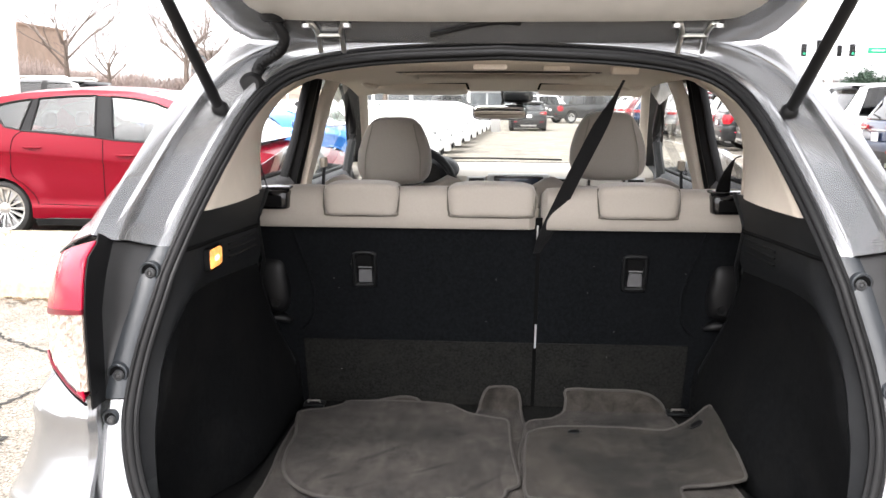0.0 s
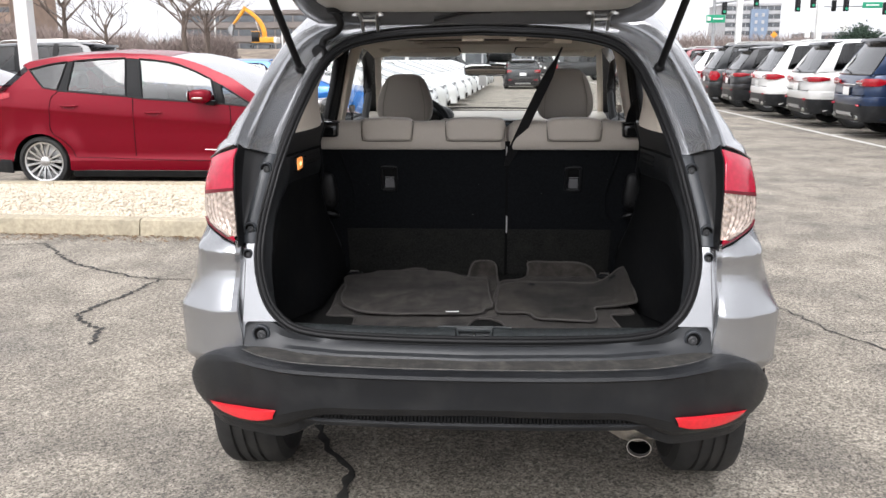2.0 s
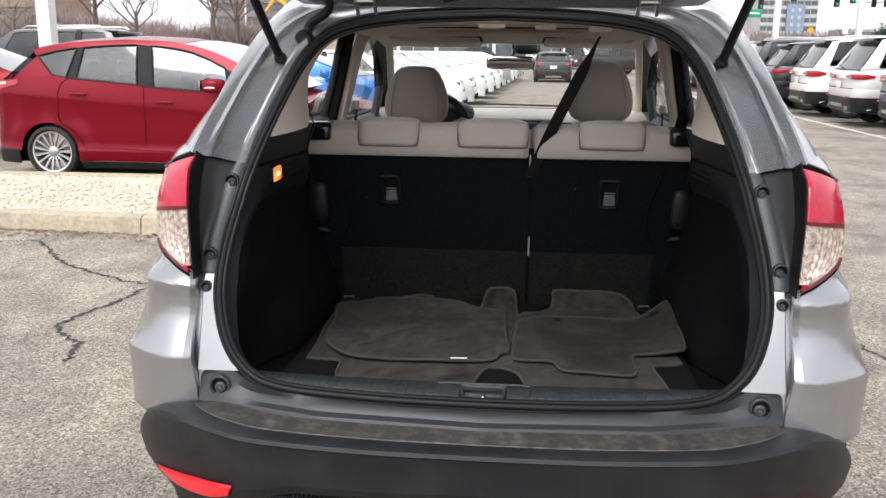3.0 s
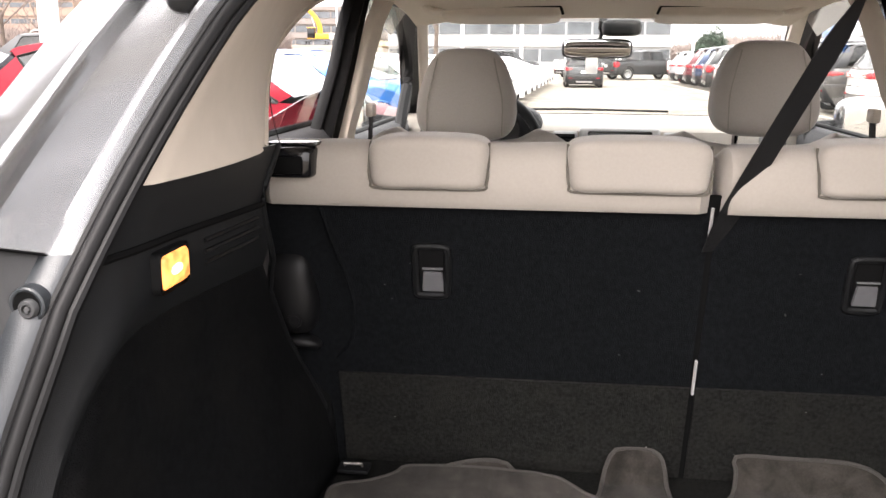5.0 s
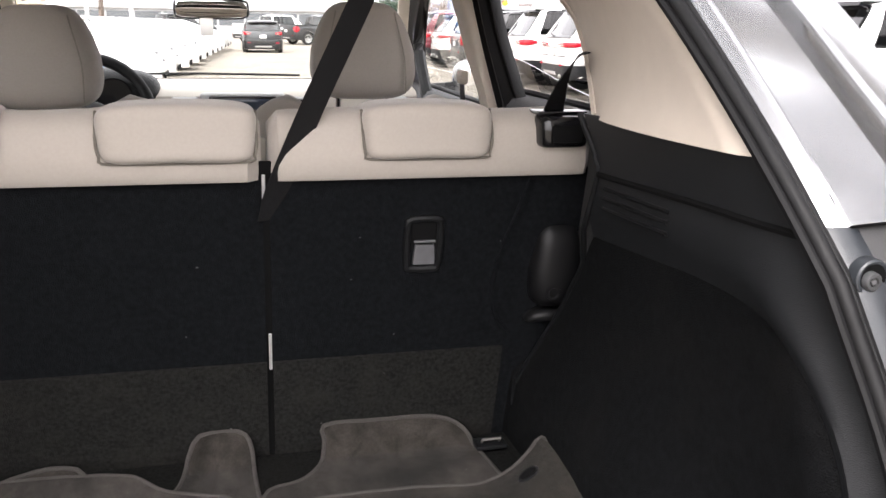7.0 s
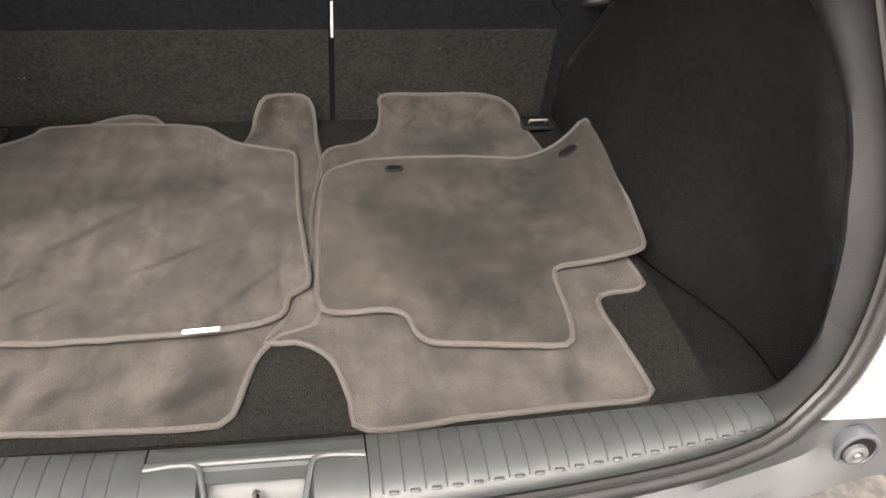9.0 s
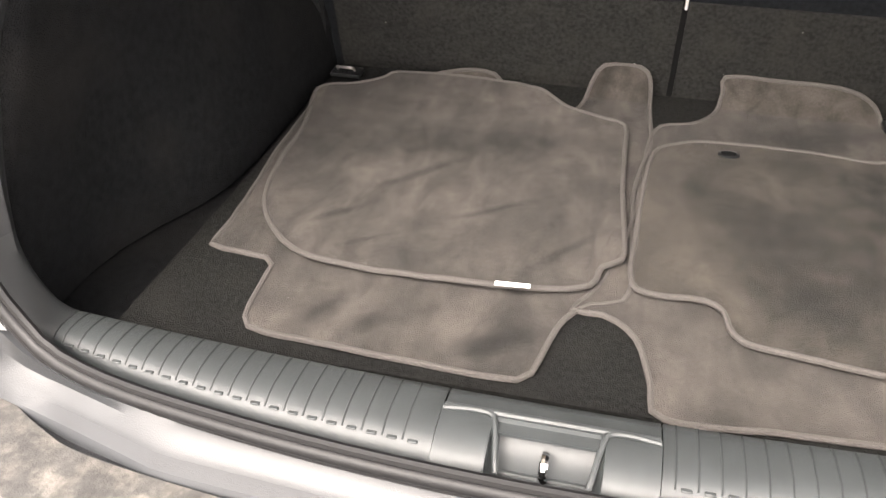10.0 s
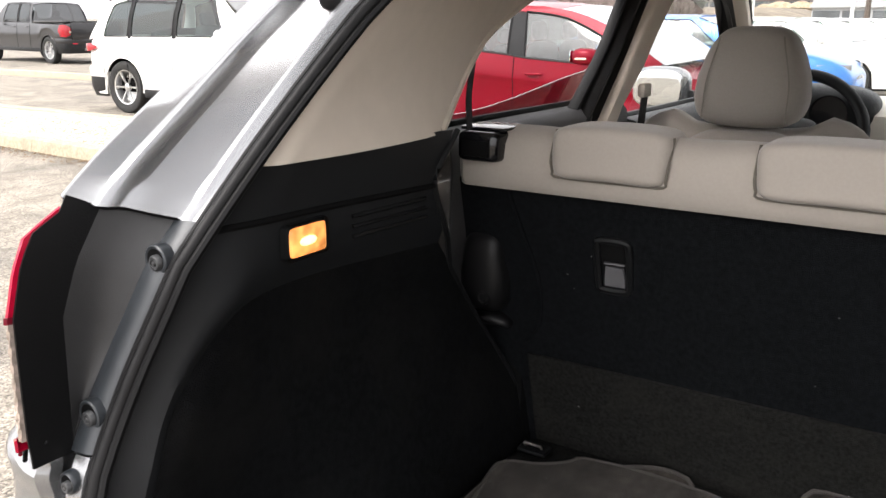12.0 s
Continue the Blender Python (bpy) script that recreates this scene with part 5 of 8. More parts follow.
# cable boot between gate and body
pts = spline([(-0.452, 0.672, 1.556), (-0.442, 0.676, 1.540), (-0.436, 0.688, 1.516), (-0.455, 0.700, 1.492), (-0.490, 0.704, 1.472), (-0.500, 0.700, 1.450), (-0.505, 0.70, 1.430)], 36)
boot = part("cable_boot", tube(pts, [0.0105 + 0.0018 * (i % 2) for i in range(36)], 10), RUBBER, car, "ribbed black rubber cable boot")
part("boot_grommet", lathe([(0.0, -0.012), (0.018, -0.012), (0.026, -0.004), (0.028, 0.01)], 18, "y", (-0.507, 0.692, 1.428)), RUBBER, boot)
part("boot_grommet", lathe([(0.0, -0.012), (0.020, -0.010), (0.028, 0.004)], 18, "z", (-0.452, 0.668, 1.562)), RUBBER, boot)
part("wiper_cable", tube(spline([(-0.14, 0.700, 1.528), (-0.06, 0.690, 1.545), (0.0, 0.68, 1.552), (0.04, 0.682, 1.550)], 14), 0.006, 8, flat=0.6), RUBBER, gate, "black rubber cable cover")


# ---------------------------------------------------------------- cargo bay
FLOOR = lambda y: 0.618 - 0.0155 * (y - 0.35) / 0.75
b = slab([(-0.515, 0.335), (-0.30, 0.325), (0.30, 0.325), (0.515, 0.335), (0.517, 0.60), (0.519, 1.12), (-0.500, 1.12), (-0.505, 0.60)], 0.0, 0.02)
for v in b.verts:
    v.co.z += FLOOR(v.co.y) - 0.024
part("cargo_board", b, FLOORPILE, car, "charcoal carpeted cargo floor board", smooth=False)
part("floor_pan", box((1.32, 0.92, 0.02), (0, 0.72, 0.570), 0.005), LINER, car)
SILL = [(-0.10, 0.596), (-0.06, 0.636), (0.0, 0.6455), (0.12, 0.6495), (0.35, 0.653), (0.58, 0.6545), (0.74, 0.653), (0.86, 0.6485), (0.95, 0.641), (1.0, 0.630)]   # from the floor's edge to the seal


def sill(x, k, dz=0.0):
    """A point of the sill's section k at the place x across the car."""
    f, z = SILL[k]
    return (x, lerp(0.289 + 0.020 * (x / 0.5) ** 2, 0.194 + 0.055 * (x / 0.53) ** 2, f), z + dz)


SE = 0.536
NS = len(SILL)
for lo, hi in ((-SE, -0.106), (0.106, SE)):
    b = loft([[sill(x, k) for k in range(NS)] for x in np.linspace(lo, hi, 26)])
    plate = part("sill_plate", thick(b, 0.003, (0, -0.2, 1)), SILLPLASTIC, car, "dark grey ribbed cargo sill plate")
    b, dots = bmesh.new(), bmesh.new()
    for x in np.arange(lo + 0.012, hi - 0.008, 0.0205):
        # thin raised bars, coloured darker to paint the grooves' shade
        tube([sill(x, k, -0.0002) for k in range(2, 8)], 0.0011, 6, bm=b)
        q = sill(x + 0.010, 7)
        box((0.010, 0.005, 0.0024), (q[0], q[1], q[2] + 0.0005), 0.001, 1, dots)
    part("sill_groove", b, GROOVE_SHADE, plate, "row of raised darker lines for the shade in sill grooves")
    part("sill_rib", dots, SILLPLASTIC, plate)
# latch housing in the middle of the sill
lat = part("latch_cover", thick(loft([[sill(x, k) for k in range(6)] for x in np.linspace(-0.104, 0.104, 8)]), 0.003), SILLPLASTIC, car, "moulded latch cover with steel striker")
for s in (-1, 1):
    part("latch_cheek", thick(loft([[(s * x, y, z) for y, z in ((0.258, 0.654), (0.250, 0.657), (0.225, 0.656), (0.205, 0.651), (0.194, 0.642), (0.190, 0.628))] for x in (0.054, 0.060, 0.085, 0.100, 0.105)]), 0.003, (0, 0, 1)), SILLPLASTIC, lat)
    part("latch_rim", tube(spline([(s * 0.104, 0.252, 0.658), (s * 0.075, 0.254, 0.6592), (s * 0.056, 0.252, 0.6585), (s * 0.051, 0.240, 0.656), (s * 0.045, 0.208, 0.646), (s * 0.043, 0.198, 0.640)], 20), 0.0032, 8), SILLPLASTIC, lat)
    part("latch_wall", thick(loft([[(s * 0.053, y, z) for y, z in ((0.252, 0.657), (0.225, 0.652), (0.196, 0.640))], [(s * 0.041, y, z) for y, z in ((0.242, 0.628), (0.222, 0.622), (0.194, 0.620))]]), 0.002), SILLPLASTIC, lat)
part("latch_rim", tube([(-0.103, 0.255, 0.658), (0.103, 0.255, 0.658)], 0.0036, 8), SILLPLASTIC, lat)
part("latch_pocket", thick(loft([[(x, y, z) for y, z in ((0.253, 0.657), (0.247, 0.640), (0.228, 0.628), (0.212, 0.624), (0.200, 0.622), (0.186, 0.618))] for x in np.linspace(-0.052, 0.052, 4)]), 0.003), SILLPLASTIC, lat)
part("latch_ledge", tube([(-0.042, 0.211, 0.6265), (0.042, 0.211, 0.6265)], 0.003, 8), SILLPLASTIC, lat)
b = tube(spline([(0.0, 0.230, 0.622), (0.0, 0.228, 0.640), (0.0, 0.220, 0.648), (0.0, 0.210, 0.645), (0.0, 0.204, 0.634), (0.0, 0.203, 0.620)], 16), 0.0046, 8)
part("striker", b, CHROME, lat, "bright steel striker loop")
for x in (-0.022, 0.022):
    part("bolt_slot", box((0.014, 0.004, 0.003), (x, 0.200, 0.6245), 0.001), SHADOWGAP, lat)

# side trims
ARC = [(0.326, 0.745), (0.343, 0.80), (0.362, 0.855), (0.386, 0.912), (0.422, 0.968), (0.462, 1.006), (0.515, 1.026), (0.617, 1.031), (0.75, 1.026), (0.82, 1.023), (0.880, 1.020)]
OUTER = [(OPEN_Y(z) + 0.004, z) for z in (0.745, 0.80, 0.86, 0.92, 0.98, 1.04, 1.12, 1.165)] + [(0.545, 1.203), (0.65, 1.201), (0.76, 1.198), (0.885, 1.196)]
BASE = [(0.330, 0.588), (0.43, 0.588), (0.55, 0.588), (0.70, 0.588), (0.85, 0.588), (1.00, 0.588), (1.14, 0.588)]
n = 44
arc, outer, base = spline(ARC, n), spline(OUTER, n), spline(BASE, n)


BACK_Y = lambda z: 1.128 - 0.245 * (z - 0.60)


def trim_x(y, z, liner):
    near = OPEN_Y(z)
    t = step(near, near + 0.10, y)
    x = lerp(xseal(max(0.64, min(1.2, z))) - 0.012, lerp(0.572, 0.545, step(0.5, 0.95, y)) - 0.010 * step(1.12, 1.2, z), t)
    if liner:
        foot = float(np.interp(y, [0.30, 0.44, 0.50, 0.56, 0.62, 0.68, 0.76, 1.13], [0.622, 0.618, 0.606, 0.582, 0.552, 0.532, 0.522, 0.515]))
        x = lerp(x, lerp(foot, x + 0.022, step(0.62, 0.90, z)), liner)
    return x


for s, side in M2:
    rows = []
    for f in np.linspace(0, 1, 9):
        r = lerp(outer, arc, f)
        r = [(y - 0.032 * math.sin(math.pi * min(1, f * 1.15)) * step(n - 9, n - 1, i), z) for i, (y, z) in enumerate(r)]
        rows.append([(s * (trim_x(y, z, 0) + 0.014 * step(0.72, 1.0, f) ** 1.5), y, z) for y, z in r])
    trim = part("side_trim", thick(loft(rows), 0.003, (-s, 0, 0)), TRIM, car, "black plastic cargo side trim")
    rows = []
    for f in np.linspace(0, 1, 18):
        r = lerp(arc, base, f)
        r = [(y + 0.035 * math.sin(math.pi * f) * step(n - 12, n - 1, i), z) for i, (y, z) in enumerate(r)]
        rows.append([(s * (trim_x(y, z, step(0, 0.16, f)) + 0.014 * (1 - step(0, 0.16, f))), y, z) for y, z in r])
    part("side_liner", thick(loft(rows), 0.003, (-s, 0, 0)), LINER, car, "black felt cargo side liner")
    front = [(s * (trim_x(y, z, 0) - 0.001), y, z) for y, z in spline([(0.895, 1.195), (0.856, 1.139), (0.852, 1.106), (0.884, 1.030)], 12)] + [(rw[-1][0], rw[-1][1], rw[-1][2]) for rw in rows[2:-2]]
    part("trim_edge", tube(front, 0.0045, 8), PLASTIC, trim, "rounded front edge of the side trim")
    # moulded corner that carries the trim round into the sill
    rows = []
    side_end = [(s * (trim_x(y, z, 0) + 0.014 * step(0.28, 0.0, f) ** 1.5), y, z) for f, (y, z) in ((f, lerp(arc[0], outer[0], f)) for f in np.linspace(0, 1, NS - 1))]
    side_end = [(side_end[0][0] + s * 0.02, side_end[0][1] + 0.004, side_end[0][2])] + side_end
    for t in np.linspace(0, 1, 14):
        h0, h1, h2, h3 = 2 * t ** 3 - 3 * t * t + 1, t ** 3 - 2 * t * t + t, -2 * t ** 3 + 3 * t * t, t ** 3 - t * t
        row = []
        for k in range(NS):
            a, e = np.array(sill(s * (SE + 0.001), k)), np.array(side_end[k])
            row.append(tuple(h0 * a + h1 * np.array((s * 0.11, 0.01, 0.0)) + h2 * e + h3 * np.array((s * 0.004, 0.035, 0.12))))
        rows.append(row)
    part("corner_trim", thick(loft(rows), 0.003, (-s, -0.1, 0.6)), CORNER, trim, "grey moulded corner between side trim and sill")
    # groove, its shade given by a raised near-black bar, and vent slots
    b = tube([(s * (trim_x(y, z, 0) - 0.001), y, z) for y, z in spline([(0.448, 1.122), (0.60, 1.121), (0.848, 1.116)], 14)], 0.0045, 6)
    part("trim_groove", b, SHADOWGAP, trim)
    for i in range(3):
        zz = 1.100 - i * 0.014
        part("vent_slot", tube([(s * (trim_x(y, zz, 0) - 0.001), y, zz) for y in np.linspace(0.672, 0.828, 8)], 0.0038, 6, flat=0.8), PLASTIC, trim)
    # tie-down loop on the floor corner
    part("tie_down", tube([(s * 0.486, 1.060, 0.612), (s * 0.486, 1.050, 0.624), (s * 0.455, 1.050, 0.624), (s * 0.455, 1.060, 0.612)], 0.0026, 8), DULLSTEEL, car, "small steel tie-down loop")
    part("tie_down_base", box((0.055, 0.035, 0.008), (s * 0.470, 1.058, 0.612), 0.003), PLASTIC, car)
    # black rounded cover beside the seat and the lock below it
    cov = part("seat_side_cover", pillow((0.082, 0.10, 0.150), (s * 0.567, 1.062, 0.936), 3.4, 32, 22, fn=lambda q: Vector((q.x * (1 + 0.12 * (q.z < 0)), q.y, q.z))), COVER, car, "satin black seat latch cover")
    part("cover_ring", lathe([(0.007, -0.001), (0.009, -0.004), (0.012, -0.004), (0.013, 0.0)], 16, "y", (s * 0.556, 1.016, 0.893)), COVER, cov)
    part("latch_knob", pillow((0.080, 0.05, 0.026), (s * 0.562, 1.060, 0.846), 2.4, 18, 10, fn=lambda q: Vector((q.x, q.y, q.z - 6 * q.x * q.x))), COVER, cov, "rounded black lock below the cover")
    edge = [(s * x, BACK_Y(z) - 0.006, z) for x, z in spline([(0.505, 1.085), (0.490, 1.03), (0.468, 0.955), (0.462, 0.90), (0.472, 0.845), (0.50, 0.81)], 18)]
    part("panel_bead", tube(edge, 0.0035, 6), BOARD, car)
    part("side_filler", box((0.09, 0.05, 0.56), (s * 0.560, 1.115, 0.85), 0.015), LINER, car)
    part("lower_filler", pillow((0.09, 0.06, 0.30), (s * 0.566, 1.115, 0.73), 3.5, 20, 12), LINER, car)
# warm cargo lamp in the trim
lamp = part("cargo_lamp", box((0.010, 0.080, 0.048), (-0.5655, 0.582, 1.088), 0.010, 3), PLASTIC, car, "lit warm cargo lamp")
part("lamp_lens", box((0.012, 0.068, 0.038), (-0.5625, 0.582, 1.088), 0.008, 3), LAMPGLOW, lamp, "glowing amber lens")
part("lamp_bulb", pillow((0.004, 0.034, 0.013), (-0.5572, 0.578, 1.088), 2.2, 12, 8), LAMPHOT, lamp)

# beige quarter trims between opening and door
for s, side in M2:
    rear = [(xseal(z) - 0.014, OPEN_Y(z) + 0.010, z) for z in np.linspace(1.190, 1.40, 12)] + [(0.470, 0.722, 1.425), (0.44, 0.745, 1.447)]
    rear = spline(rear, 20)
    front = spline([(0.545, 0.862, 1.192), (0.572, 0.955, 1.250), (0.590, 1.035, 1.300), (0.600, 1.12, 1.345), (0.592, 1.30, 1.415), (0.575, 1.50, 1.458)], 20)
    rows = []
    for f in (0, 0.02, 0.06, 0.12, 0.25, 0.4, 0.55, 0.7, 0.85, 0.95, 1.0):
        r = lerp(rear, front, f)
        dip = 0.012 * math.sin(math.pi * min(1, f * 1.1)) + 0.012 * step(0.0, 0.06, f) * step(1.0, 0.9, f)
        rows.append([(s * (x - dip * (1 - 0.5 * i / 19)), y, z) for i, (x, y, z) in enumerate(r)])
    part("quarter_trim", thick(loft(rows), 0.003, (-s, 0, 0)), BEIGE, car, "beige rear pillar trim")
    part("window_edge", tube([(s * (x + 0.006), y + 0.004, z) for x, y, z in front], 0.010, 8), BEIGE, car)
# headliner with rounded sides and a sunroof recess
hx = [-0.585, -0.57, -0.54, -0.49, -0.42, -0.30, -0.15, 0, 0.15, 0.30, 0.42, 0.49, 0.54, 0.57, 0.585]
hy = [0.775, 0.79, 0.82, 0.90, 1.05, 1.25, 1.45, 1.66, 1.80, 1.95, 2.08, 2.25, 2.38, 2.46]
HZ = fn_of([0.775, 0.79, 0.82, 0.9, 1.25, 1.7, 2.1, 2.3, 2.46], [1.494, 1.482, 1.477, 1.478, 1.486, 1.492, 1.486, 1.470, 1.440])


def head(x, y):
    w = float(np.interp(y, [0.775, 0.9, 1.3, 2.46], [0.86, 0.92, 1.0, 0.97]))
    back = 0.10 * max(0, abs(x) - 0.30) ** 1.2 * step(1.1, 0.775, y)
    return (x * w, y - back * 1.2, HZ(y) - lerp(0.055, 0.010, step(1.1, 1.6, y)) * step(0.44, 0.59, abs(x)) - 0.010 * (x / 0.5) ** 2 - back * 0.9)


b = bmesh.new()
vv = [[b.verts.new(head(x, y)) for x in hx] for y in hy]
for i in range(len(hy) - 1):
    for j in range(len(hx) - 1):
        if not (1.66 <= hy[i] < 2.08 and abs(hx[j] + hx[j + 1]) < 0.6):
            b.faces.new((vv[i][j], vv[i][j + 1], vv[i + 1][j + 1], vv[i + 1][j]))
part("headliner", thick(b, 0.004, (0, 0, -1)), HEADLINER, car, "beige cloth headliner")
sr = part("sunroof", box((0.64, 0.46, 0.004), (0, 1.87, 1.535)), GLOSSBLACK, car, "dark sunroof recess in the headliner", smooth=False)
for q in (((0.64, 0.012, 0.06), (0, 1.65, 1.515)), ((0.64, 0.012, 0.06), (0, 2.09, 1.512)), ((0.012, 0.46, 0.06), (-0.31, 1.87, 1.515)), ((0.012, 0.46, 0.06), (0.31, 1.87, 1.515))):
    part("recess_wall", box(q[0], q[1], 0.002, 1), GLOSSBLACK, sr, smooth=False)
part("sunroof_rim", tube([head(x, y) for x, y in ((-0.29, 1.66), (0.0, 1.655), (0.29, 1.66), (0.30, 1.70), (0.30, 2.04), (0.29, 2.08), (0, 2.085), (-0.29, 2.08), (-0.30, 2.04), (-0.30, 1.70))], 0.010, 8, True), HEADLINER, sr)
part("roof_lamp", box((0.075, 0.055, 0.014), (-0.02, 0.86, 1.472), 0.006), BEIGE, car, "pale roof lamp")
part("coat_hook_bar", box((0.06, 0.02, 0.012), (0.13, 0.93, 1.472), 0.004), BEIGE, car)

LEVER = mat("lever_grey", (0.10, 0.10, 0.105), 0.4, vary=0.1, noise_scale=60)
# ---------------------------------------------------------------- rear seat, split 60/40
BACK = lambda z: 1.128 - 0.245 * (z - 0.60)


def board(x0, x1, z0, z1, off, nx=10, nz=8):
    return loft([[(x, BACK(z) - off - 0.004 * math.sin(math.pi * (z - 0.6) / 0.5), z) for x in np.linspace(x0, x1, nx)] for z in np.linspace(z0, z1, nz)])


for x0, x1, lab in ((-0.600, 0.098, "wide"), (0.108, 0.600, "narrow")):
    st = part("rear_seat", thick(board(x0, x1, 0.575, 1.100, 0.0), 0.02, (0, -1, 0)), BOARD, car, "beige split rear seat with black carpeted back")
    part("lower_flap", thick(board(max(x0, -0.498), min(x1, 0.492), 0.588, 0.783, 0.006), 0.005, (0, -1, 0)), CARPET, st, "charcoal carpet flap on the seat back")
    # stuffed beige top
    rows = []
    sec = [(0.012, 1.088), (-0.008, 1.092), (-0.016, 1.104), (-0.017, 1.13), (-0.012, 1.165), (0.004, 1.184), (0.03, 1.192), (0.07, 1.186), (0.10, 1.165), (0.115, 1.10), (0.118, 1.00)]
    for x in np.linspace(x0, x1, 36):
        e = min(x - x0, x1 - x)
        k = 1 - (1 - min(1, e / 0.02)) ** 2 * 0.35 if e < 0.02 else 1
        sag = 0.004 * math.sin(x * 37) * 0.3
        rows.append([(x, 1.0 + (o - 0.05) * k + 0.05, 1.14 + (z - 1.14) * (k if z > 1.1 else 1) + sag * (z > 1.15)) for o, z in sec])
    part("seat_top", loft(rows, caps=True), FABRIC, st, "light beige fabric seat top")
    for c0, c1 in ((-0.423, -0.236), (-0.121, 0.094)) if x0 < 0 else ((0.240, 0.436),):
        def shape(q, w=c1 - c0):
            return Vector((q.x * (1 - 0.05 * (q.z < 0) * abs(q.z) / 0.04), q.y + 0.10 * q.z * (1 if q.z < 0 else 0.4), q.z + 0.004 * (1 - (2 * q.x / w) ** 2)))
        cush = part("headrest_saddle", pillow((c1 - c0, 0.108, 0.082), ((c0 + c1) / 2, 1.023, 1.159), 6.0, 52, 22, fn=shape), FABRIC, st, "low saddle headrest in beige fabric")
        ring = [((c0 + c1) / 2 + (c1 - c0) * 0.5 * a, 0.9815 + 0.02 * (zz > 1.18), zz) for a, zz in ((-0.98, 1.192), (-0.98, 1.154), (-0.95, 1.131), (-0.87, 1.1225), (0, 1.1215), (0.87, 1.1225), (0.95, 1.131), (0.98, 1.154), (0.98, 1.192))]
        part("saddle_gap", tube(spline(ring, 60), 0.0022, 6), STITCH, cush)
    # release pull
    hx0 = -0.330 if x0 < 0 else 0.342
    yb = BACK(0.975)
    b = tube([tuple(q) for q in spline([(hx0 + dx, BACK(0.980 + dz) - 0.004, 0.980 + dz) for dx, dz in ((-0.026, 0.034), (-0.018, 0.043), (0.018, 0.043), (0.026, 0.034), (0.025, -0.034), (0.018, -0.042), (-0.018, -0.042), (-0.025, -0.034))], 40, True)], 0.0062, 8, True)
    pull = part("release_bezel", b, PLASTIC, st, "black bezel of the seat release")
    part("release_well", box((0.046, 0.006, 0.078), (hx0, yb - 0.001, 0.980), 0.002, rot=Matrix.Rotation(radians(14), 3, "X")), SHADOWGAP, pull)
    lev = loft([[(hx0 + 0.002 + dx, BACK(z) - 0.003 - d, z) for dx, d in ((-w, 0.0), (-w * 0.94, 0.004), (w * 0.94, 0.004), (w, 0.0))] for w, z in ((0.0175, 0.946), (0.0185, 0.950), (0.0160, 0.974), (0.0150, 0.980))])
    part("release_lever", thick(lev, 0.003, (0, -1, 0)), LEVER, pull, "grey release lever")
    part("lever_lip", box((0.034, 0.006, 0.003), (hx0 + 0.002, BACK(0.985) - 0.006, 0.9855), 0.001), LEVER, pull)
part("split_backing", thick(loft([[(x, BACK(z) + 0.004, z) for x in (0.094, 0.112)] for z in np.linspace(0.56, 1.12, 6)]), 0.004), SHADOWGAP, car)
part("seat_bench", pillow((1.24, 0.52, 0.16), (0, 1.40, 0.58), 4), FABRIC, car, "beige rear bench cushion")
part("split_strap", tube([(0.104, BACK(z) - 0.004, z) for z in (0.77, 0.80, 0.835)], 0.0026, 6), TAPE, car, "white edge tape in the seat split")
part("split_strap", tube([(0.100, BACK(z) - 0.004, z) for z in (1.055, 1.085, 1.10)], 0.0026, 6), TAPE, car)
for s, side in M2:
    g = part("belt_guide", pillow((0.078, 0.10, 0.050), (s * 0.543, 1.010, 1.160), 6, 24, 12), GLOSSBLACK, car, "black plastic seat belt guide")
    part("guide_slot", box((0.048, 0.012, 0.026), (s * 0.543, 0.960, 1.158), 0.004), SHADOWGAP, g)
    part("guide_lid", box((0.080, 0.075, 0.006), (s * 0.543, 1.018, 1.187), 0.003), GLOSSBLACK, g)


def strap(pts, width, twist, name, label):
    rows = []
    for i, q in enumerate(pts):
        t = i / (len(pts) - 1)
        a = twist(t)
        w = width * (0.85 + 0.15 * step(0.0, 0.10, t)) * (1 - 0.6 * step(0.72, 1.0, t)) if name == "centre_belt" else width
        d = Vector((math.cos(a), math.sin(a), 0))
        q = Vector(q)
        rows.append([q - d * w / 2, q, q + d * w / 2])
    return part(name, thick(loft(rows), 0.0015), WEB, car, label)


strap(spline([(0.106, 1.022, 1.030), (0.124, 1.000, 1.090), (0.170, 0.975, 1.20), (0.225, 0.955, 1.32), (0.283, 0.935, 1.447)], 26), 0.042, lambda t: 0.45 + 0.7 * step(0.75, 1, t), "centre_belt", "black webbing belt from roof to seat split")
part("belt_anchor", box((0.06, 0.05, 0.02), (0.285, 0.945, 1.468), 0.006), BEIGE, car)
strap(spline([(0.538, 1.011, 1.186), (0.533, 0.962, 1.235), (0.540, 0.928, 1.272), (0.553, 0.922, 1.279)], 12), 0.040, lambda t: lerp(0.3, 1.35, t), "side_belt", "black rear seat belt")
strap(spline([(-0.552, 0.955, 1.188), (-0.575, 0.99, 1.235), (-0.592, 1.03, 1.285)], 8), 0.040, lambda t: 1.9, "side_belt", "black rear seat belt")

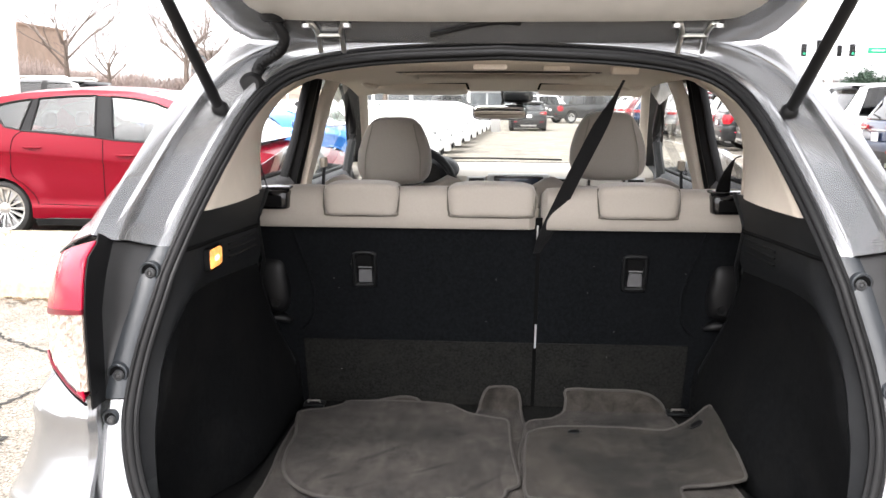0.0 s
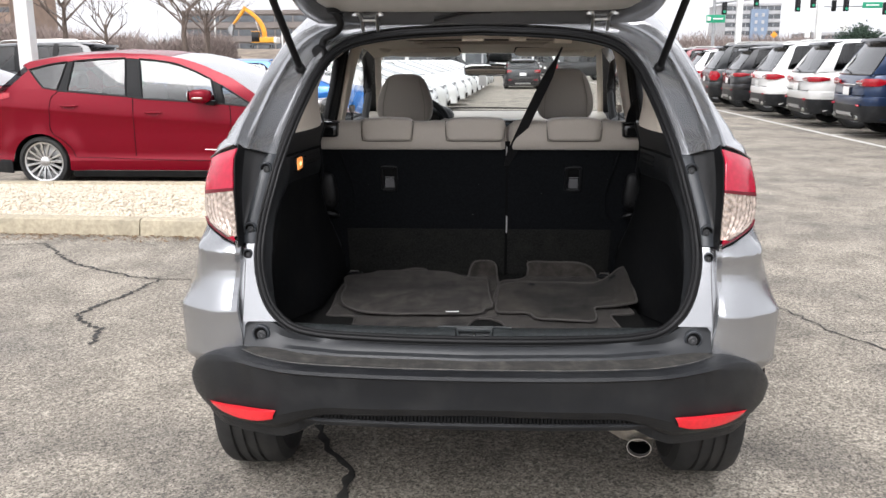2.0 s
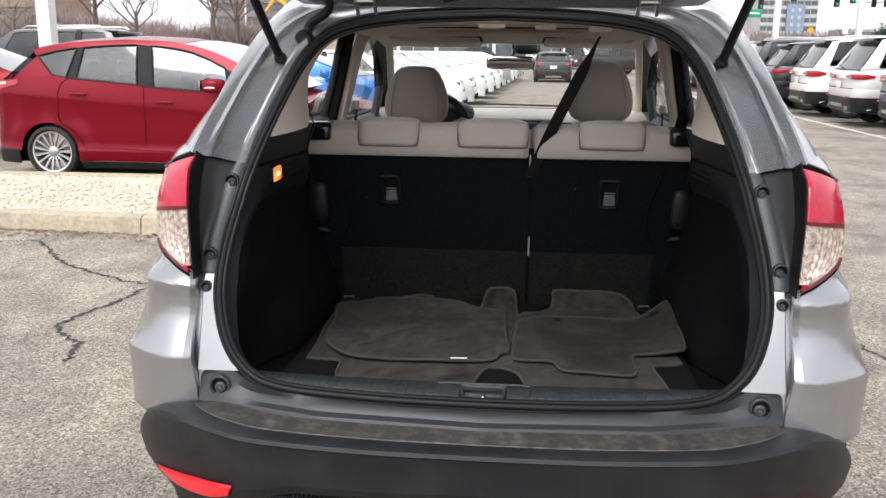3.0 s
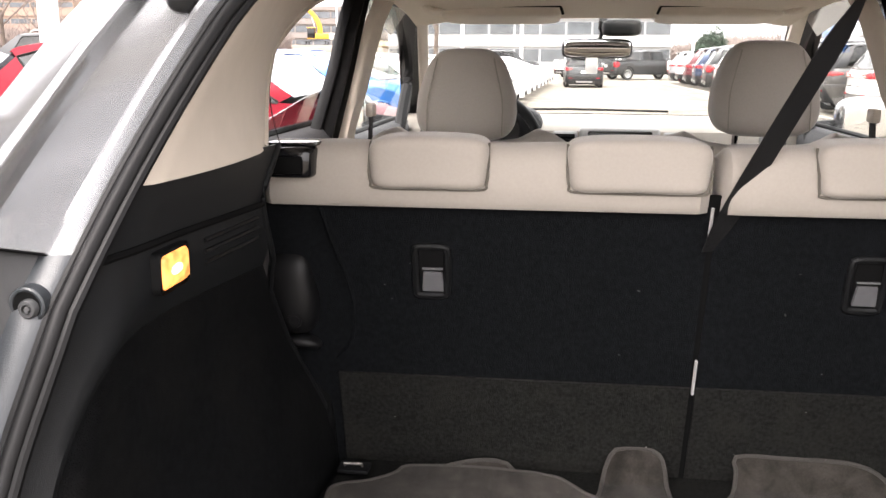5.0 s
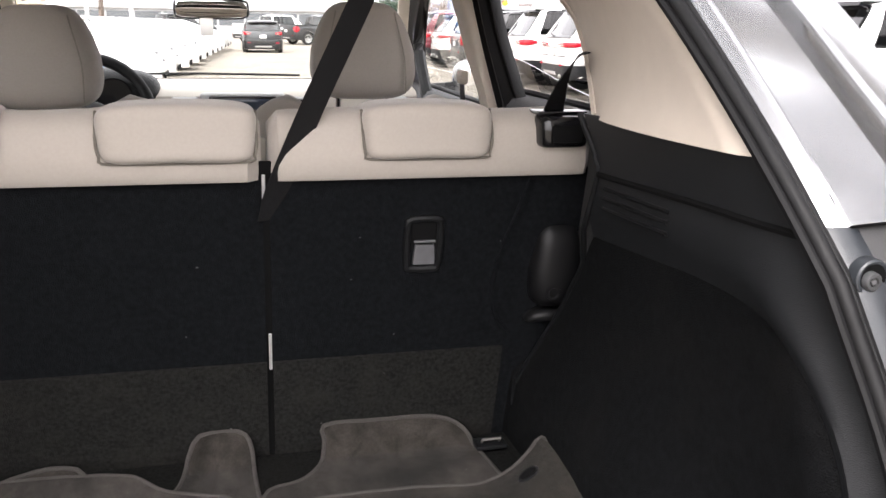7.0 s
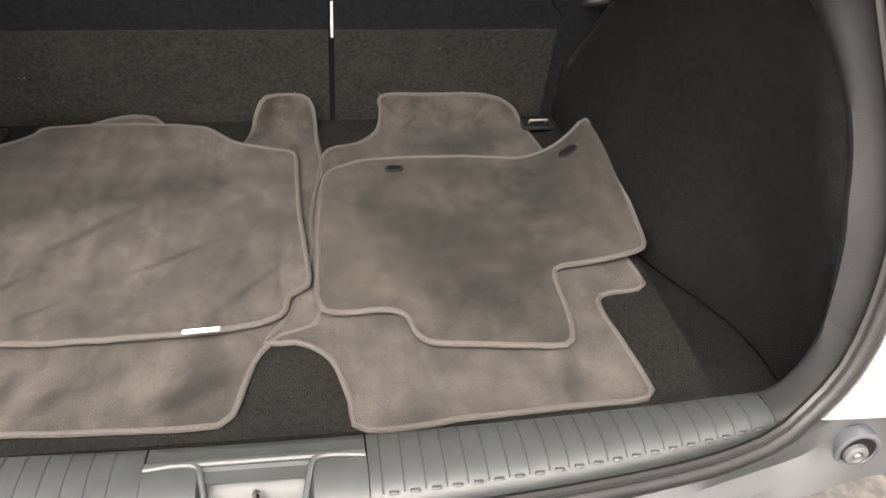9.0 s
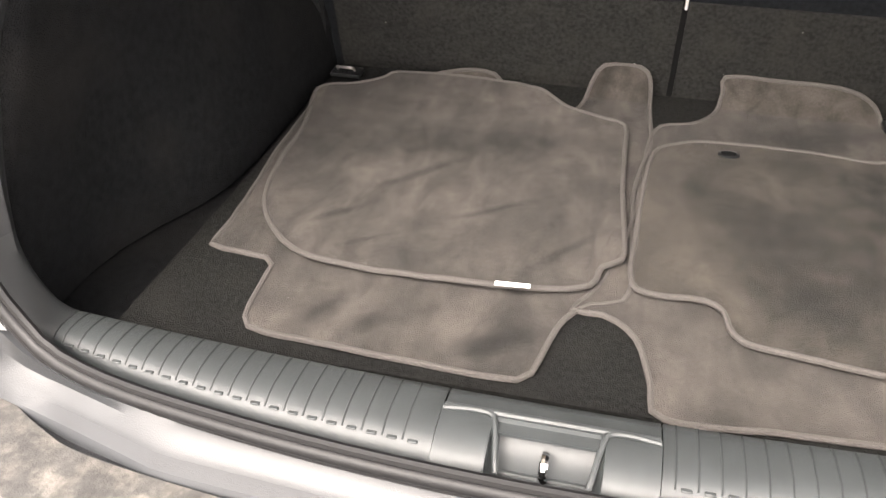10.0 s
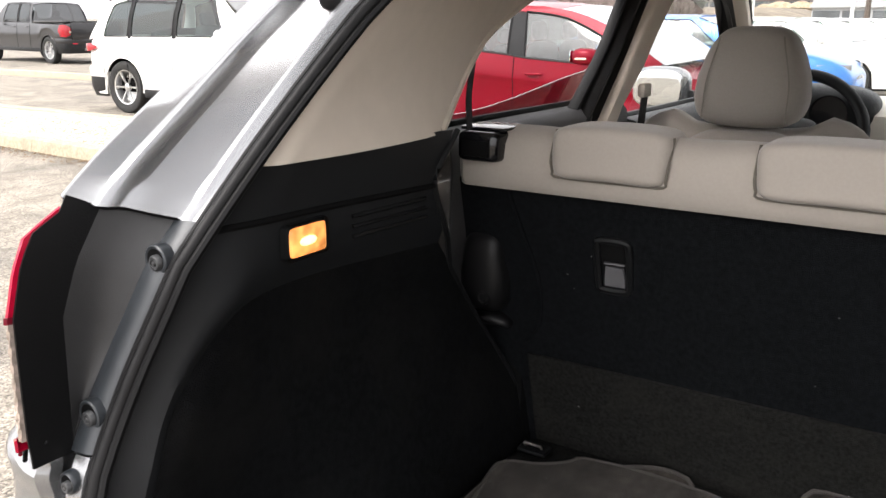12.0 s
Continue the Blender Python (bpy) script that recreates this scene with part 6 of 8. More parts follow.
# ---------------------------------------------------------------- doors, pillars and glass
GREYPAD = mat("dark_grey_door_pad", (0.06, 0.06, 0.063), 0.6, vary=0.08, noise_scale=30, bump=0.3, bump_scale=600)
for s, side in M2:
    for nm, y0, y1, zt in (("rear_door", 1.06, 1.86, 1.162), ("front_door", 1.96, 3.02, 1.105)):
        rows = [[(s * x, y, z) for x, z in ((0.70, 0.42), (0.665, 0.50), (0.655, 0.85), (0.648, zt - 0.06), (0.652, zt - 0.022), (0.668, zt - 0.004), (0.70, zt + 0.002), (0.735, zt - 0.012), (0.75, zt - 0.05))] for y in np.linspace(y0, y1, 12)]
        d = part(nm, thick(loft(rows), 0.004), GREYPAD, car, "dark grey padded door card")
        part("arm_rest", pillow((0.09, 0.42, 0.06), (s * 0.635, (y0 + y1) / 2, 0.85), 4), BEIGE, d)
        part("belt_seal", tube([(s * 0.716, y, zt + 0.004) for y in (y0, y1)], 0.008, 6), RUBBER, d)
    # rear side glass, wound part of the way down
    b = loft([[(s * lerp(0.722, 0.708, v), y, lerp(1.06, lerp(1.185, 1.245, step(1.15, 1.85, y)), v)) for v in (0, 0.5, 1)] for y in np.linspace(1.12, 1.80, 10)])
    g = part("rear_side_glass", thick(b, 0.004), PRIVACY, car, "tinted rear door glass wound part way down")
    g.visible_shadow = False
    b = loft([[(s * lerp(0.722, 0.640, v), lerp(y, lerp(2.10, 2.42, (y - 2.0) / 0.9), v), lerp(1.06, lerp(1.49, 1.455, (y - 2.0) / 0.9), v)) for v in (0, 0.5, 1)] for y in np.linspace(2.0, 2.9, 8)])
    g = part("front_side_glass", b, PANE, car, "clear front door glass")
    g.visible_shadow = False
    # dark door frame beside the middle pillar
    def post(rows, name, m, lab):
        return part(name, thick(loft([[(s * x, y, z) for x, y, z in r] for r in rows]), 0.006), m, car, lab)
    T = np.linspace(0, 1, 13)
    # ridged black frame: several rounded folds side by side
    FR, FF = fn_of([1.05, 1.165, 1.29, 1.40, 1.495], [1.49, 1.600, 1.735, 1.815, 1.912]), fn_of([1.05, 1.12, 1.24, 1.36, 1.48, 1.50], [1.62, 1.68, 1.79, 1.89, 1.995, 2.01])
    rows = []
    for dx, f in ((0.012, 0.03), (0.002, 0.02), (-0.008, 0.09), (-0.004, 0.18), (0.010, 0.23), (-0.006, 0.31), (-0.014, 0.42), (-0.008, 0.53), (0.012, 0.58), (-0.002, 0.66), (-0.004, 0.77), (0.006, 0.83)):
        rows.append([(lerp(0.685, 0.640, f) - 0.02 * t + dx, lerp(FR(lerp(1.05, 1.50, t)), FF(lerp(1.05, 1.50, t)), f), lerp(1.05, 1.50, t)) for t in T])
    post(rows, "door_frame", RUBBER, "black ridged door frame and seal")
    PF = fn_of([0.5, 1.13, 1.25, 1.36, 1.49], [1.55, 1.725, 1.885, 1.970, 2.13])
    rows = []
    for dx, f in ((0.018, -0.28), (0.006, -0.20), (-0.004, -0.06), (-0.010, 0.36), (-0.014, 0.62), (-0.006, 0.70), (0.002, 0.96), (0.045, 1.0)):
        rows.append([(float(np.interp(lerp(0.50, 1.49, t), [0.5, 1.13, 1.40, 1.49], [0.645, 0.634, 0.612, 0.590])) + dx, lerp(FF(max(1.05, lerp(0.50, 1.49, t))), PF(lerp(0.50, 1.49, t)), f), lerp(0.50, 1.49, t)) for t in T])
    post(rows, "middle_pillar", BEIGE, "beige middle pillar trim")
    bs = part("front_belt", thick(loft([[(s * lerp(0.615, 0.604, t), lerp(1.80, 1.825, t) + o, lerp(0.9, 1.18, t)) for t in (0, 0.5, 1)] for o in (0, 0.042)]), 0.002), WEB, car, "black front seat belt")
    part("belt_slider", box((0.02, 0.05, 0.034), (s * 0.604, 1.846, 1.190), 0.008), BEIGE, bs)
    # black seal round the front door opening, roof rail strip
    pts = spline([(s * 0.630, 2.24, 1.502), (s * 0.648, 2.40, 1.480), (s * 0.660, 2.54, 1.443), (s * 0.665, 2.645, 1.385), (s * 0.665, 2.72, 1.30), (s * 0.665, 2.715, 1.225), (s * 0.668, 2.61, 1.11), (s * 0.670, 2.56, 1.04)], 30)
    part("front_door_seal", tube(pts, 0.020, 8), RUBBER, car, "black front door seal")
    part("door_corner", thick(loft([[(s * 0.715, 2.80, 1.05), (s * 0.71, 2.82, 1.14), (s * 0.70, 2.88, 1.20)], [(s * 0.715, 3.0, 1.05), (s * 0.71, 2.98, 1.10), (s * 0.70, 2.94, 1.20)]]), 0.01), PLASTIC, car)
    pts = spline([(s * 0.606, 1.45, 1.468), (s * 0.612, 1.65, 1.494), (s * 0.616, 1.95, 1.510)], 26)
    part("rear_door_seal", tube(pts, 0.016, 8), RUBBER, car, "black rear door seal")
    part("roof_rail_trim", tube(spline([(s * 0.588, 1.45, 1.476), (s * 0.598, 1.8, 1.496), (s * 0.600, 2.2, 1.497), (s * 0.598, 2.48, 1.466)], 16), 0.014, 8), HEADLINER, car)
    # windscreen pillar
    b = loft([[(s * lerp(0.580, 0.668, t) + s * ox, lerp(2.42, 3.04, t) + oy, lerp(1.455, 1.04, t) + 0.035 * math.sin(math.pi * t)) for t in T] for ox, oy in ((-0.02, 0.05), (-0.026, 0.0), (-0.012, -0.035), (-0.004, -0.04))])
    part("windscreen_pillar", thick(b, 0.006), BEIGE, car, "beige windscreen pillar trim")
    b = loft([[(s * lerp(0.60, 0.715, t) + s * ox, lerp(2.44, 3.16, t) + oy, lerp(1.505, 1.02, t) + 0.03 * math.sin(math.pi * t)) for t in T] for ox, oy in ((-0.04, 0.06), (0.0, 0.03), (0.03, -0.03), (0.035, -0.08))])
    part("outer_pillar", thick(b, 0.004), RUBBER, car)
    b = loft([[(s * lerp(0.735, 0.655, t) + s * o, lerp(1.80, 2.02, t) + y, lerp(1.06, 1.52, t)) for t in T] for o, y in ((0.0, -0.06), (0.012, 0.0), (0.0, 0.10))])
    part("outer_pillar", thick(b, 0.004), GLOSSBLACK, car)
    part("roof_side", tube(spline([(s * 0.640, 1.15, 1.475), (s * 0.645, 1.5, 1.515), (s * 0.642, 2.0, 1.525), (s * 0.61, 2.45, 1.497)], 18), 0.028, 8), SILVER, car)
    # door mirror
    mm = part("door_mirror", pillow((0.21, 0.10, 0.15), (s * 0.93, 2.88, 1.12), 3.2), SILVER, car, "silver door mirror")
    part("mirror_glass", pillow((0.18, 0.012, 0.12), (s * 0.925, 2.828, 1.12), 4, 24, 10), MIRROR, mm)
    part("mirror_arm", tube([(s * 0.74, 2.92, 1.08), (s * 0.84, 2.90, 1.09)], 0.025, 8), PLASTIC, mm)
    # grab handle and visor
    part("grab_handle", tube(spline([(s * 0.535, 2.20, 1.486), (s * 0.520, 2.205, 1.462), (s * 0.508, 2.24, 1.452), (s * 0.490, 2.29, 1.456), (s * 0.475, 2.30, 1.482)], 14), 0.011, 8), BEIGE, car, "beige grab handle")
    xa, xb = ((-0.475, -0.115) if s < 0 else (0.160, 0.520))
    vis = part("sun_visor", pillow((xb - xa, 0.17, 0.046), ((xa + xb) / 2, 2.385, 1.452), 6, 30, 10, fn=lambda q: Vector((q.x, q.y, q.z - 0.12 * q.y))), BEIGE, car, "beige sun visor folded up")
    part("visor_shadow", tube(spline([(xa - 0.004, 2.296, 1.444), (xa + 0.004, 2.292, 1.462), (xa + 0.03, 2.291, 1.468), (xb - 0.03, 2.291, 1.468), (xb - 0.004, 2.292, 1.462), (xb + 0.004, 2.296, 1.444)], 24), 0.0045, 6), SHADOWGAP, vis)
    part("visor_label", box((0.20, 0.05, 0.002), ((xa + xb) / 2 + 0.02, 2.345, 1.442), 0.0005), WHITE, vis)

# the far end of the cabin stands a little to one side of the tail's axis
for ob in car.children_recursive:
    if ob.name.split(".")[0] in ("rear_door", "front_door", "arm_rest", "belt_seal", "rear_side_glass", "front_side_glass", "door_frame", "middle_pillar", "front_belt", "belt_slider", "front_door_seal", "door_corner",
                                 "rear_door_seal", "roof_rail_trim", "windscreen_pillar", "outer_pillar", "roof_side", "door_mirror", "mirror_glass", "mirror_arm", "grab_handle"):
        for v in ob.data.vertices:
            v.co.x += 0.017 * max(0.0, v.co.y - 1.1)

# windscreen
b = loft([[(lerp(-1, 1, u) * lerp(0.555, 0.70, v), lerp(2.47, 3.20, v) - 0.05 * (2 * u - 1) ** 2, lerp(1.475, 1.085, v) + 0.03 * math.sin(math.pi * v)) for u in np.linspace(0, 1, 12)] for v in np.linspace(0, 1, 10)])
ws = part("windscreen", b, PANE, car, "clear windscreen")
ws.visible_shadow = False
part("header_trim", thick(loft([[(x, 2.44 - 0.05 * (x / 0.55) ** 2, 1.470), (x, 2.47 - 0.05 * (x / 0.55) ** 2, 1.448), (x, 2.50 - 0.05 * (x / 0.55) ** 2, 1.455)] for x in np.linspace(-0.56, 0.56, 10)]), 0.004), HEADLINER, car)
mir = part("interior_mirror", pillow((0.235, 0.035, 0.066), (0.012, 2.70, 1.352), 5, 36, 12, fn=lambda q: Vector((q.x, q.y + 0.25 * q.z, q.z))), PLASTIC, car, "black interior mirror")
part("mirror_glass", pillow((0.222, 0.006, 0.056), (0.012, 2.681, 1.352), 6, 36, 8, fn=lambda q: Vector((q.x, q.y + 0.25 * q.z, q.z))), MIRROR, mir)
part("mirror_stem", tube([(0.02, 2.715, 1.37), (0.03, 2.75, 1.42), (0.03, 2.72, 1.45)], 0.014, 8), PLASTIC, mir)
part("camera_box", pillow((0.13, 0.10, 0.055), (0.090, 2.70, 1.420), 4), PLASTIC, mir, "black camera housing")
part("mirror_tag", box((0.04, 0.003, 0.055), (-0.005, 2.672, 1.296), 0.004), WHITE, mir, "white hang tag")

# dashboard
PALE = mat("pale_dash_plastic", (0.40, 0.37, 0.325), 0.45, vary=0.04, noise_scale=20, bump=0.15, bump_scale=700)
rows = []
for x in np.linspace(-0.68, 0.68, 18):
    rows.append([(x, y - 0.06 * (x / 0.68) ** 2 * (y > 2.9), z) for y, z in ((2.72, 0.55), (2.66, 0.80), (2.66, 1.02), (2.675, 1.078), (2.70, 1.092), (2.76, 1.103), (2.95, 1.116), (3.15, 1.106))])
dash = part("dashboard", thick(loft(rows), 0.01), PALE, car, "pale beige dashboard")
part("defrost_strip", tube([(-0.55, 3.07, 1.108), (0.0, 3.12, 1.108), (0.55, 3.07, 1.108)], 0.003, 6), SHADOWGAP, dash)
bz = part("radio_bezel", box((0.27, 0.03, 0.090), (0.098, 2.668, 1.046), 0.014, 3), GREYMETAL, dash, "silver-grey radio surround")
part("radio", box((0.215, 0.03, 0.066), (0.098, 2.656, 1.048), 0.008), GLOSSBLACK, bz, "black radio")
part("radio_screen", box((0.165, 0.006, 0.040), (0.098, 2.640, 1.052), 0.002), mat("screen", (0.02, 0.03, 0.05), 0.1), bz)
b = bmesh.new()
for k in range(9):
    box((0.012, 0.004, 0.004), (0.020 + k * 0.0195, 2.640, 1.026), 0.001, 1, b)
part("radio_button", b, GREYMETAL, bz)
for x in (-0.085, 0.285, 0.60):
    v = part("air_vent", box((0.085, 0.02, 0.055), (x, 2.668, 1.050), 0.012, 3), GREYMETAL, dash, "silver-rimmed air vent")
    part("vent_core", box((0.066, 0.012, 0.038), (x, 2.658, 1.050), 0.004), SHADOWGAP, v)
    for k in range(3):
        part("vent_slat", box((0.064, 0.006, 0.003), (x, 2.650, 1.038 + 0.012 * k), 0.001, 1), PLASTIC, v)
part("instrument_hood", pillow((0.40, 0.24, 0.16), (-0.36, 2.74, 1.085), 3), PLASTIC, dash, "black instrument hood")
for x in (-0.43, -0.29):
    part("gauge", lathe([(0.0, 0.0), (0.05, 0.0), (0.055, -0.012)], 24, "y", (x, 2.615, 1.085)), GLOSSBLACK, dash)
sw = part("steering_wheel", tube([(-0.36 + 0.19 * math.cos(a), 2.47 + 0.08 * math.sin(a), 1.03 + 0.172 * math.sin(a)) for a in np.linspace(0, math.tau, 40, endpoint=False)], 0.017, 10, True), PLASTIC, car, "black three-spoke steering wheel")
part("wheel_hub", pillow((0.15, 0.05, 0.13), (-0.36, 2.49, 1.015), 2.8), GREYPAD, sw)
for a in (0.15, math.pi - 0.15, -math.pi / 2):
    part("wheel_spoke", tube([(-0.36 + 0.05 * math.cos(a), 2.49, 1.015 + 0.05 * math.sin(a)), (-0.36 + 0.185 * math.cos(a), 2.47 + 0.08 * math.sin(a), 1.03 + 0.168 * math.sin(a))], 0.014, 8), GREYMETAL, sw)

# front seats
for cx, top in ((-0.355, 1.340), (0.380, 1.362)):
    def wedge(q):
        t = (q.z + 0.116) / 0.232
        return Vector((q.x * (1.06 - 0.30 * step(0.35, 1.05, t)), q.y * (1 - 0.2 * t) + 0.02 * t, q.z))
    seat = part("front_seat", pillow((0.50, 0.17, 0.62), (cx, 1.94, 0.795), 4.5, 36, 22, fn=lambda q: Vector((q.x * (1 - 0.42 * step(0.12, 0.34, q.z)), q.y - 0.10 * q.z, q.z))), FABRIC, car, "light beige front seat")
    hr = part("headrest", pillow((0.244, 0.145, 0.232), (cx, 1.915, top - 0.113), 4.0, 40, 22, fn=wedge), FABRIC, seat, "tall beige fabric headrest")
    for dx in (-0.091, 0.091):
        part("headrest_seam", tube([(cx + dx * (1.04 - 0.30 * step(0.35, 1.05, t)), 1.915 - 0.071 * (1 - 0.16 * t) + 0.02 * t, top - 0.229 + 0.232 * t) for t in np.linspace(0.08, 0.90, 10)], 0.0018, 5), SEAM, hr)
    for dx in (-0.06, 0.06):
        part("headrest_post", tube([(cx + dx, 1.93, top - 0.29), (cx + dx, 1.925, top - 0.20)], 0.007, 8), CHROME, hr)
    part("shoulder_bolster", pillow((0.55, 0.12, 0.14), (cx, 1.93, 1.072), 2.4, 32, 14, fn=lambda q: Vector((q.x, q.y, q.z + (0.03 * (1 - (abs(q.x) / 0.28) ** 2) - 0.060 * step(0.20, 0.10, abs(q.x))) * (q.z > -0.02)))), FABRIC, seat)
    part("seat_cushion", pillow((0.52, 0.54, 0.16), (cx, 2.20, 0.50), 4), FABRIC, seat)
part("console", box((0.22, 1.0, 0.24), (0, 2.25, 0.58), 0.04), GREYPAD, car, "dark centre console")
part("cabin_floor", box((1.36, 1.75, 0.03), (0, 2.03, 0.40), 0.01), BOARD, car)

# bonnet and nose
rows = []
for y, hw, z in ((3.14, 0.78, 1.07), (3.4, 0.79, 1.045), (3.7, 0.78, 0.985), (3.95, 0.73, 0.90), (4.12, 0.64, 0.80), (4.20, 0.58, 0.72)):
    rows.append([(hw * u, y - 0.05 * u * u, z - 0.05 * abs(u) ** 3) for u in np.linspace(-1, 1, 15)])
part("bonnet", thick(loft(rows), 0.004), SILVER, car, "silver bonnet")
fb = part("front_bumper", thick(loft([[(x, 4.29 - 0.28 * (abs(x) / 0.87) ** 3 - d, z) for x in np.linspace(-0.87, 0.87, 21)] for d, z in ((0.09, 0.76), (0.03, 0.66), (0.0, 0.52), (0.02, 0.38), (0.10, 0.24))]), 0.004), SILVER, car, "silver front bumper")
part("grille", box((0.9, 0.03, 0.12), (0, 4.262, 0.66), 0.02), GLOSSBLACK, fb)
for s, side in M2:
    part("headlamp", pillow((0.36, 0.22, 0.12), (s * 0.66, 4.05, 0.77), 3), HEADLENS, fb)
BON = ((3.0, 0.74, 1.075), (3.14, 0.78, 1.07), (3.4, 0.79, 1.045), (3.7, 0.78, 0.985), (3.95, 0.73, 0.90), (4.12, 0.64, 0.80))
for s, side in M2:
    rows = []
    for y in np.linspace(2.92, 4.10, 14):
        hw, z = (float(np.interp(y + 0.05, [q[0] for q in BON], [q[k] for q in BON])) for k in (1, 2))
        top = float(np.interp(y, [0.36, 1.0, 2.8, 3.3, 4.1], [1.07, 1.09, 1.05, 1.03, 0.86]))
        w = SW(y) * float(np.interp(top, [0.3, 0.5, 0.66, 0.72, 0.9, 1.1], [0.975, 0.985, 1.0, 0.985, 0.975, 0.92]))
        rows.append([(s * lerp(hw - 0.004, w, t), y, lerp(z - 0.056, top, t) + 0.008 * math.sin(math.pi * t)) for t in np.linspace(0, 1, 5)])
    part("fender_top", thick(loft(rows), 0.004), SILVER, car)
part("wiper_cowl", box((1.4, 0.10, 0.02), (0, 3.20, 1.072), 0.006), PLASTIC, car)
part("windscreen_wiper", tube([(-0.35, 3.15, 1.122), (-0.05, 3.165, 1.124), (0.32, 3.15, 1.120)], 0.0045, 6), RUBBER, car, "black wiper blade")


# ================================================================ loose floor mats in the cargo bay
from mathutils import geometry


def floor_mat(name, outline, level, material, label, curl=None, holes=(), seed=0, n=130):
    out = spline(outline, n, True)
    lo, hi = out.min(0), out.max(0)
    pts = [Vector(p) for p in out]
    rnd = random.Random(seed)
    inner = [Vector((x + rnd.uniform(-0.004, 0.004), y + rnd.uniform(-0.004, 0.004))) for x in np.arange(lo[0], hi[0], 0.013) for y in np.arange(lo[1], hi[1], 0.013)]
    keep = []
    for q in inner:
        ins = False
        for i in range(n):
            a, c = pts[i], pts[i - 1]
            if (a.y > q.y) != (c.y > q.y) and q.x < (c.x - a.x) * (q.y - a.y) / (c.y - a.y) + a.x:
                ins = not ins
        if ins and min((q - p).length for p in pts) > 0.008:
            keep.append(q)
    v, e, f, *_ = geometry.delaunay_2d_cdt(pts + keep, [(i, (i + 1) % n) for i in range(n)], [], 1, 1e-5)
    def height(x, y):
        z = FLOOR(y) + level + 0.0035 * noise.noise((x * 7 + seed, y * 7, seed)) + 0.0012 * noise.noise((x * 30, y * 30, seed)) - 0.0022 * max(0.0, noise.noise(((x + y) * 9, (y - x) * 38, seed)) - 0.12)
        return z + (curl(x, y) if curl else 0)
    def lay(x, y, dz=0.0):
        over = max(0.0, y - 1.075)
        return (x, y - 0.72 * over, height(x, y) + 0.45 * over + dz)
    b = bmesh.new()
    bv = [b.verts.new(lay(p.x, p.y)) for p in v]
    for t in f:
        try:
            b.faces.new([bv[i] for i in t])
        except ValueError:
            pass
    bmesh.ops.recalc_face_normals(b, faces=b.faces)
    if b.faces[:][0].normal.z < 0:
        bmesh.ops.reverse_faces(b, faces=b.faces)
    bmesh.ops.solidify(b, geom=b.faces[:], thickness=0.006)
    ob = tagged(link(name, b, material, angle=60), label, "floor mat", "floor mats")
    part("binding", tube([lay(x, y, -0.001) for x, y in out], 0.0038, 7, True), BINDING, ob, "grey stitched edge binding")
    for hx_, hy_ in holes:
        b = tube([(hx_ + 0.014 * math.cos(a), hy_ + 0.010 * math.sin(a), height(hx_ + 0.014 * math.cos(a), hy_ + 0.010 * math.sin(a)) + 0.001) for a in np.linspace(0, math.tau, 14, endpoint=False)], 0.0022, 6, True)
        ey = part("eyelet", b, PLASTIC, ob, "black mat eyelet")
        part("eyelet_hole", loft([[(hx_ + k * 0.012 * math.cos(a), hy_ + k * 0.008 * math.sin(a), height(hx_ + k * 0.012 * math.cos(a), hy_ + k * 0.008 * math.sin(a)) + 0.0025) for a in np.linspace(0, math.tau, 13)] for k in (0.02, 1.0)]), SHADOWGAP, ey)
    return ob, height


A = [(-0.475, 0.506), (-0.43, 0.498), (-0.385, 0.490), (-0.378, 0.45), (-0.372, 0.385), (-0.355, 0.357), (-0.28, 0.350), (-0.15, 0.345), (-0.055, 0.342), (-0.032, 0.356), (-0.022, 0.40), (-0.008, 0.455), (0.02, 0.492), (0.056, 0.505),
     (0.066, 0.545), (0.062, 0.65), (0.058, 0.75), (0.066, 0.84), (0.078, 0.91), (0.072, 1.04), (0.066, 1.15), (0.045, 1.190), (-0.010, 1.188), (-0.030, 1.14), (-0.046, 1.03), (-0.075, 0.985), (-0.13, 1.0), (-0.185, 1.06), (-0.195, 1.11), (-0.225, 1.13), (-0.285, 1.115), (-0.34, 1.07), (-0.42, 1.01),
     (-0.485, 0.955), (-0.49, 0.80), (-0.478, 0.65), (-0.473, 0.55)]
floor_mat("floor_mat", A, 0.001, MATPILE, "grey-brown front floor mat with a tongue, lying on the cargo floor", None, seed=3)
B = [(-0.490, 0.945), (-0.478, 0.975), (-0.43, 0.995), (-0.392, 1.03), (-0.375, 1.06), (-0.30, 1.068), (-0.20, 1.062), (-0.12, 1.045), (-0.065, 0.99), (0.0, 0.962), (0.034, 0.945), (0.038, 0.87), (0.042, 0.75), (0.053, 0.60), (0.045, 0.572),
     (0.026, 0.555), (0.022, 0.525), (0.0, 0.508), (-0.08, 0.490), (-0.20, 0.486), (-0.33, 0.494), (-0.395, 0.535), (-0.442, 0.61), (-0.463, 0.72), (-0.468, 0.83)]
floor_mat("floor_mat", B, 0.012, MATPILE, "grey-brown rear floor mat lying on another mat", lambda x, y: 0.008 * step(0.85, 1.05, y), seed=8)
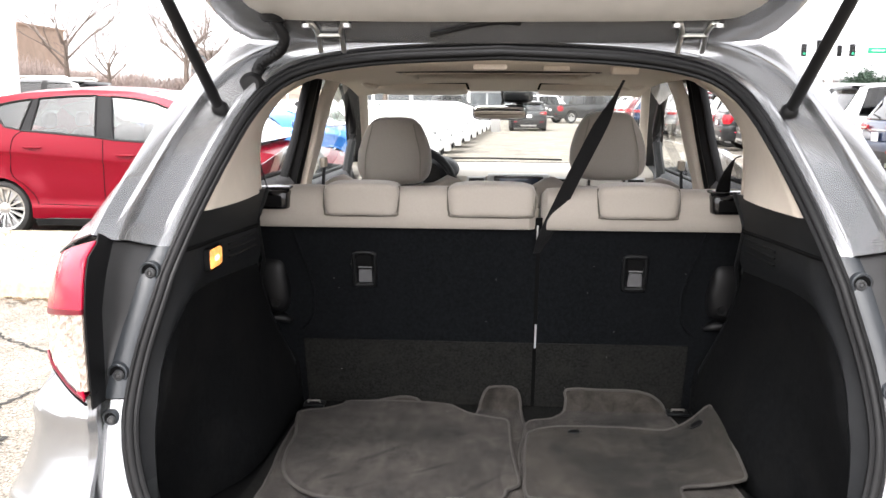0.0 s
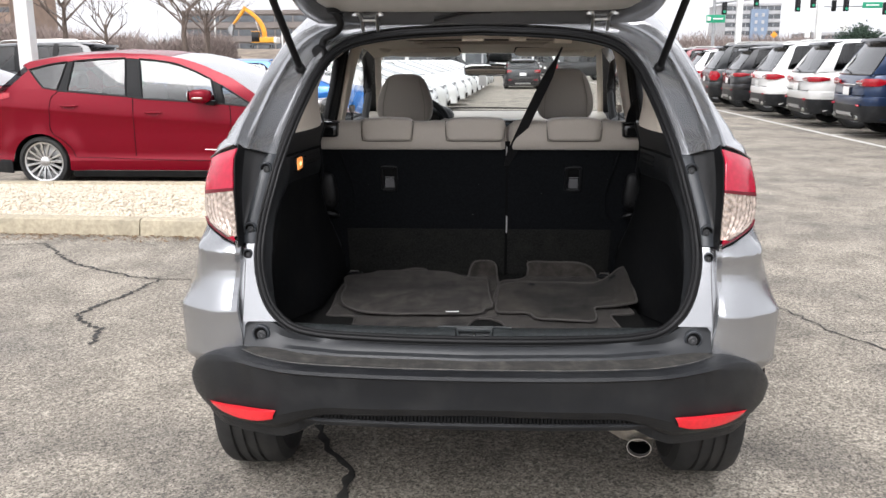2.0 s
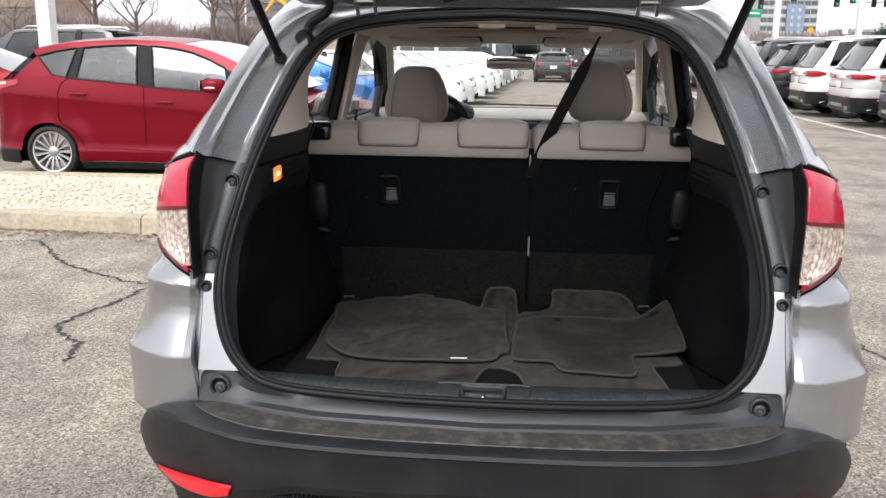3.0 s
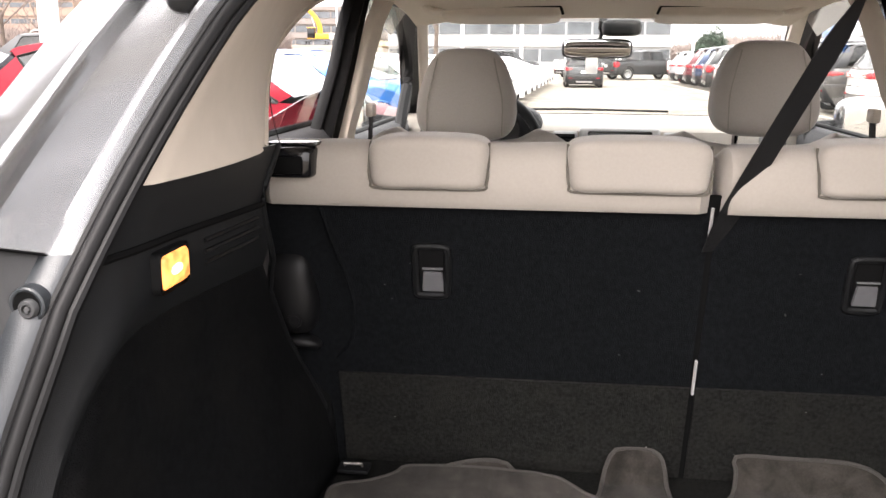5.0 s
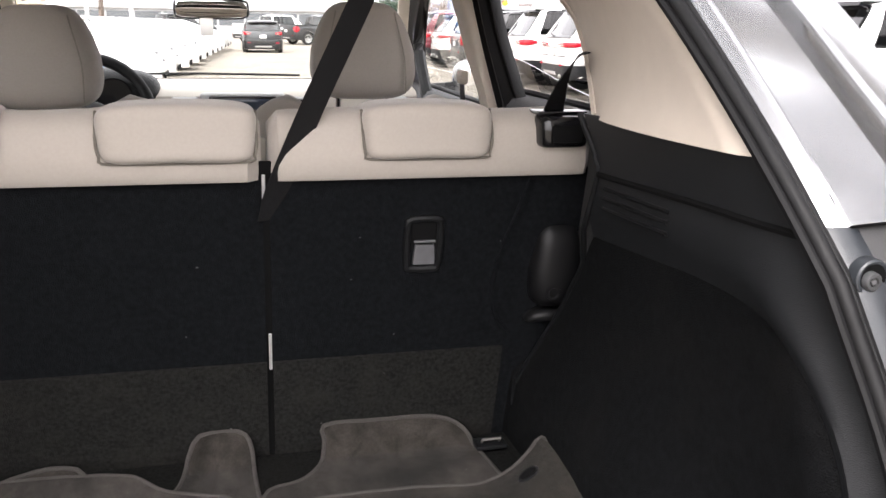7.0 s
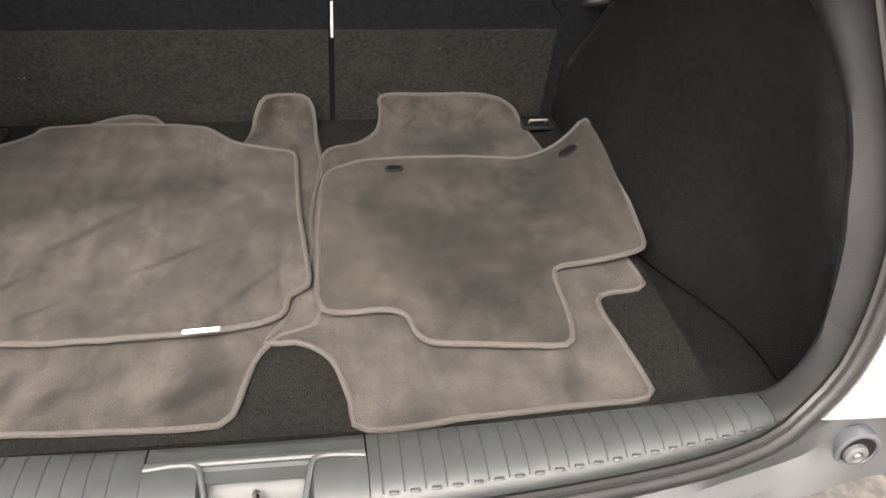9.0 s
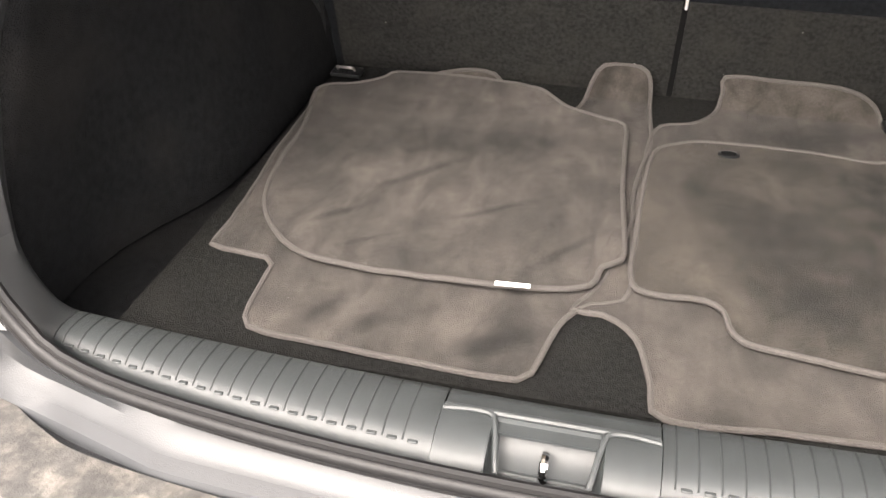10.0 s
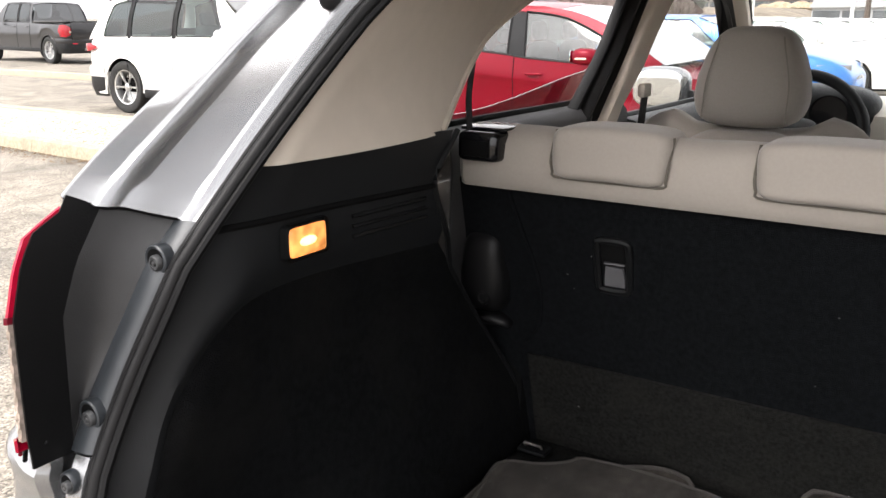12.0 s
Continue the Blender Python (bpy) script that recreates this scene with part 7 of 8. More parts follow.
C = [(0.0, 0.477), (0.042, 0.474), (0.078, 0.438), (0.095, 0.37), (0.108, 0.322), (0.22, 0.328), (0.36, 0.338), (0.425, 0.342), (0.440, 0.358), (0.432, 0.44), (0.424, 0.512), (0.438, 0.540), (0.49, 0.550), (0.502, 0.570), (0.494, 0.66), (0.478, 0.80), (0.46, 0.95),
     (0.448, 1.06), (0.428, 1.14), (0.380, 1.180), (0.28, 1.188), (0.192, 1.186), (0.188, 1.13), (0.178, 1.06), (0.14, 1.01), (0.09, 0.985), (0.072, 0.90), (0.062, 0.7), (0.03, 0.54)]
floor_mat("floor_mat", C, 0.0015, MATPILE, "grey-brown front floor mat under a stained mat", None, seed=14)
D = [(0.084, 0.880), (0.115, 0.912), (0.155, 0.930), (0.255, 0.932), (0.36, 0.924), (0.42, 0.918), (0.465, 0.912), (0.495, 0.925), (0.517, 0.945), (0.528, 0.925), (0.530, 0.870), (0.528, 0.776), (0.526, 0.683), (0.522, 0.630), (0.508, 0.612), (0.464, 0.603),
     (0.392, 0.595), (0.378, 0.565), (0.376, 0.50), (0.368, 0.445), (0.350, 0.431), (0.27, 0.438), (0.200, 0.449), (0.180, 0.468), (0.172, 0.503), (0.145, 0.518), (0.07, 0.526), (0.066, 0.64), (0.072, 0.78)]
floor_mat("floor_mat", D, 0.012, MATWORN, "stained grey-brown rear floor mat with a curled corner", lambda x, y: 0.052 * step(0.40, 0.53, x) * step(0.58, 0.94, y) + 0.008 * step(0.40, 0.53, x), ((0.193, 0.893), (0.474, 0.872)), seed=21)
ob = tagged(link("white_tag", slab([(-0.094, 0.477), (-0.052, 0.480), (-0.052, 0.4865), (-0.094, 0.4835)], 0.636, 0.0015), WHITE, smooth=False), "small white paper tag at a mat edge", "tag")


# specks of lint and grit on the carpets
rnd = random.Random(77)
vs_, fs_ = [], []
for k in range(22):
    x = rnd.uniform(-0.48, 0.48)
    if k < 15:
        z = rnd.uniform(0.62, 1.02)
        c = Vector((x, BACK(z) - 0.0085 - 0.004 * math.sin(math.pi * (z - 0.6) / 0.5) - (0.004 if z < 0.783 else 0), z))
        u, w = Vector((1, 0, 0)), Vector((0, -0.24, 0.97))
    else:
        y = rnd.uniform(0.38, 1.0)
        c = Vector((x, y, FLOOR(y) + 0.0215))
        u, w = Vector((1, 0, 0)), Vector((0, 1, 0))
    a, r1, r2 = rnd.random() * math.tau, rnd.uniform(0.0005, 0.0013), rnd.uniform(0.0003, 0.0005)
    d, e = (u * math.cos(a) + w * math.sin(a)) * r1, (w * math.cos(a) - u * math.sin(a)) * r2
    o = len(vs_)
    vs_ += [tuple(c - d - e), tuple(c + d - e), tuple(c + d * 0.7 + e), tuple(c - d * 0.6 + e)]
    fs_.append([o, o + 1, o + 2, o + 3])
me = bpy.data.meshes.new("lint_specks")
me.from_pydata(vs_, [], fs_)
me.materials.append(TAPE)
tagged(new("lint_specks", me), "pale specks of lint on the cargo carpet", "lint", kind="stuff")


# ================================================================ parked cars
def make_car(name, label, colour, L=4.6, W=1.84, H=1.68, hood=1.0, belt=1.02, wb=2.70, clear=0.22, r=0.35, roof=(0.42, 2.95), base=(0.12, 3.55), tint=None,
             windows=((0.50, 1.05), (1.12, 2.0), (2.08, 2.95)), cladding=False, pickup=False, rails=False, spokes=10, metal=0.35, detail=2, tail=None, lamp_h=0.10, tops=None):
    """A parked car: y runs from its tail (0) to its nose (L). roof: where the roof starts and ends, base: where the glass meets the body;
    windows: spans of the side windows at the belt."""
    c = tagged(empty(name), label, "pickup truck" if pickup else "car")
    pm = colour
    tint = tint or CARPANE
    hw = W / 2
    ya = (L - wb) * 0.46
    axles = (ya, ya + wb)
    ar = r + 0.055
    # body sides, bonnet and tail as one shell
    ys = sorted(set([0.0, 0.03, 0.08, 0.16, 0.3, L - 0.5, L - 0.28, L - 0.14, L - 0.05, L] + [round(v, 3) for a in axles for v in np.linspace(a - ar, a + ar, 15)] + [round(v, 3) for v in np.linspace(0.3, L - 0.5, 16)]))
    topf = fn_of([0, 0.05, base[0] + 0.05, base[1], base[1] + 0.05, L - 0.35, L - 0.10, L], [belt * 0.90, belt * 0.97, belt, hood + 0.05, hood + 0.03, hood - 0.09, hood - 0.20, hood - 0.34])
    wid = fn_of([0, 0.05, 0.16, 0.4, L - 0.7, L - 0.3, L - 0.1, L], [hw * 0.80, hw * 0.88, hw * 0.95, hw * 0.99, hw, hw * 0.95, hw * 0.84, hw * 0.70])
    def bottom(y):
        z = clear + 0.06 * (y < 0.2) + 0.04 * (y > L - 0.3)
        for a in axles:
            if abs(y - a) < ar:
                z = max(z, r + math.sqrt(ar * ar - (y - a) ** 2))
        return z
    rows = []
    for y in ys:
        w, t, bt = wid(y), topf(y), bottom(y)
        q = [(w * 0.90, bt), (w * 0.985, bt + 0.02)]
        for v, k in ((0.2, 0.992), (0.42, 0.985), (0.52, 0.995), (0.60, 1.0), (0.68, 0.992), (0.82, 0.975), (0.93, 0.955)):
            q.append((w * k, lerp(bt + 0.02, t, v)))
        q += [(w * 0.925, t - 0.012), (w * 0.86, t + 0.004), (w * 0.5, t + 0.022), (0, t + 0.028)]
        rows.append([(x, y, z) for x, z in q] + [(-x, y, z) for x, z in q[-2::-1]])
    b = loft(rows)
    b.verts.ensure_lookup_table()
    n = len(rows[0])
    vs = b.verts[:]
    b.faces.new([vs[i] for i in range(n)][::-1])
    b.faces.new([vs[(len(rows) - 1) * n + i] for i in range(n)])
    part("body", b, pm, c, angle=35)
    part("underbody", box((W * 0.86, L * 0.92, 0.2), (0, L / 2, clear + 0.16), 0.03), SHADOWGAP, c)
    # roof and pillars
    yr0, yr1 = roof
    wr = hw * 0.74
    zr = lambda y: H - 0.05 - 0.10 * ((y - (yr0 + 0.9)) / 2.2) ** 2 - 0.05 * step(yr0 + 0.25, yr0, y)
    wins = [(w[0], w[1], *(w[2:] or (0.05, 0.05, 0.92, 0.92))) for w in windows]
    if tops is None:
        kb = [base[0], wins[0][0]] + [v for w in wins for v in w[:2]][1:-1] + [wins[-1][1], base[1]]
        inner = [min(max(v + 0.02, yr0 + 0.2), yr1 - 0.25) for v in kb[2:-2]]
        kt = [yr0, yr0 + 0.16] + inner + [yr1 - 0.12, yr1]
    else:
        kb, kt = tops
    TOP = fn_of(kb, kt)
    def S(yb, v):
        yt = TOP(yb)
        y = lerp(yb, yt, v)
        return (lerp(hw * 0.925, wr, v) + 0.035 * math.sin(math.pi * v), y, lerp(topf(yb) - 0.015, zr(yt) - 0.03, v))
    rows = []
    for t in np.linspace(0, 1, 14):
        y = lerp(yr0, yr1, t)
        z = zr(y)
        rows.append([(wr * u, y, z - 0.035 * abs(u) ** 4 - (0.0 if abs(u) < 0.99 else 0.01) + 0.012 * (1 - u * u)) for u in np.linspace(-1, 1, 11)])
    part("roof", thick(loft(rows), 0.03), pm, c, angle=35)
    T = np.linspace(0, 1, 6)
    edges = [base[0]] + [v for w in wins for v in w[:2]] + [base[1]]
    for s in (-1, 1):
        def strip(y0, y1, lo, hi, out=0.0, n=6):
            """A piece of the side above the belt; lo and hi: its lower and upper edge at both ends."""
            rows = []
            for t in np.linspace(0, 1, n):
                y = lerp(y0, y1, t)
                rows.append([(s * (S(y, v)[0] + out), *S(y, v)[1:]) for v in np.linspace(lerp(lo[0], lo[1], t), lerp(hi[0], hi[1], t), 6)])
            return loft(rows)
        for k in range(0, len(edges), 2):
            mid = k not in (0, len(edges) - 2)
            part("pillar", thick(strip(edges[k], edges[k + 1], (0, 0), (1, 1)), 0.02), RUBBER if mid else pm, c)
        for y0, y1, l0, l1, h0, h1 in wins:
            sw_ = part("side_window", strip(y0, y1, (l0, l1), (h0, h1), -0.006, 8), tint, c)
            part("sash", thick(strip(y0, y1, (0, 0), (l0, l1)), 0.02), pm, c)
            part("sash", thick(strip(y0, y1, (h0, h1), (1, 1)), 0.02), pm, c)
            ring = [(y, lerp(l0, l1, t)) for t, y in ((0.04, lerp(y0, y1, 0.04)), (0.35, lerp(y0, y1, 0.35)), (0.65, lerp(y0, y1, 0.65)), (0.96, lerp(y0, y1, 0.96)))]
            ring += [(y1, lerp(l1, h1, v)) for v in (0.06, 0.5, 0.94)]
            ring += [(lerp(y0, y1, t), lerp(h0, h1, t)) for t in (0.96, 0.65, 0.35, 0.04)]
            ring += [(y0, lerp(l0, h0, v)) for v in (0.94, 0.5, 0.06)]
            part("window_seal", tube([(s * (S(y, v)[0] + 0.002), *S(y, v)[1:]) for y, v in ring], 0.0075, 6, True), RUBBER, sw_)
    # windscreen and rear window
    for nm, yb, yt in (("windscreen", base[1], yr1), ("rear_window", base[0], yr0)):
        x0, x1 = hw * 0.88, wr * 0.97
        bow = 0.10 if nm == "windscreen" else -0.05
        rows = [[(lerp(x0, x1, v) * u, lerp(yb, yt, v) + bow * (1 - u * u), lerp(topf(yb), zr(yt) - 0.02, v)) for u in np.linspace(-1, 1, 11)] for v in T]
        part(nm, loft(rows), WSPANE if nm == "windscreen" else REARPANE, c)
        part("pane_seal", tube([rows[0][i] for i in range(11)] , 0.014, 6), GLOSSBLACK, c)
    if not pickup:
        part("rear_wiper", tube([(0.0, base[0] - 0.07, topf(base[0]) + 0.03), (-0.20, base[0] - 0.055, topf(base[0]) + 0.06), (-0.40, base[0] - 0.03, topf(base[0]) + 0.08)], 0.012, 6), RUBBER, c)
    for a in axles:
        for s in (-1, 1):
            wheel(c, (s * (hw - 0.115), a, r), s, r, 0.22, r * 0.66, spokes)
            arch = [(s * (hw * 0.985), a + ar * math.cos(q), r + ar * math.sin(q)) for q in np.linspace(-0.15, math.pi + 0.15, 18)]
            part("wheel_arch", tube(arch, 0.030 if cladding else 0.012, 6), BUMPER if cladding else pm, c)
            # near-black sheet inside the arch: its shade is put into the colour
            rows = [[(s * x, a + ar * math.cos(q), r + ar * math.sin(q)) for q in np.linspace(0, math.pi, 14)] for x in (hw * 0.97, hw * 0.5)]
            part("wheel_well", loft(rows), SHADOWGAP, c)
    low = pm
    # bumpers that wrap round the corners, lamps, plate, handles, mirrors
    ye = axles[0] - ar - 0.01
    plan = spline([(0, -0.065), (0.45 * hw, -0.055), (0.80 * hw, -0.015), (0.93 * hw, 0.06), (0.985 * hw, 0.18), (1.0 * hw, min(ye - 0.04, 0.36)), (1.0 * hw, ye)], 20)
    plan = [(-x, y) for x, y in plan[:0:-1]] + [tuple(q) for q in plan]
    def wrap(sec):
        return loft([[(x * (1 - d * 1.2), y + d * (1.5 - abs(x) / hw), z) for x, y in plan] for d, z in sec])
    rb = part("rear_bumper", thick(wrap(((0.03, clear + 0.43), (0.005, clear + 0.415), (0.0, clear + 0.36), (0.002, clear + 0.30), (0.014, clear + 0.26))), 0.008), low, c)
    part("rear_valance", thick(wrap(((0.010, clear + 0.27), (0.010, clear + 0.12), (0.05, clear - 0.02))), 0.008), BUMPER, rb, "black lower bumper")
    part("skid_strip", thick(loft([[(x, -0.075 + 0.03 * (abs(x) / hw) ** 2 + d, z) for x in np.linspace(-hw * 0.42, hw * 0.42, 9)] for d, z in ((0.02, clear + 0.13), (0.0, clear + 0.135), (0.01, clear + 0.08), (0.06, clear + 0.05))]), 0.008), GREYMETAL, rb, "silver skid strip")
    for q in ((-1, 1) if detail > 2 else ()):
        part("exhaust_tip", lathe([(0.035, -0.02), (0.04, -0.02), (0.04, 0.12), (0.0, 0.13)], 14, "y", (q * hw * 0.62, -0.03, clear + 0.05)), STEEL, rb)
    part("hatch_seam", tube([(-hw * 0.84, 0.0, clear + 0.46), (-hw * 0.80, -0.008, clear + 0.44), (0, -0.010, clear + 0.44), (hw * 0.80, -0.008, clear + 0.44), (hw * 0.84, 0.0, clear + 0.46)], 0.006, 5), SHADOWGAP, c)
    if detail > 2:
        part("hatch_strip", tube([(-hw * 0.42, -0.012, belt * 0.82), (hw * 0.42, -0.012, belt * 0.82)], 0.014, 6), CHROME, c, "bright strip on the hatch")
    fb = part("front_bumper", thick(loft([[(x, L + 0.04 - 0.35 * (abs(x) / hw) ** 3 + d, z) for x in np.linspace(-hw * 0.93, hw * 0.93, 15)] for d, z in ((-0.06, clear + 0.42), (0.0, clear + 0.34), (0.01, clear + 0.2), (-0.04, clear + 0.04))]), 0.01), low, c)
    part("grille", thick(loft([[(x, L + 0.025 - 0.30 * (abs(x) / hw) ** 3 - d, z) for x in np.linspace(-hw * 0.55, hw * 0.55, 9)] for d, z in ((0.05, hood - 0.28), (0.0, clear + 0.40))]), 0.02), GLOSSBLACK, fb)
    part("lower_grille", box((W * 0.55, 0.03, 0.12), (0, L + 0.04, clear + 0.16), 0.02), SHADOWGAP, fb)
    for s in (-1, 1):
        tl = tail or ((0.55, 0.86, lamp_h),)
        for x0, x1, hh in tl:
            z = belt * (0.86 if hh < 0.25 else 0.80)
            way = spline([(x0 * hw, -0.010), (0.78 * hw, -0.012), (0.865 * hw, -0.004), (0.930 * hw, 0.045), (0.972 * hw, 0.15), (0.985 * hw, 0.15 + x1 * 0.22)], 14)
            rows = []
            for i, (x, y) in enumerate(way):
                t = i / 13
                h0 = hh / 2 * (0.55 + 0.45 * min(1, 3 * t)) * (1 - 0.75 * step(0.75, 1.0, t))
                rows.append([(s * x, y, z - h0), (s * (x + 0.006 * t), y - 0.018 * (1 - 0.7 * t), z - h0 * 0.6), (s * (x + 0.006 * t), y - 0.022 * (1 - 0.7 * t), z + h0 * 0.6 + 0.02 * t), (s * x, y, z + h0 + 0.02 * t)])
            tlamp = part("tail_lamp", thick(loft(rows), 0.02), TAILRED, c, "red tail lamp")
            part("lamp_strip", tube([(s * lerp(x0 + 0.05, 0.80, t) * hw, -0.034, z - hh * 0.10) for t in (0, 1)], hh * 0.11, 6), CLEARLENS, tlamp)
        part("reflector", box((0.16, 0.02, 0.035), (s * hw * 0.70, -0.050, clear + 0.27), 0.006), REDLENS, rb)
        rows = [[(s * x * hw, L - 0.02 - d, hood - 0.235 + z) for z in (-0.07, 0.0, 0.06)] for x, d in ((0.55, 0.03), (0.68, 0.07), (0.80, 0.14), (0.90, 0.27), (0.94, 0.42))]
        part("headlamp", thick(loft(rows), 0.03), HEADLENS, c, "clear headlamp")
        if detail > 1:
            m = part("door_mirror", pillow((0.20, 0.12, 0.15), (s * (hw + 0.10), base[1] - 0.48, belt + 0.06), 3), pm, c)
            part("mirror_glass", pillow((0.16, 0.01, 0.11), (s * (hw + 0.10), base[1] - 0.545, belt + 0.06), 4, 20, 8), MIRROR, m)
            for w in (windows[-3:-1] if len(windows) > 3 else windows[-2:]):
                h = part("door_handle", pillow((0.03, 0.20, 0.03), (s * (hw * 0.985), w[0] + 0.16, belt - 0.13), 3, 16, 8), pm, c)
            for w in (windows[-3:-1] if len(windows) > 3 else windows[-2:]):
                part("door_seam", tube([(s * hw * x, w[0] - 0.03, z) for x, z in ((0.965, belt - 0.05), (1.0, belt * 0.72), (0.99, clear + 0.12))], 0.0035, 5), SHADOWGAP, c)
            part("rocker", box((0.04, wb - 2 * ar - 0.02, 0.12), (s * hw * 0.975, ya + wb / 2, clear + 0.07), 0.015), BUMPER, c)
        if rails:
            part("roof_rail", tube(spline([(s * wr * 0.94, yr0 + 0.2, zr(yr0 + 0.2)), (s * wr * 0.95, yr0 + 0.35, zr(yr0 + 0.35) + 0.05), (s * wr * 0.95, yr1 - 0.45, zr(yr1 - 0.45) + 0.05), (s * wr * 0.93, yr1 - 0.25, zr(yr1 - 0.25))], 14), 0.018, 8), STEEL, c)
    part("number_plate", box((0.31, 0.012, 0.15), (0, -0.045 if not pickup else -0.07, belt * 0.72), 0.004), WHITE, c, "blank number plate")
    if not pickup:
        part("spoiler", thick(loft([[(wr * u, yr0 + d + 0.05 * u * u, zr(yr0) + z) for u in np.linspace(-0.92, 0.92, 9)] for d, z in ((0.12, 0.02), (-0.16, 0.012), (-0.19, -0.035), (-0.05, -0.075))]), 0.02), GLOSSBLACK, c)
    for x in (-0.38, 0.38):
        st = part("seat", pillow((0.46, 0.16, 0.62), (x, base[1] - 1.45, belt - 0.12), 4, 16, 10), GREYSEAT, c)
        part("seat_headrest", pillow((0.25, 0.11, 0.20), (x, base[1] - 1.47, belt + 0.27), 3, 14, 8), GREYSEAT, st)
    part("bench", pillow((1.2, 0.16, 0.55), (0, max(base[0] + 0.6, base[1] - 2.45), belt - 0.14), 4, 18, 10), GREYSEAT, c)
    return c


def make_pickup(name, label, pm, L=5.8, W=2.03, H=1.92):
    """A pickup with a double cab and an open bed at the tail."""
    c = make_car(name, label, pm, L, W, H, 1.18, 1.22, 3.65, 0.34, 0.40, (2.05, 3.70), (1.95, 4.35), DARKPANE, ((2.05, 2.75), (2.85, 3.75)), False, True, detail=2, tail=((0.80, 0.90, 0.34),))
    hw = W / 2
    part("bed_well", box((W * 0.80, 1.60, 0.03), (0, 0.98, 1.235), 0.01), SHADOWGAP, c)
    part("bed_rail", box((0.10, 1.75, 0.05), (-hw * 0.90, 0.98, 1.245), 0.015), pm, c)
    part("bed_rail", box((0.10, 1.75, 0.05), (hw * 0.90, 0.98, 1.245), 0.015), pm, c)
    part("tailgate", box((W * 0.78, 0.05, 0.50), (0, -0.03, 0.97), 0.02), pm, c)
    return c


GREYSEAT = mat("grey_seat", (0.10, 0.10, 0.11), 0.9, vary=0.1, noise_scale=30)
P = {k: paint(k + "_paint", v, m) for k, v, m in (("red", (0.17, 0.003, 0.010), 0.2), ("white", (0.78, 0.78, 0.76), 0.0), ("pearl", (0.66, 0.66, 0.64), 0.2), ("steel", (0.30, 0.31, 0.32), 0.5),
     ("black", (0.012, 0.012, 0.014), 0.2), ("charcoal", (0.024, 0.026, 0.028), 0.3), ("navy", (0.012, 0.030, 0.080), 0.4), ("blue", (0.02, 0.16, 0.50), 0.3), ("maroon", (0.12, 0.012, 0.02), 0.3), ("wine", (0.36, 0.02, 0.03), 0.2))}


P["red"] = mat("deep_red_paint", (0.165, 0.001, 0.010), 0.26, 0.30, 900, 0.05, coat=0.12, spec=0.2)
P["wine"] = mat("bright_red_paint", (0.30, 0.010, 0.018), 0.42, 0.0, 900, 0.05, coat=0.22, spec=0.3)


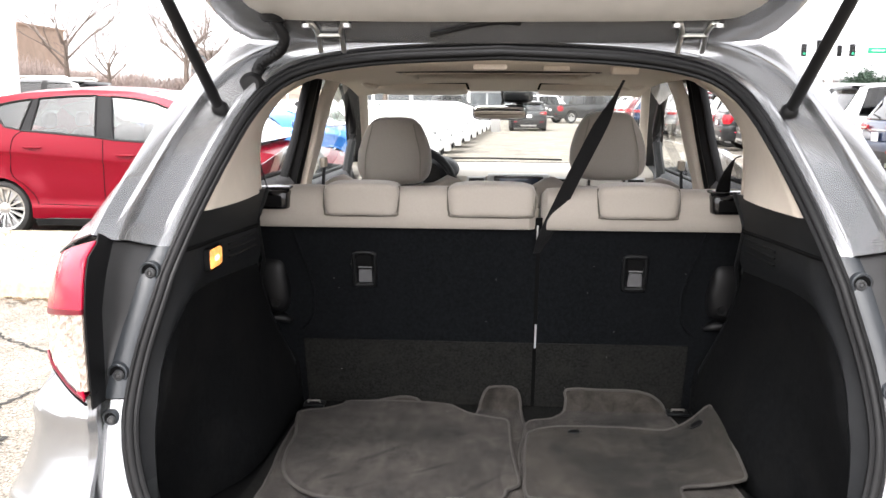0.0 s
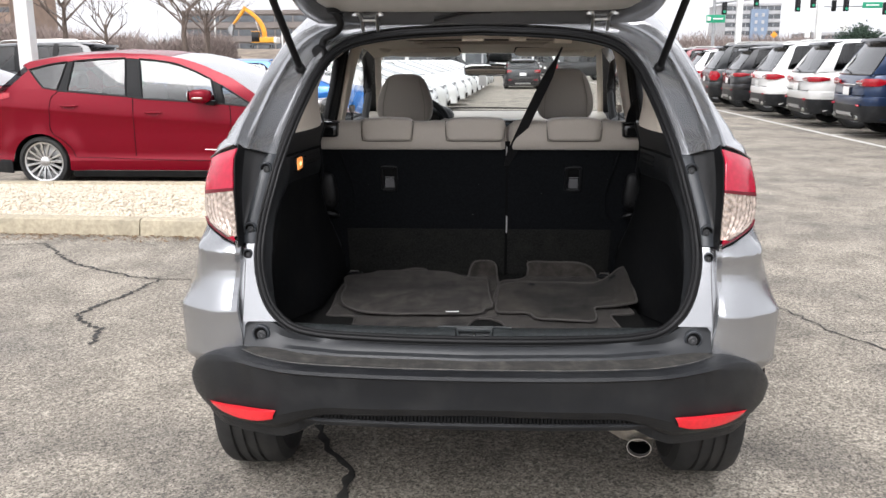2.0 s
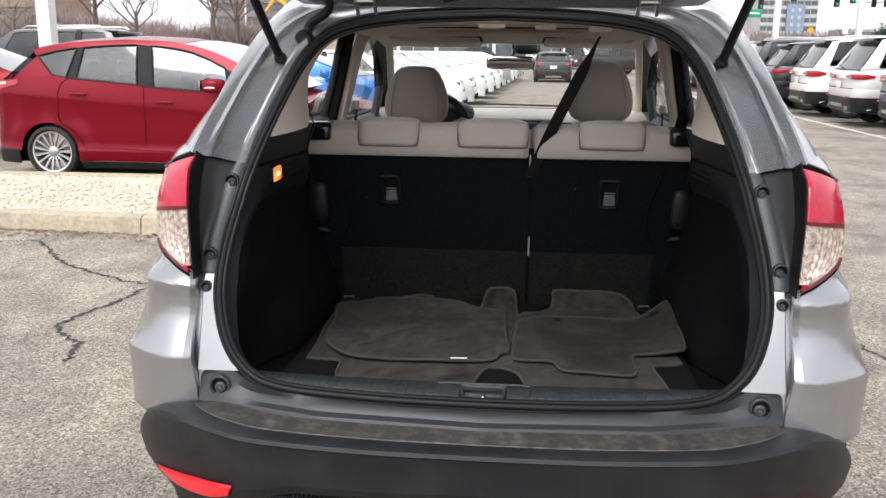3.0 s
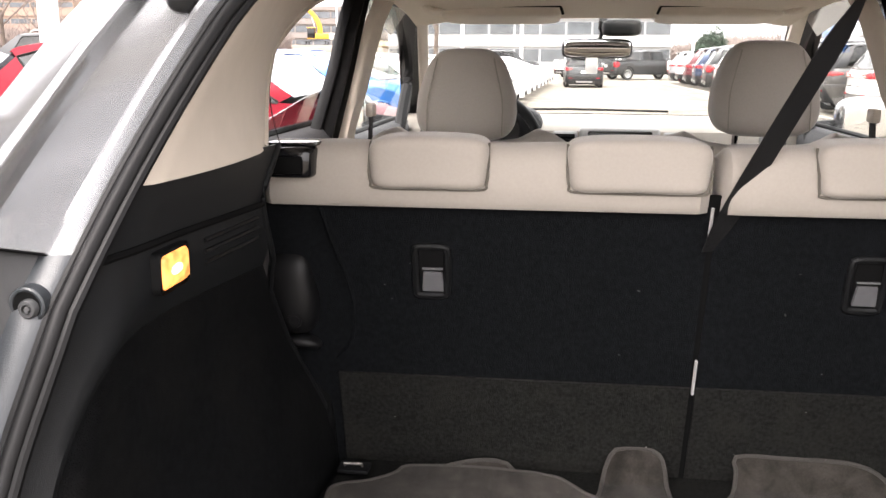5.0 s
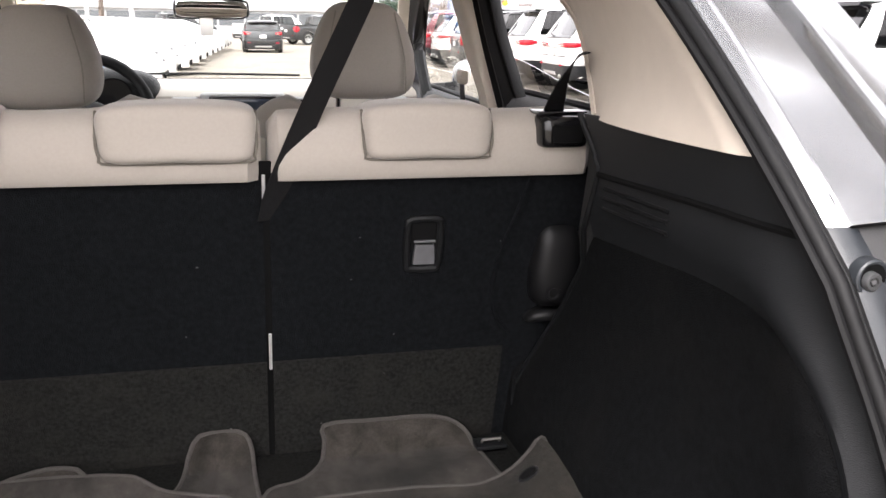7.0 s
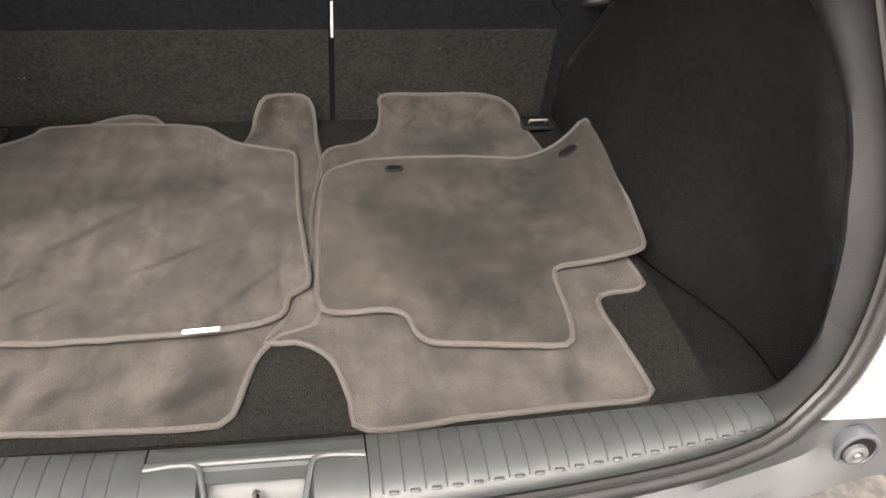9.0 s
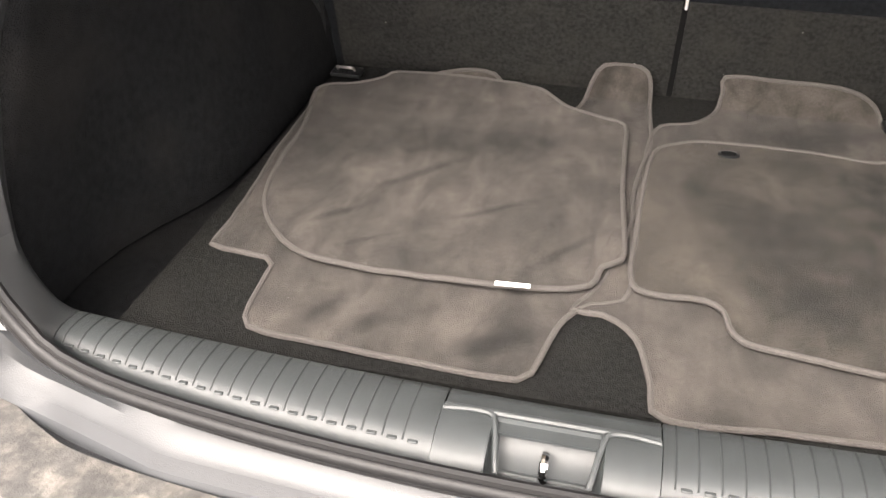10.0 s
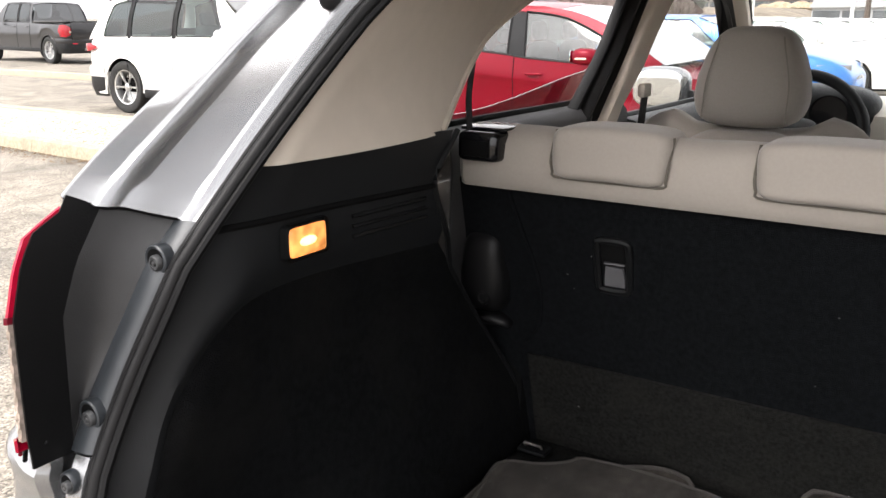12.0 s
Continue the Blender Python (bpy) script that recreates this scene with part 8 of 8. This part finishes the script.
def make_carrier(name, label, pm):
    """A tall hatchback with one bowed roofline, six side lights and a rising crease; y runs from tail (0.12) to nose."""
    c = tagged(empty(name), label, "car")
    AX, R, AR = (0.834, 3.50), 0.288, 0.335
    PLAN = fn_of([0.10, 0.16, 0.30, 0.55, 1.0, 3.2, 3.8, 4.15, 4.35, 4.45], [0.62, 0.76, 0.85, 0.89, 0.905, 0.905, 0.88, 0.80, 0.64, 0.45])
    BELT = fn_of([0.10, 0.39, 0.70, 0.886, 1.05, 1.20, 1.844, 2.03, 2.93, 3.30, 3.45, 4.0, 4.35, 4.45], [0.98, 1.06, 1.10, 1.116, 1.090, 1.080, 1.028, 1.002, 0.946, 0.910, 0.905, 0.80, 0.66, 0.52])
    HEAD = fn_of([0.689, 0.90, 1.133, 1.206, 1.50, 1.803, 1.964, 2.20, 2.408, 2.60, 2.817, 2.91, 3.299], [1.313, 1.365, 1.402, 1.407, 1.430, 1.441, 1.430, 1.408, 1.372, 1.30, 1.200, 1.150, 0.912])
    RAIL = fn_of([0.15, 0.39, 0.50, 0.634, 0.70, 1.05, 1.66, 2.15, 2.45, 2.67, 3.05, 3.40, 3.52], [0.98, 1.09, 1.215, 1.375, 1.405, 1.462, 1.497, 1.480, 1.435, 1.372, 1.215, 0.985, 0.92])
    CREASE = lambda y: lerp(0.865, 0.711, (y - 1.02) / 2.0)
    def X(y, z):
        """Half width of the side at a place along it and a height."""
        zc, w = CREASE(y), PLAN(y)
        k = float(np.interp(z, [0.12, 0.20, 0.30, 0.312, 0.36, 0.50, zc - 0.05, zc - 0.006, zc + 0.008, 1.0, 1.10, 1.45, 1.55], [0.955, 0.992, 1.0, 1.0, 0.982, 0.990, 0.990, 1.003, 1.004, 0.978, 0.945, 0.775, 0.70]))
        d = min(math.hypot(y - a, z - 0.274) for a in AX)
        return w * k + 0.030 * step(0.56, 0.40, d) * step(0.84, 0.66, z)
    def bottom(y):
        z = 0.20 if 0.5 < y < 3.9 else 0.30
        for a in AX:
            if abs(y - a) < AR:
                z = max(z, 0.274 + math.sqrt(AR * AR - (y - a) ** 2))
        return z
    on = lambda s, y, z, out=0.0: (s * (X(y, z) + out), y, z)
    ys = sorted(set([0.12, 0.14, 0.18, 0.24, 0.32, 4.36, 4.42] + [round(v, 3) for a in AX for v in np.linspace(a - AR, a + AR, 19)] + [round(v, 3) for v in np.linspace(0.30, 1.50, 40)] + [round(v, 3) for v in np.linspace(1.6, 4.30, 40)]))
    for s in (-1, 1):
        rows = []
        for y in ys:
            b0, b1, zc = bottom(y), BELT(y), CREASE(y)
            zs = [max(b0, min(z, b1)) for z in (b0, 0.25, 0.30, 0.312, 0.335, 0.36, 0.42, 0.48, 0.54, 0.60, zc - 0.05, zc - 0.025, zc - 0.006, zc + 0.008, lerp(zc, b1, 0.35), lerp(zc, b1, 0.7), b1)]
            rows.append([on(s, y, z) for z in zs])
        b = loft(rows)
        bmesh.ops.remove_doubles(b, verts=b.verts, dist=0.0004)
        part("body_side", b, pm, c, angle=40)
        for a in AX:
            # arch sheet coloured near-black for the shade inside it
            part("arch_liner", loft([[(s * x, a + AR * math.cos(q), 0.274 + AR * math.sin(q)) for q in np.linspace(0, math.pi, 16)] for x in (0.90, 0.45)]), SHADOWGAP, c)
        part("rocker", thick(loft([[on(s, y, z, o) for z, o in ((0.21, -0.006), (0.195, 0.004), (0.13, 0.0), (0.115, -0.03))] for y in np.linspace(1.19, 3.14, 12)]), 0.01), BUMPER, c, "black sill moulding")
        def pane(bl, br, tr, tl, n=10):
            """A patch of the upper side between four corners; its long edges follow the belt and the head line where the corners lie on them."""
            rows = []
            for u in np.linspace(0, 1, n):
                yb, yt = lerp(bl[0], br[0], u), lerp(tl[0], tr[0], u)
                zb = BELT(yb) + lerp(bl[1] - BELT(bl[0]), br[1] - BELT(br[0]), u)
                zt = HEAD(yt) + lerp(tl[1] - HEAD(tl[0]), tr[1] - HEAD(tr[0]), u)
                rows.append([(lerp(yb, yt, v), lerp(zb, zt, v)) for v in np.linspace(0, 1, 7)])
            return rows
        H, Bt = (lambda y: (y, HEAD(y))), (lambda y: (y, BELT(y)))
        for nm, q in (("quarter_light", (Bt(0.886), Bt(1.050), H(1.133), H(0.700))), ("rear_door_window", (Bt(1.165), Bt(1.844), H(1.803), H(1.206))), ("front_door_window", (Bt(2.032), Bt(2.880), H(2.800), H(1.964))), ("front_quarter_light", (Bt(2.960), Bt(3.290), (3.285, 0.925), H(2.915)))):
            rows = pane(*q)
            gl = part(nm, loft([[on(s, y, z, -0.012) for y, z in r] for r in rows]), SEAGLASS, c, "greenish side glass")
            ring = [rows[0][0]] + [r[0] for r in rows[1:]] + rows[-1][1:] + [r[-1] for r in rows[-2::-1]] + rows[0][-2:0:-1]
            part("window_seal", tube([on(s, y, z, -0.006) for y, z in ring], 0.011, 6, True), RUBBER, gl)
        for q in ((Bt(1.050), Bt(1.165), H(1.206), H(1.133)), (Bt(1.844), Bt(2.032), H(1.964), H(1.803)), (Bt(2.880), Bt(2.960), H(2.915), H(2.800))):
            part("black_pillar", thick(loft([[on(s, y, z, -0.008) for y, z in r] for r in pane(*q)]), 0.02), PLASTIC, c)
        tail = [[on(s, lerp(lerp(0.20, 0.886, u), lerp(0.42, 0.70, u), v), lerp(lerp(BELT(0.20), BELT(0.886), u), lerp(1.06, HEAD(0.70), u), v)) for v in np.linspace(0, 1, 6)] for u in np.linspace(0, 1, 8)]
        part("rear_pillar", thick(loft(tail), 0.012), pm, c)
        rows = []
        for u in np.linspace(0, 1, 40):
            yh, yr = lerp(0.690, 3.299, u), lerp(0.634, 3.42, u)
            rows.append([on(s, lerp(yh, yr, v), lerp(HEAD(yh), RAIL(yr), v)) for v in np.linspace(0, 1, 5)])
        part("cant_rail", thick(loft(rows), 0.012), pm, c, "red roof rail and windscreen pillar")
        part("belt_strip", tube([on(s, y, BELT(y) - 0.006, 0.002) for y in np.linspace(1.06, 3.28, 30)], 0.007, 6), RUBBER, c)
        for q in ([(1.09, 1.088), (1.02, 1.04), (0.985, 0.99), (0.965, 0.86), (0.962, 0.70), (1.00, 0.61), (1.10, 0.54), (1.20, 0.44), (1.24, 0.34)], [(1.925, 1.010), (1.923, 0.80), (1.921, 0.60), (1.921, 0.36)], [(3.018, 0.938), (3.026, 0.85), (3.027, 0.685), (3.03, 0.45), (3.02, 0.34)], [(1.26, 0.345), (1.7, 0.335), (2.4, 0.315), (3.02, 0.31)]):
            part("door_seam", tube([on(s, y, z, 0.0015) for y, z in spline(q, 24)], 0.0038, 5), SHADOWGAP, c)
        for y, z in ((1.191, 0.904), (2.150, 0.832)):
            h = part("door_handle", pillow((0.030, 0.20, 0.026), (s * (X(y, z) + 0.016), y + 0.01, z + 0.014), 3, 18, 8), pm, c, "red pull handle")
            # flat darker red patch: the hollow's shade as colour, nothing is recessed
            part("handle_recess", pillow((0.006, 0.13, 0.060), (s * (X(y, z) + 0.001), y, z - 0.004), 2.2, 18, 8), DARKRED, h)
        m = part("door_mirror", pillow((0.22, 0.24, 0.155), (s * 1.03, 2.745, 1.030), 3, 20, 12), pm, c, "red door mirror")
        part("mirror_base", box((0.12, 0.10, 0.05), (s * 0.93, 2.83, 0.955), 0.015), PLASTIC, m)
        part("mirror_glass", pillow((0.17, 0.012, 0.115), (s * 1.03, 2.622, 1.030), 4, 18, 8), MIRROR, m)
        part("turn_lamp", pillow((0.02, 0.12, 0.022), (s * 1.137, 2.74, 1.012), 3, 14, 8), CLEARLENS, m)
        part("script_badge", tube([on(s, y, 0.435 - 0.01 * (y - 2.7), 0.003) for y in (2.72, 2.78, 2.84)], 0.004, 5), ALLOY, c, "bright badge")
        rows = [[on(s, lerp(0.16, 0.50, u), z + 0.03 * u, 0.006) for z in (lerp(0.93, 0.985, u), lerp(0.99, 1.01, u), lerp(1.05, 1.035, u))] for u in np.linspace(0, 1, 8)]
        tl = part("tail_lamp", thick(loft(rows), 0.012), TAILRED, c, "red tail lamp")
        part("lamp_strip", thick(loft([[on(s, lerp(0.17, 0.36, u), z + 0.03 * u, 0.014) for z in (0.985, 1.015)] for u in np.linspace(0, 1, 6)]), 0.006), CLEARLENS, tl)
        rows = [[on(s, y, z, 0.004) for z in (lerp(0.66, 0.76, u), lerp(0.70, 0.80, u))] for u, y in zip(np.linspace(0, 1, 6), np.linspace(4.34, 3.85, 6))]
        part("headlamp", thick(loft(rows), 0.012), HEADLENS, c, "clear headlamp")
        part("rear_valance", thick(loft([[on(s, y, z, 0.004) for z in (0.315, 0.295, 0.20, 0.16)] for y in np.linspace(0.13, 0.48, 8)]), 0.012), BUMPER, c, "black lower bumper")
        for a in AX:
            wheel(c, (s * 0.795, a, R), s, R, 0.21, 0.220, 15)
    # roof, bonnet, tail, glass across the car
    def across(ya, za, yb_, zb_, xa, xb, bow, n=8):
        return [[(lerp(xa, xb, v) * u, lerp(ya, yb_, v) + bow[0] * (1 - u * u), lerp(za, zb_, v) + bow[1] * (1 - u * u)) for u in np.linspace(-1, 1, 13)] for v in np.linspace(0, 1, n)]
    roof = [[(X(y, RAIL(y)) * u, y - 0.03 * (1 - u * u) * step(1.2, 0.7, y), RAIL(y) + 0.048 * (1 - u * u)) for u in np.linspace(-1, 1, 15)] for y in np.linspace(0.62, 2.33, 24)]
    part("roof", thick(loft(roof), 0.012), pm, c, "red roof")
    part("windscreen", loft([[(X(y, RAIL(y)) * 0.99 * u, y + (0.06 + 0.14 * v) * (1 - u * u), RAIL(y) + (0.048 + 0.03 * math.sin(math.pi * v)) * (1 - u * u)) for u in np.linspace(-1, 1, 15)] for v, y in zip(np.linspace(0, 1, 12), np.linspace(2.33, 3.44, 12))]), SKYPANE, c, "raked windscreen that mirrors the sky")
    part("bonnet", thick(loft([[(PLAN(y) * 0.97 * u, y + 0.10 * (1 - u * u), BELT(y) + 0.06 * (1 - u * u)) for u in np.linspace(-1, 1, 13)] for y in np.linspace(3.42, 4.36, 10)]), 0.012), pm, c, "red bonnet")
    part("rear_window", loft(across(0.22, 1.02, 0.63, 1.372, 0.74, 0.66, (-0.05, 0.0))), REARPANE, c)
    part("tailgate", thick(loft(across(0.115, 0.30, 0.20, 1.03, 0.66, 0.80, (-0.06, 0.0))), 0.012), pm, c)
    part("front_bumper", thick(loft(across(4.40, 0.20, 4.40, 0.62, 0.55, 0.60, (0.08, 0.0))), 0.012), pm, c)
    # near-black block: the shade under the car, as colour
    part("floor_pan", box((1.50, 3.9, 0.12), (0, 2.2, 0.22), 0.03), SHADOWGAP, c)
    part("dashboard", pillow((1.30, 0.50, 0.25), (0, 3.10, 0.86), 3, 20, 10), PLASTIC, c)
    for x in (-0.37, 0.37):
        st = part("seat", pillow((0.48, 0.20, 0.62), (x, 1.98, 0.84), 4, 18, 12), GREYSEAT, c)
        part("seat_headrest", pillow((0.26, 0.11, 0.19), (x, 1.93, 1.25), 3, 14, 8), GREYSEAT, st)
        st = part("seat", pillow((0.50, 0.18, 0.50), (x, 1.16, 0.84), 4, 18, 12), GREYSEAT, c)
        part("seat_headrest", pillow((0.24, 0.09, 0.17), (x, 1.12, 1.18), 3, 14, 8), GREYSEAT, st)
    return c


def park(c, x, y, turn):
    """turn: degrees; 0 points the nose along +y. x, y: the middle of the car."""
    half_len = c["half"] if "half" in c else 2.3
    m = Matrix.Translation((x, y, 0)) @ Matrix.Rotation(radians(turn), 4, "Z") @ Matrix.Translation((0, -half_len, 0))
    c.matrix_basis = m
    return c


# red compact people carrier across the gravel island, nose to the right
red = make_carrier("red_people_carrier", "metallic red compact people carrier parked beyond the gravel island", P["red"])
red["half"] = 2.2
park(red, -3.67, 8.30, -90)
bl = make_car("blue_saloon", "bright blue saloon parked behind the red car", P["blue"], 4.5, 1.80, 1.48, 0.95, 0.98, 2.65, 0.18, 0.32, (0.85, 2.35), (0.25, 3.5), CARPANE, ((0.75, 1.55), (1.65, 2.75)))
bl["half"] = 2.25
park(bl, -3.85, 13.3, -90)
sp = make_car("white_suv", "white sport utility vehicle with black lower cladding", P["white"], 4.80, 1.90, 1.76, 1.06, 1.08, 2.80, 0.24, 0.375, (0.50, 2.80), (0.12, 3.60), CARPANE, ((0.45, 1.0, 0.05, 0.05, 0.80, 0.92), (1.07, 1.95), (2.03, 3.0)), False, rails=True, spokes=6, detail=3)
sp["half"] = 2.33
park(sp, -9.3, 8.95, -90)
wine = make_car("red_saloon", "bright red car parked in the far row", P["wine"], 4.4, 1.8, 1.48, 0.95, 0.98, 2.65, 0.18, 0.33, (0.85, 2.4), (0.25, 3.5), CARPANE, ((0.75, 1.55), (1.65, 2.75)))
wine["half"] = 2.2
park(wine, -9.6, 13.0, -90)
gm = make_pickup("dark_pickup", "black pickup truck parked across the lot", P["black"])
gm["half"] = 2.9
park(gm, -26.3, 17.0, 85)

# row on the right, tails to the aisle
SUVS = (("navy", 4.99, 1.93, 1.82, True), ("pearl", 5.0, 1.98, 1.80, False), ("white", 4.84, 1.99, 1.79, True), ("black", 4.75, 1.90, 1.74, True), ("charcoal", 4.8, 1.94, 1.85, True), ("white", 4.7, 1.88, 1.72, False),
        ("maroon", 4.9, 1.95, 1.80, True), ("steel", 4.8, 1.9, 1.75, False))
made = []
for k, (col, L_, W_, H_, clad) in enumerate(SUVS):
    suv = make_car("parked_suv", f"{col} sport utility vehicle parked tail to the aisle", P[col], L_, W_, H_ + 0.05, 1.14, 1.15, L_ * 0.585, 0.32, 0.385, (0.48, L_ * 0.60), (0.08, L_ * 0.755), DARKPANE,
                   ((0.42, L_ * 0.24), (L_ * 0.265, L_ * 0.43), (L_ * 0.455, L_ * 0.64)), clad, rails=k % 2 == 0, spokes=(10, 5, 6, 12)[k % 4], detail=3, tail=((0.72, 0.5, 0.26),) if k == 4 else ((0.46, 1.0, 0.12),) if k % 2 == 0 else ((0.40, 1.0, 0.09),))
    tagged(suv, group="parked row beside the aisle")
    suv["half"] = L_ / 2
    made.append(suv)
SPOTS = [14.3, 17.0, 19.8, 22.6, 25.2, 27.9, 30.6, 33.3]
for suv, y in zip(made, SPOTS):
    park(suv, 6.65 + suv["half"], y, -94)
for k, y in enumerate((11.6, 8.9, 6.2, 36.0, 38.7, 41.4, 44.1, 46.8, 49.5)):
    src = made[(4, 5, 6, 2, 4, 0, 6, 5, 7)[k]]
    cp = copy_thing(src, Matrix())
    park(cp, 6.65 + cp["half"], y, -94)

# row seen through the windscreen, noses to the aisle: mostly white
near = []
for k, col in enumerate(("white", "pearl", "white")):
    sd = make_car("parked_saloon", f"{col} saloon parked nose to the aisle", P[col], 4.65, 1.84, 1.46, 0.95, 0.97, 2.75, 0.17, 0.33, (0.95, 2.5), (0.40, 3.6), CARPANE, ((0.85, 1.65), (1.75, 2.85)), spokes=(10, 7, 12)[k])
    tagged(sd, group="row seen through the windscreen")
    sd["half"] = 2.32
    near.append(sd)
park(near[0], -3.5, 17.5, -90)
park(near[1], -3.4, 20.3, -90)
park(near[2], -3.25, 23.1, -90)
for k in range(8):
    cp = copy_thing(near[(0, 2, 1, 0, 2, 0, 1, 2)[k]], Matrix())
    park(cp, -3.1 + 0.13 * k, 25.9 + 2.8 * k, -90)
for k in range(1, 9):
    cp = copy_thing(near[(2, 0, 1)[k % 3]], Matrix())
    park(cp, -9.6, 18.4 + 3.0 * k, 90)
cp = copy_thing(made[4], Matrix())
park(cp, -11.2, 18.6, 90)
mid = make_car("dark_hatchback", "dark hatchback standing in the far aisle", P["charcoal"], 4.3, 1.80, 1.50, 0.98, 1.0, 2.6, 0.18, 0.33, (0.45, 2.4), (0.15, 3.4), DARKPANE, ((0.40, 1.2), (1.3, 2.6)), tail=((0.62, 0.88, 0.14),))
mid["half"] = 2.15
park(mid, 1.6, 43.0, 0)
tr = [make_pickup("parked_pickup", f"{c_} pickup truck parked at the end of the aisle", P[c_]) for c_ in ("white", "charcoal")]
for q, x, y, a in ((tr[0], 3.3, 61.0, -62), (tr[1], 6.3, 59.0, -62)):
    q["half"] = 2.9
    tagged(q, group="trucks at the end of the aisle")
    park(q, x, y, a)
for x, y, k in ((10.5, 58.0, 0), (-3.5, 62.0, 1), (14.5, 57.0, 1)):
    q = copy_thing(tr[k], Matrix())
    park(q, x, y, -62)
rs = copy_thing(wine, Matrix())
park(rs, 9.0, 50.0, -90)
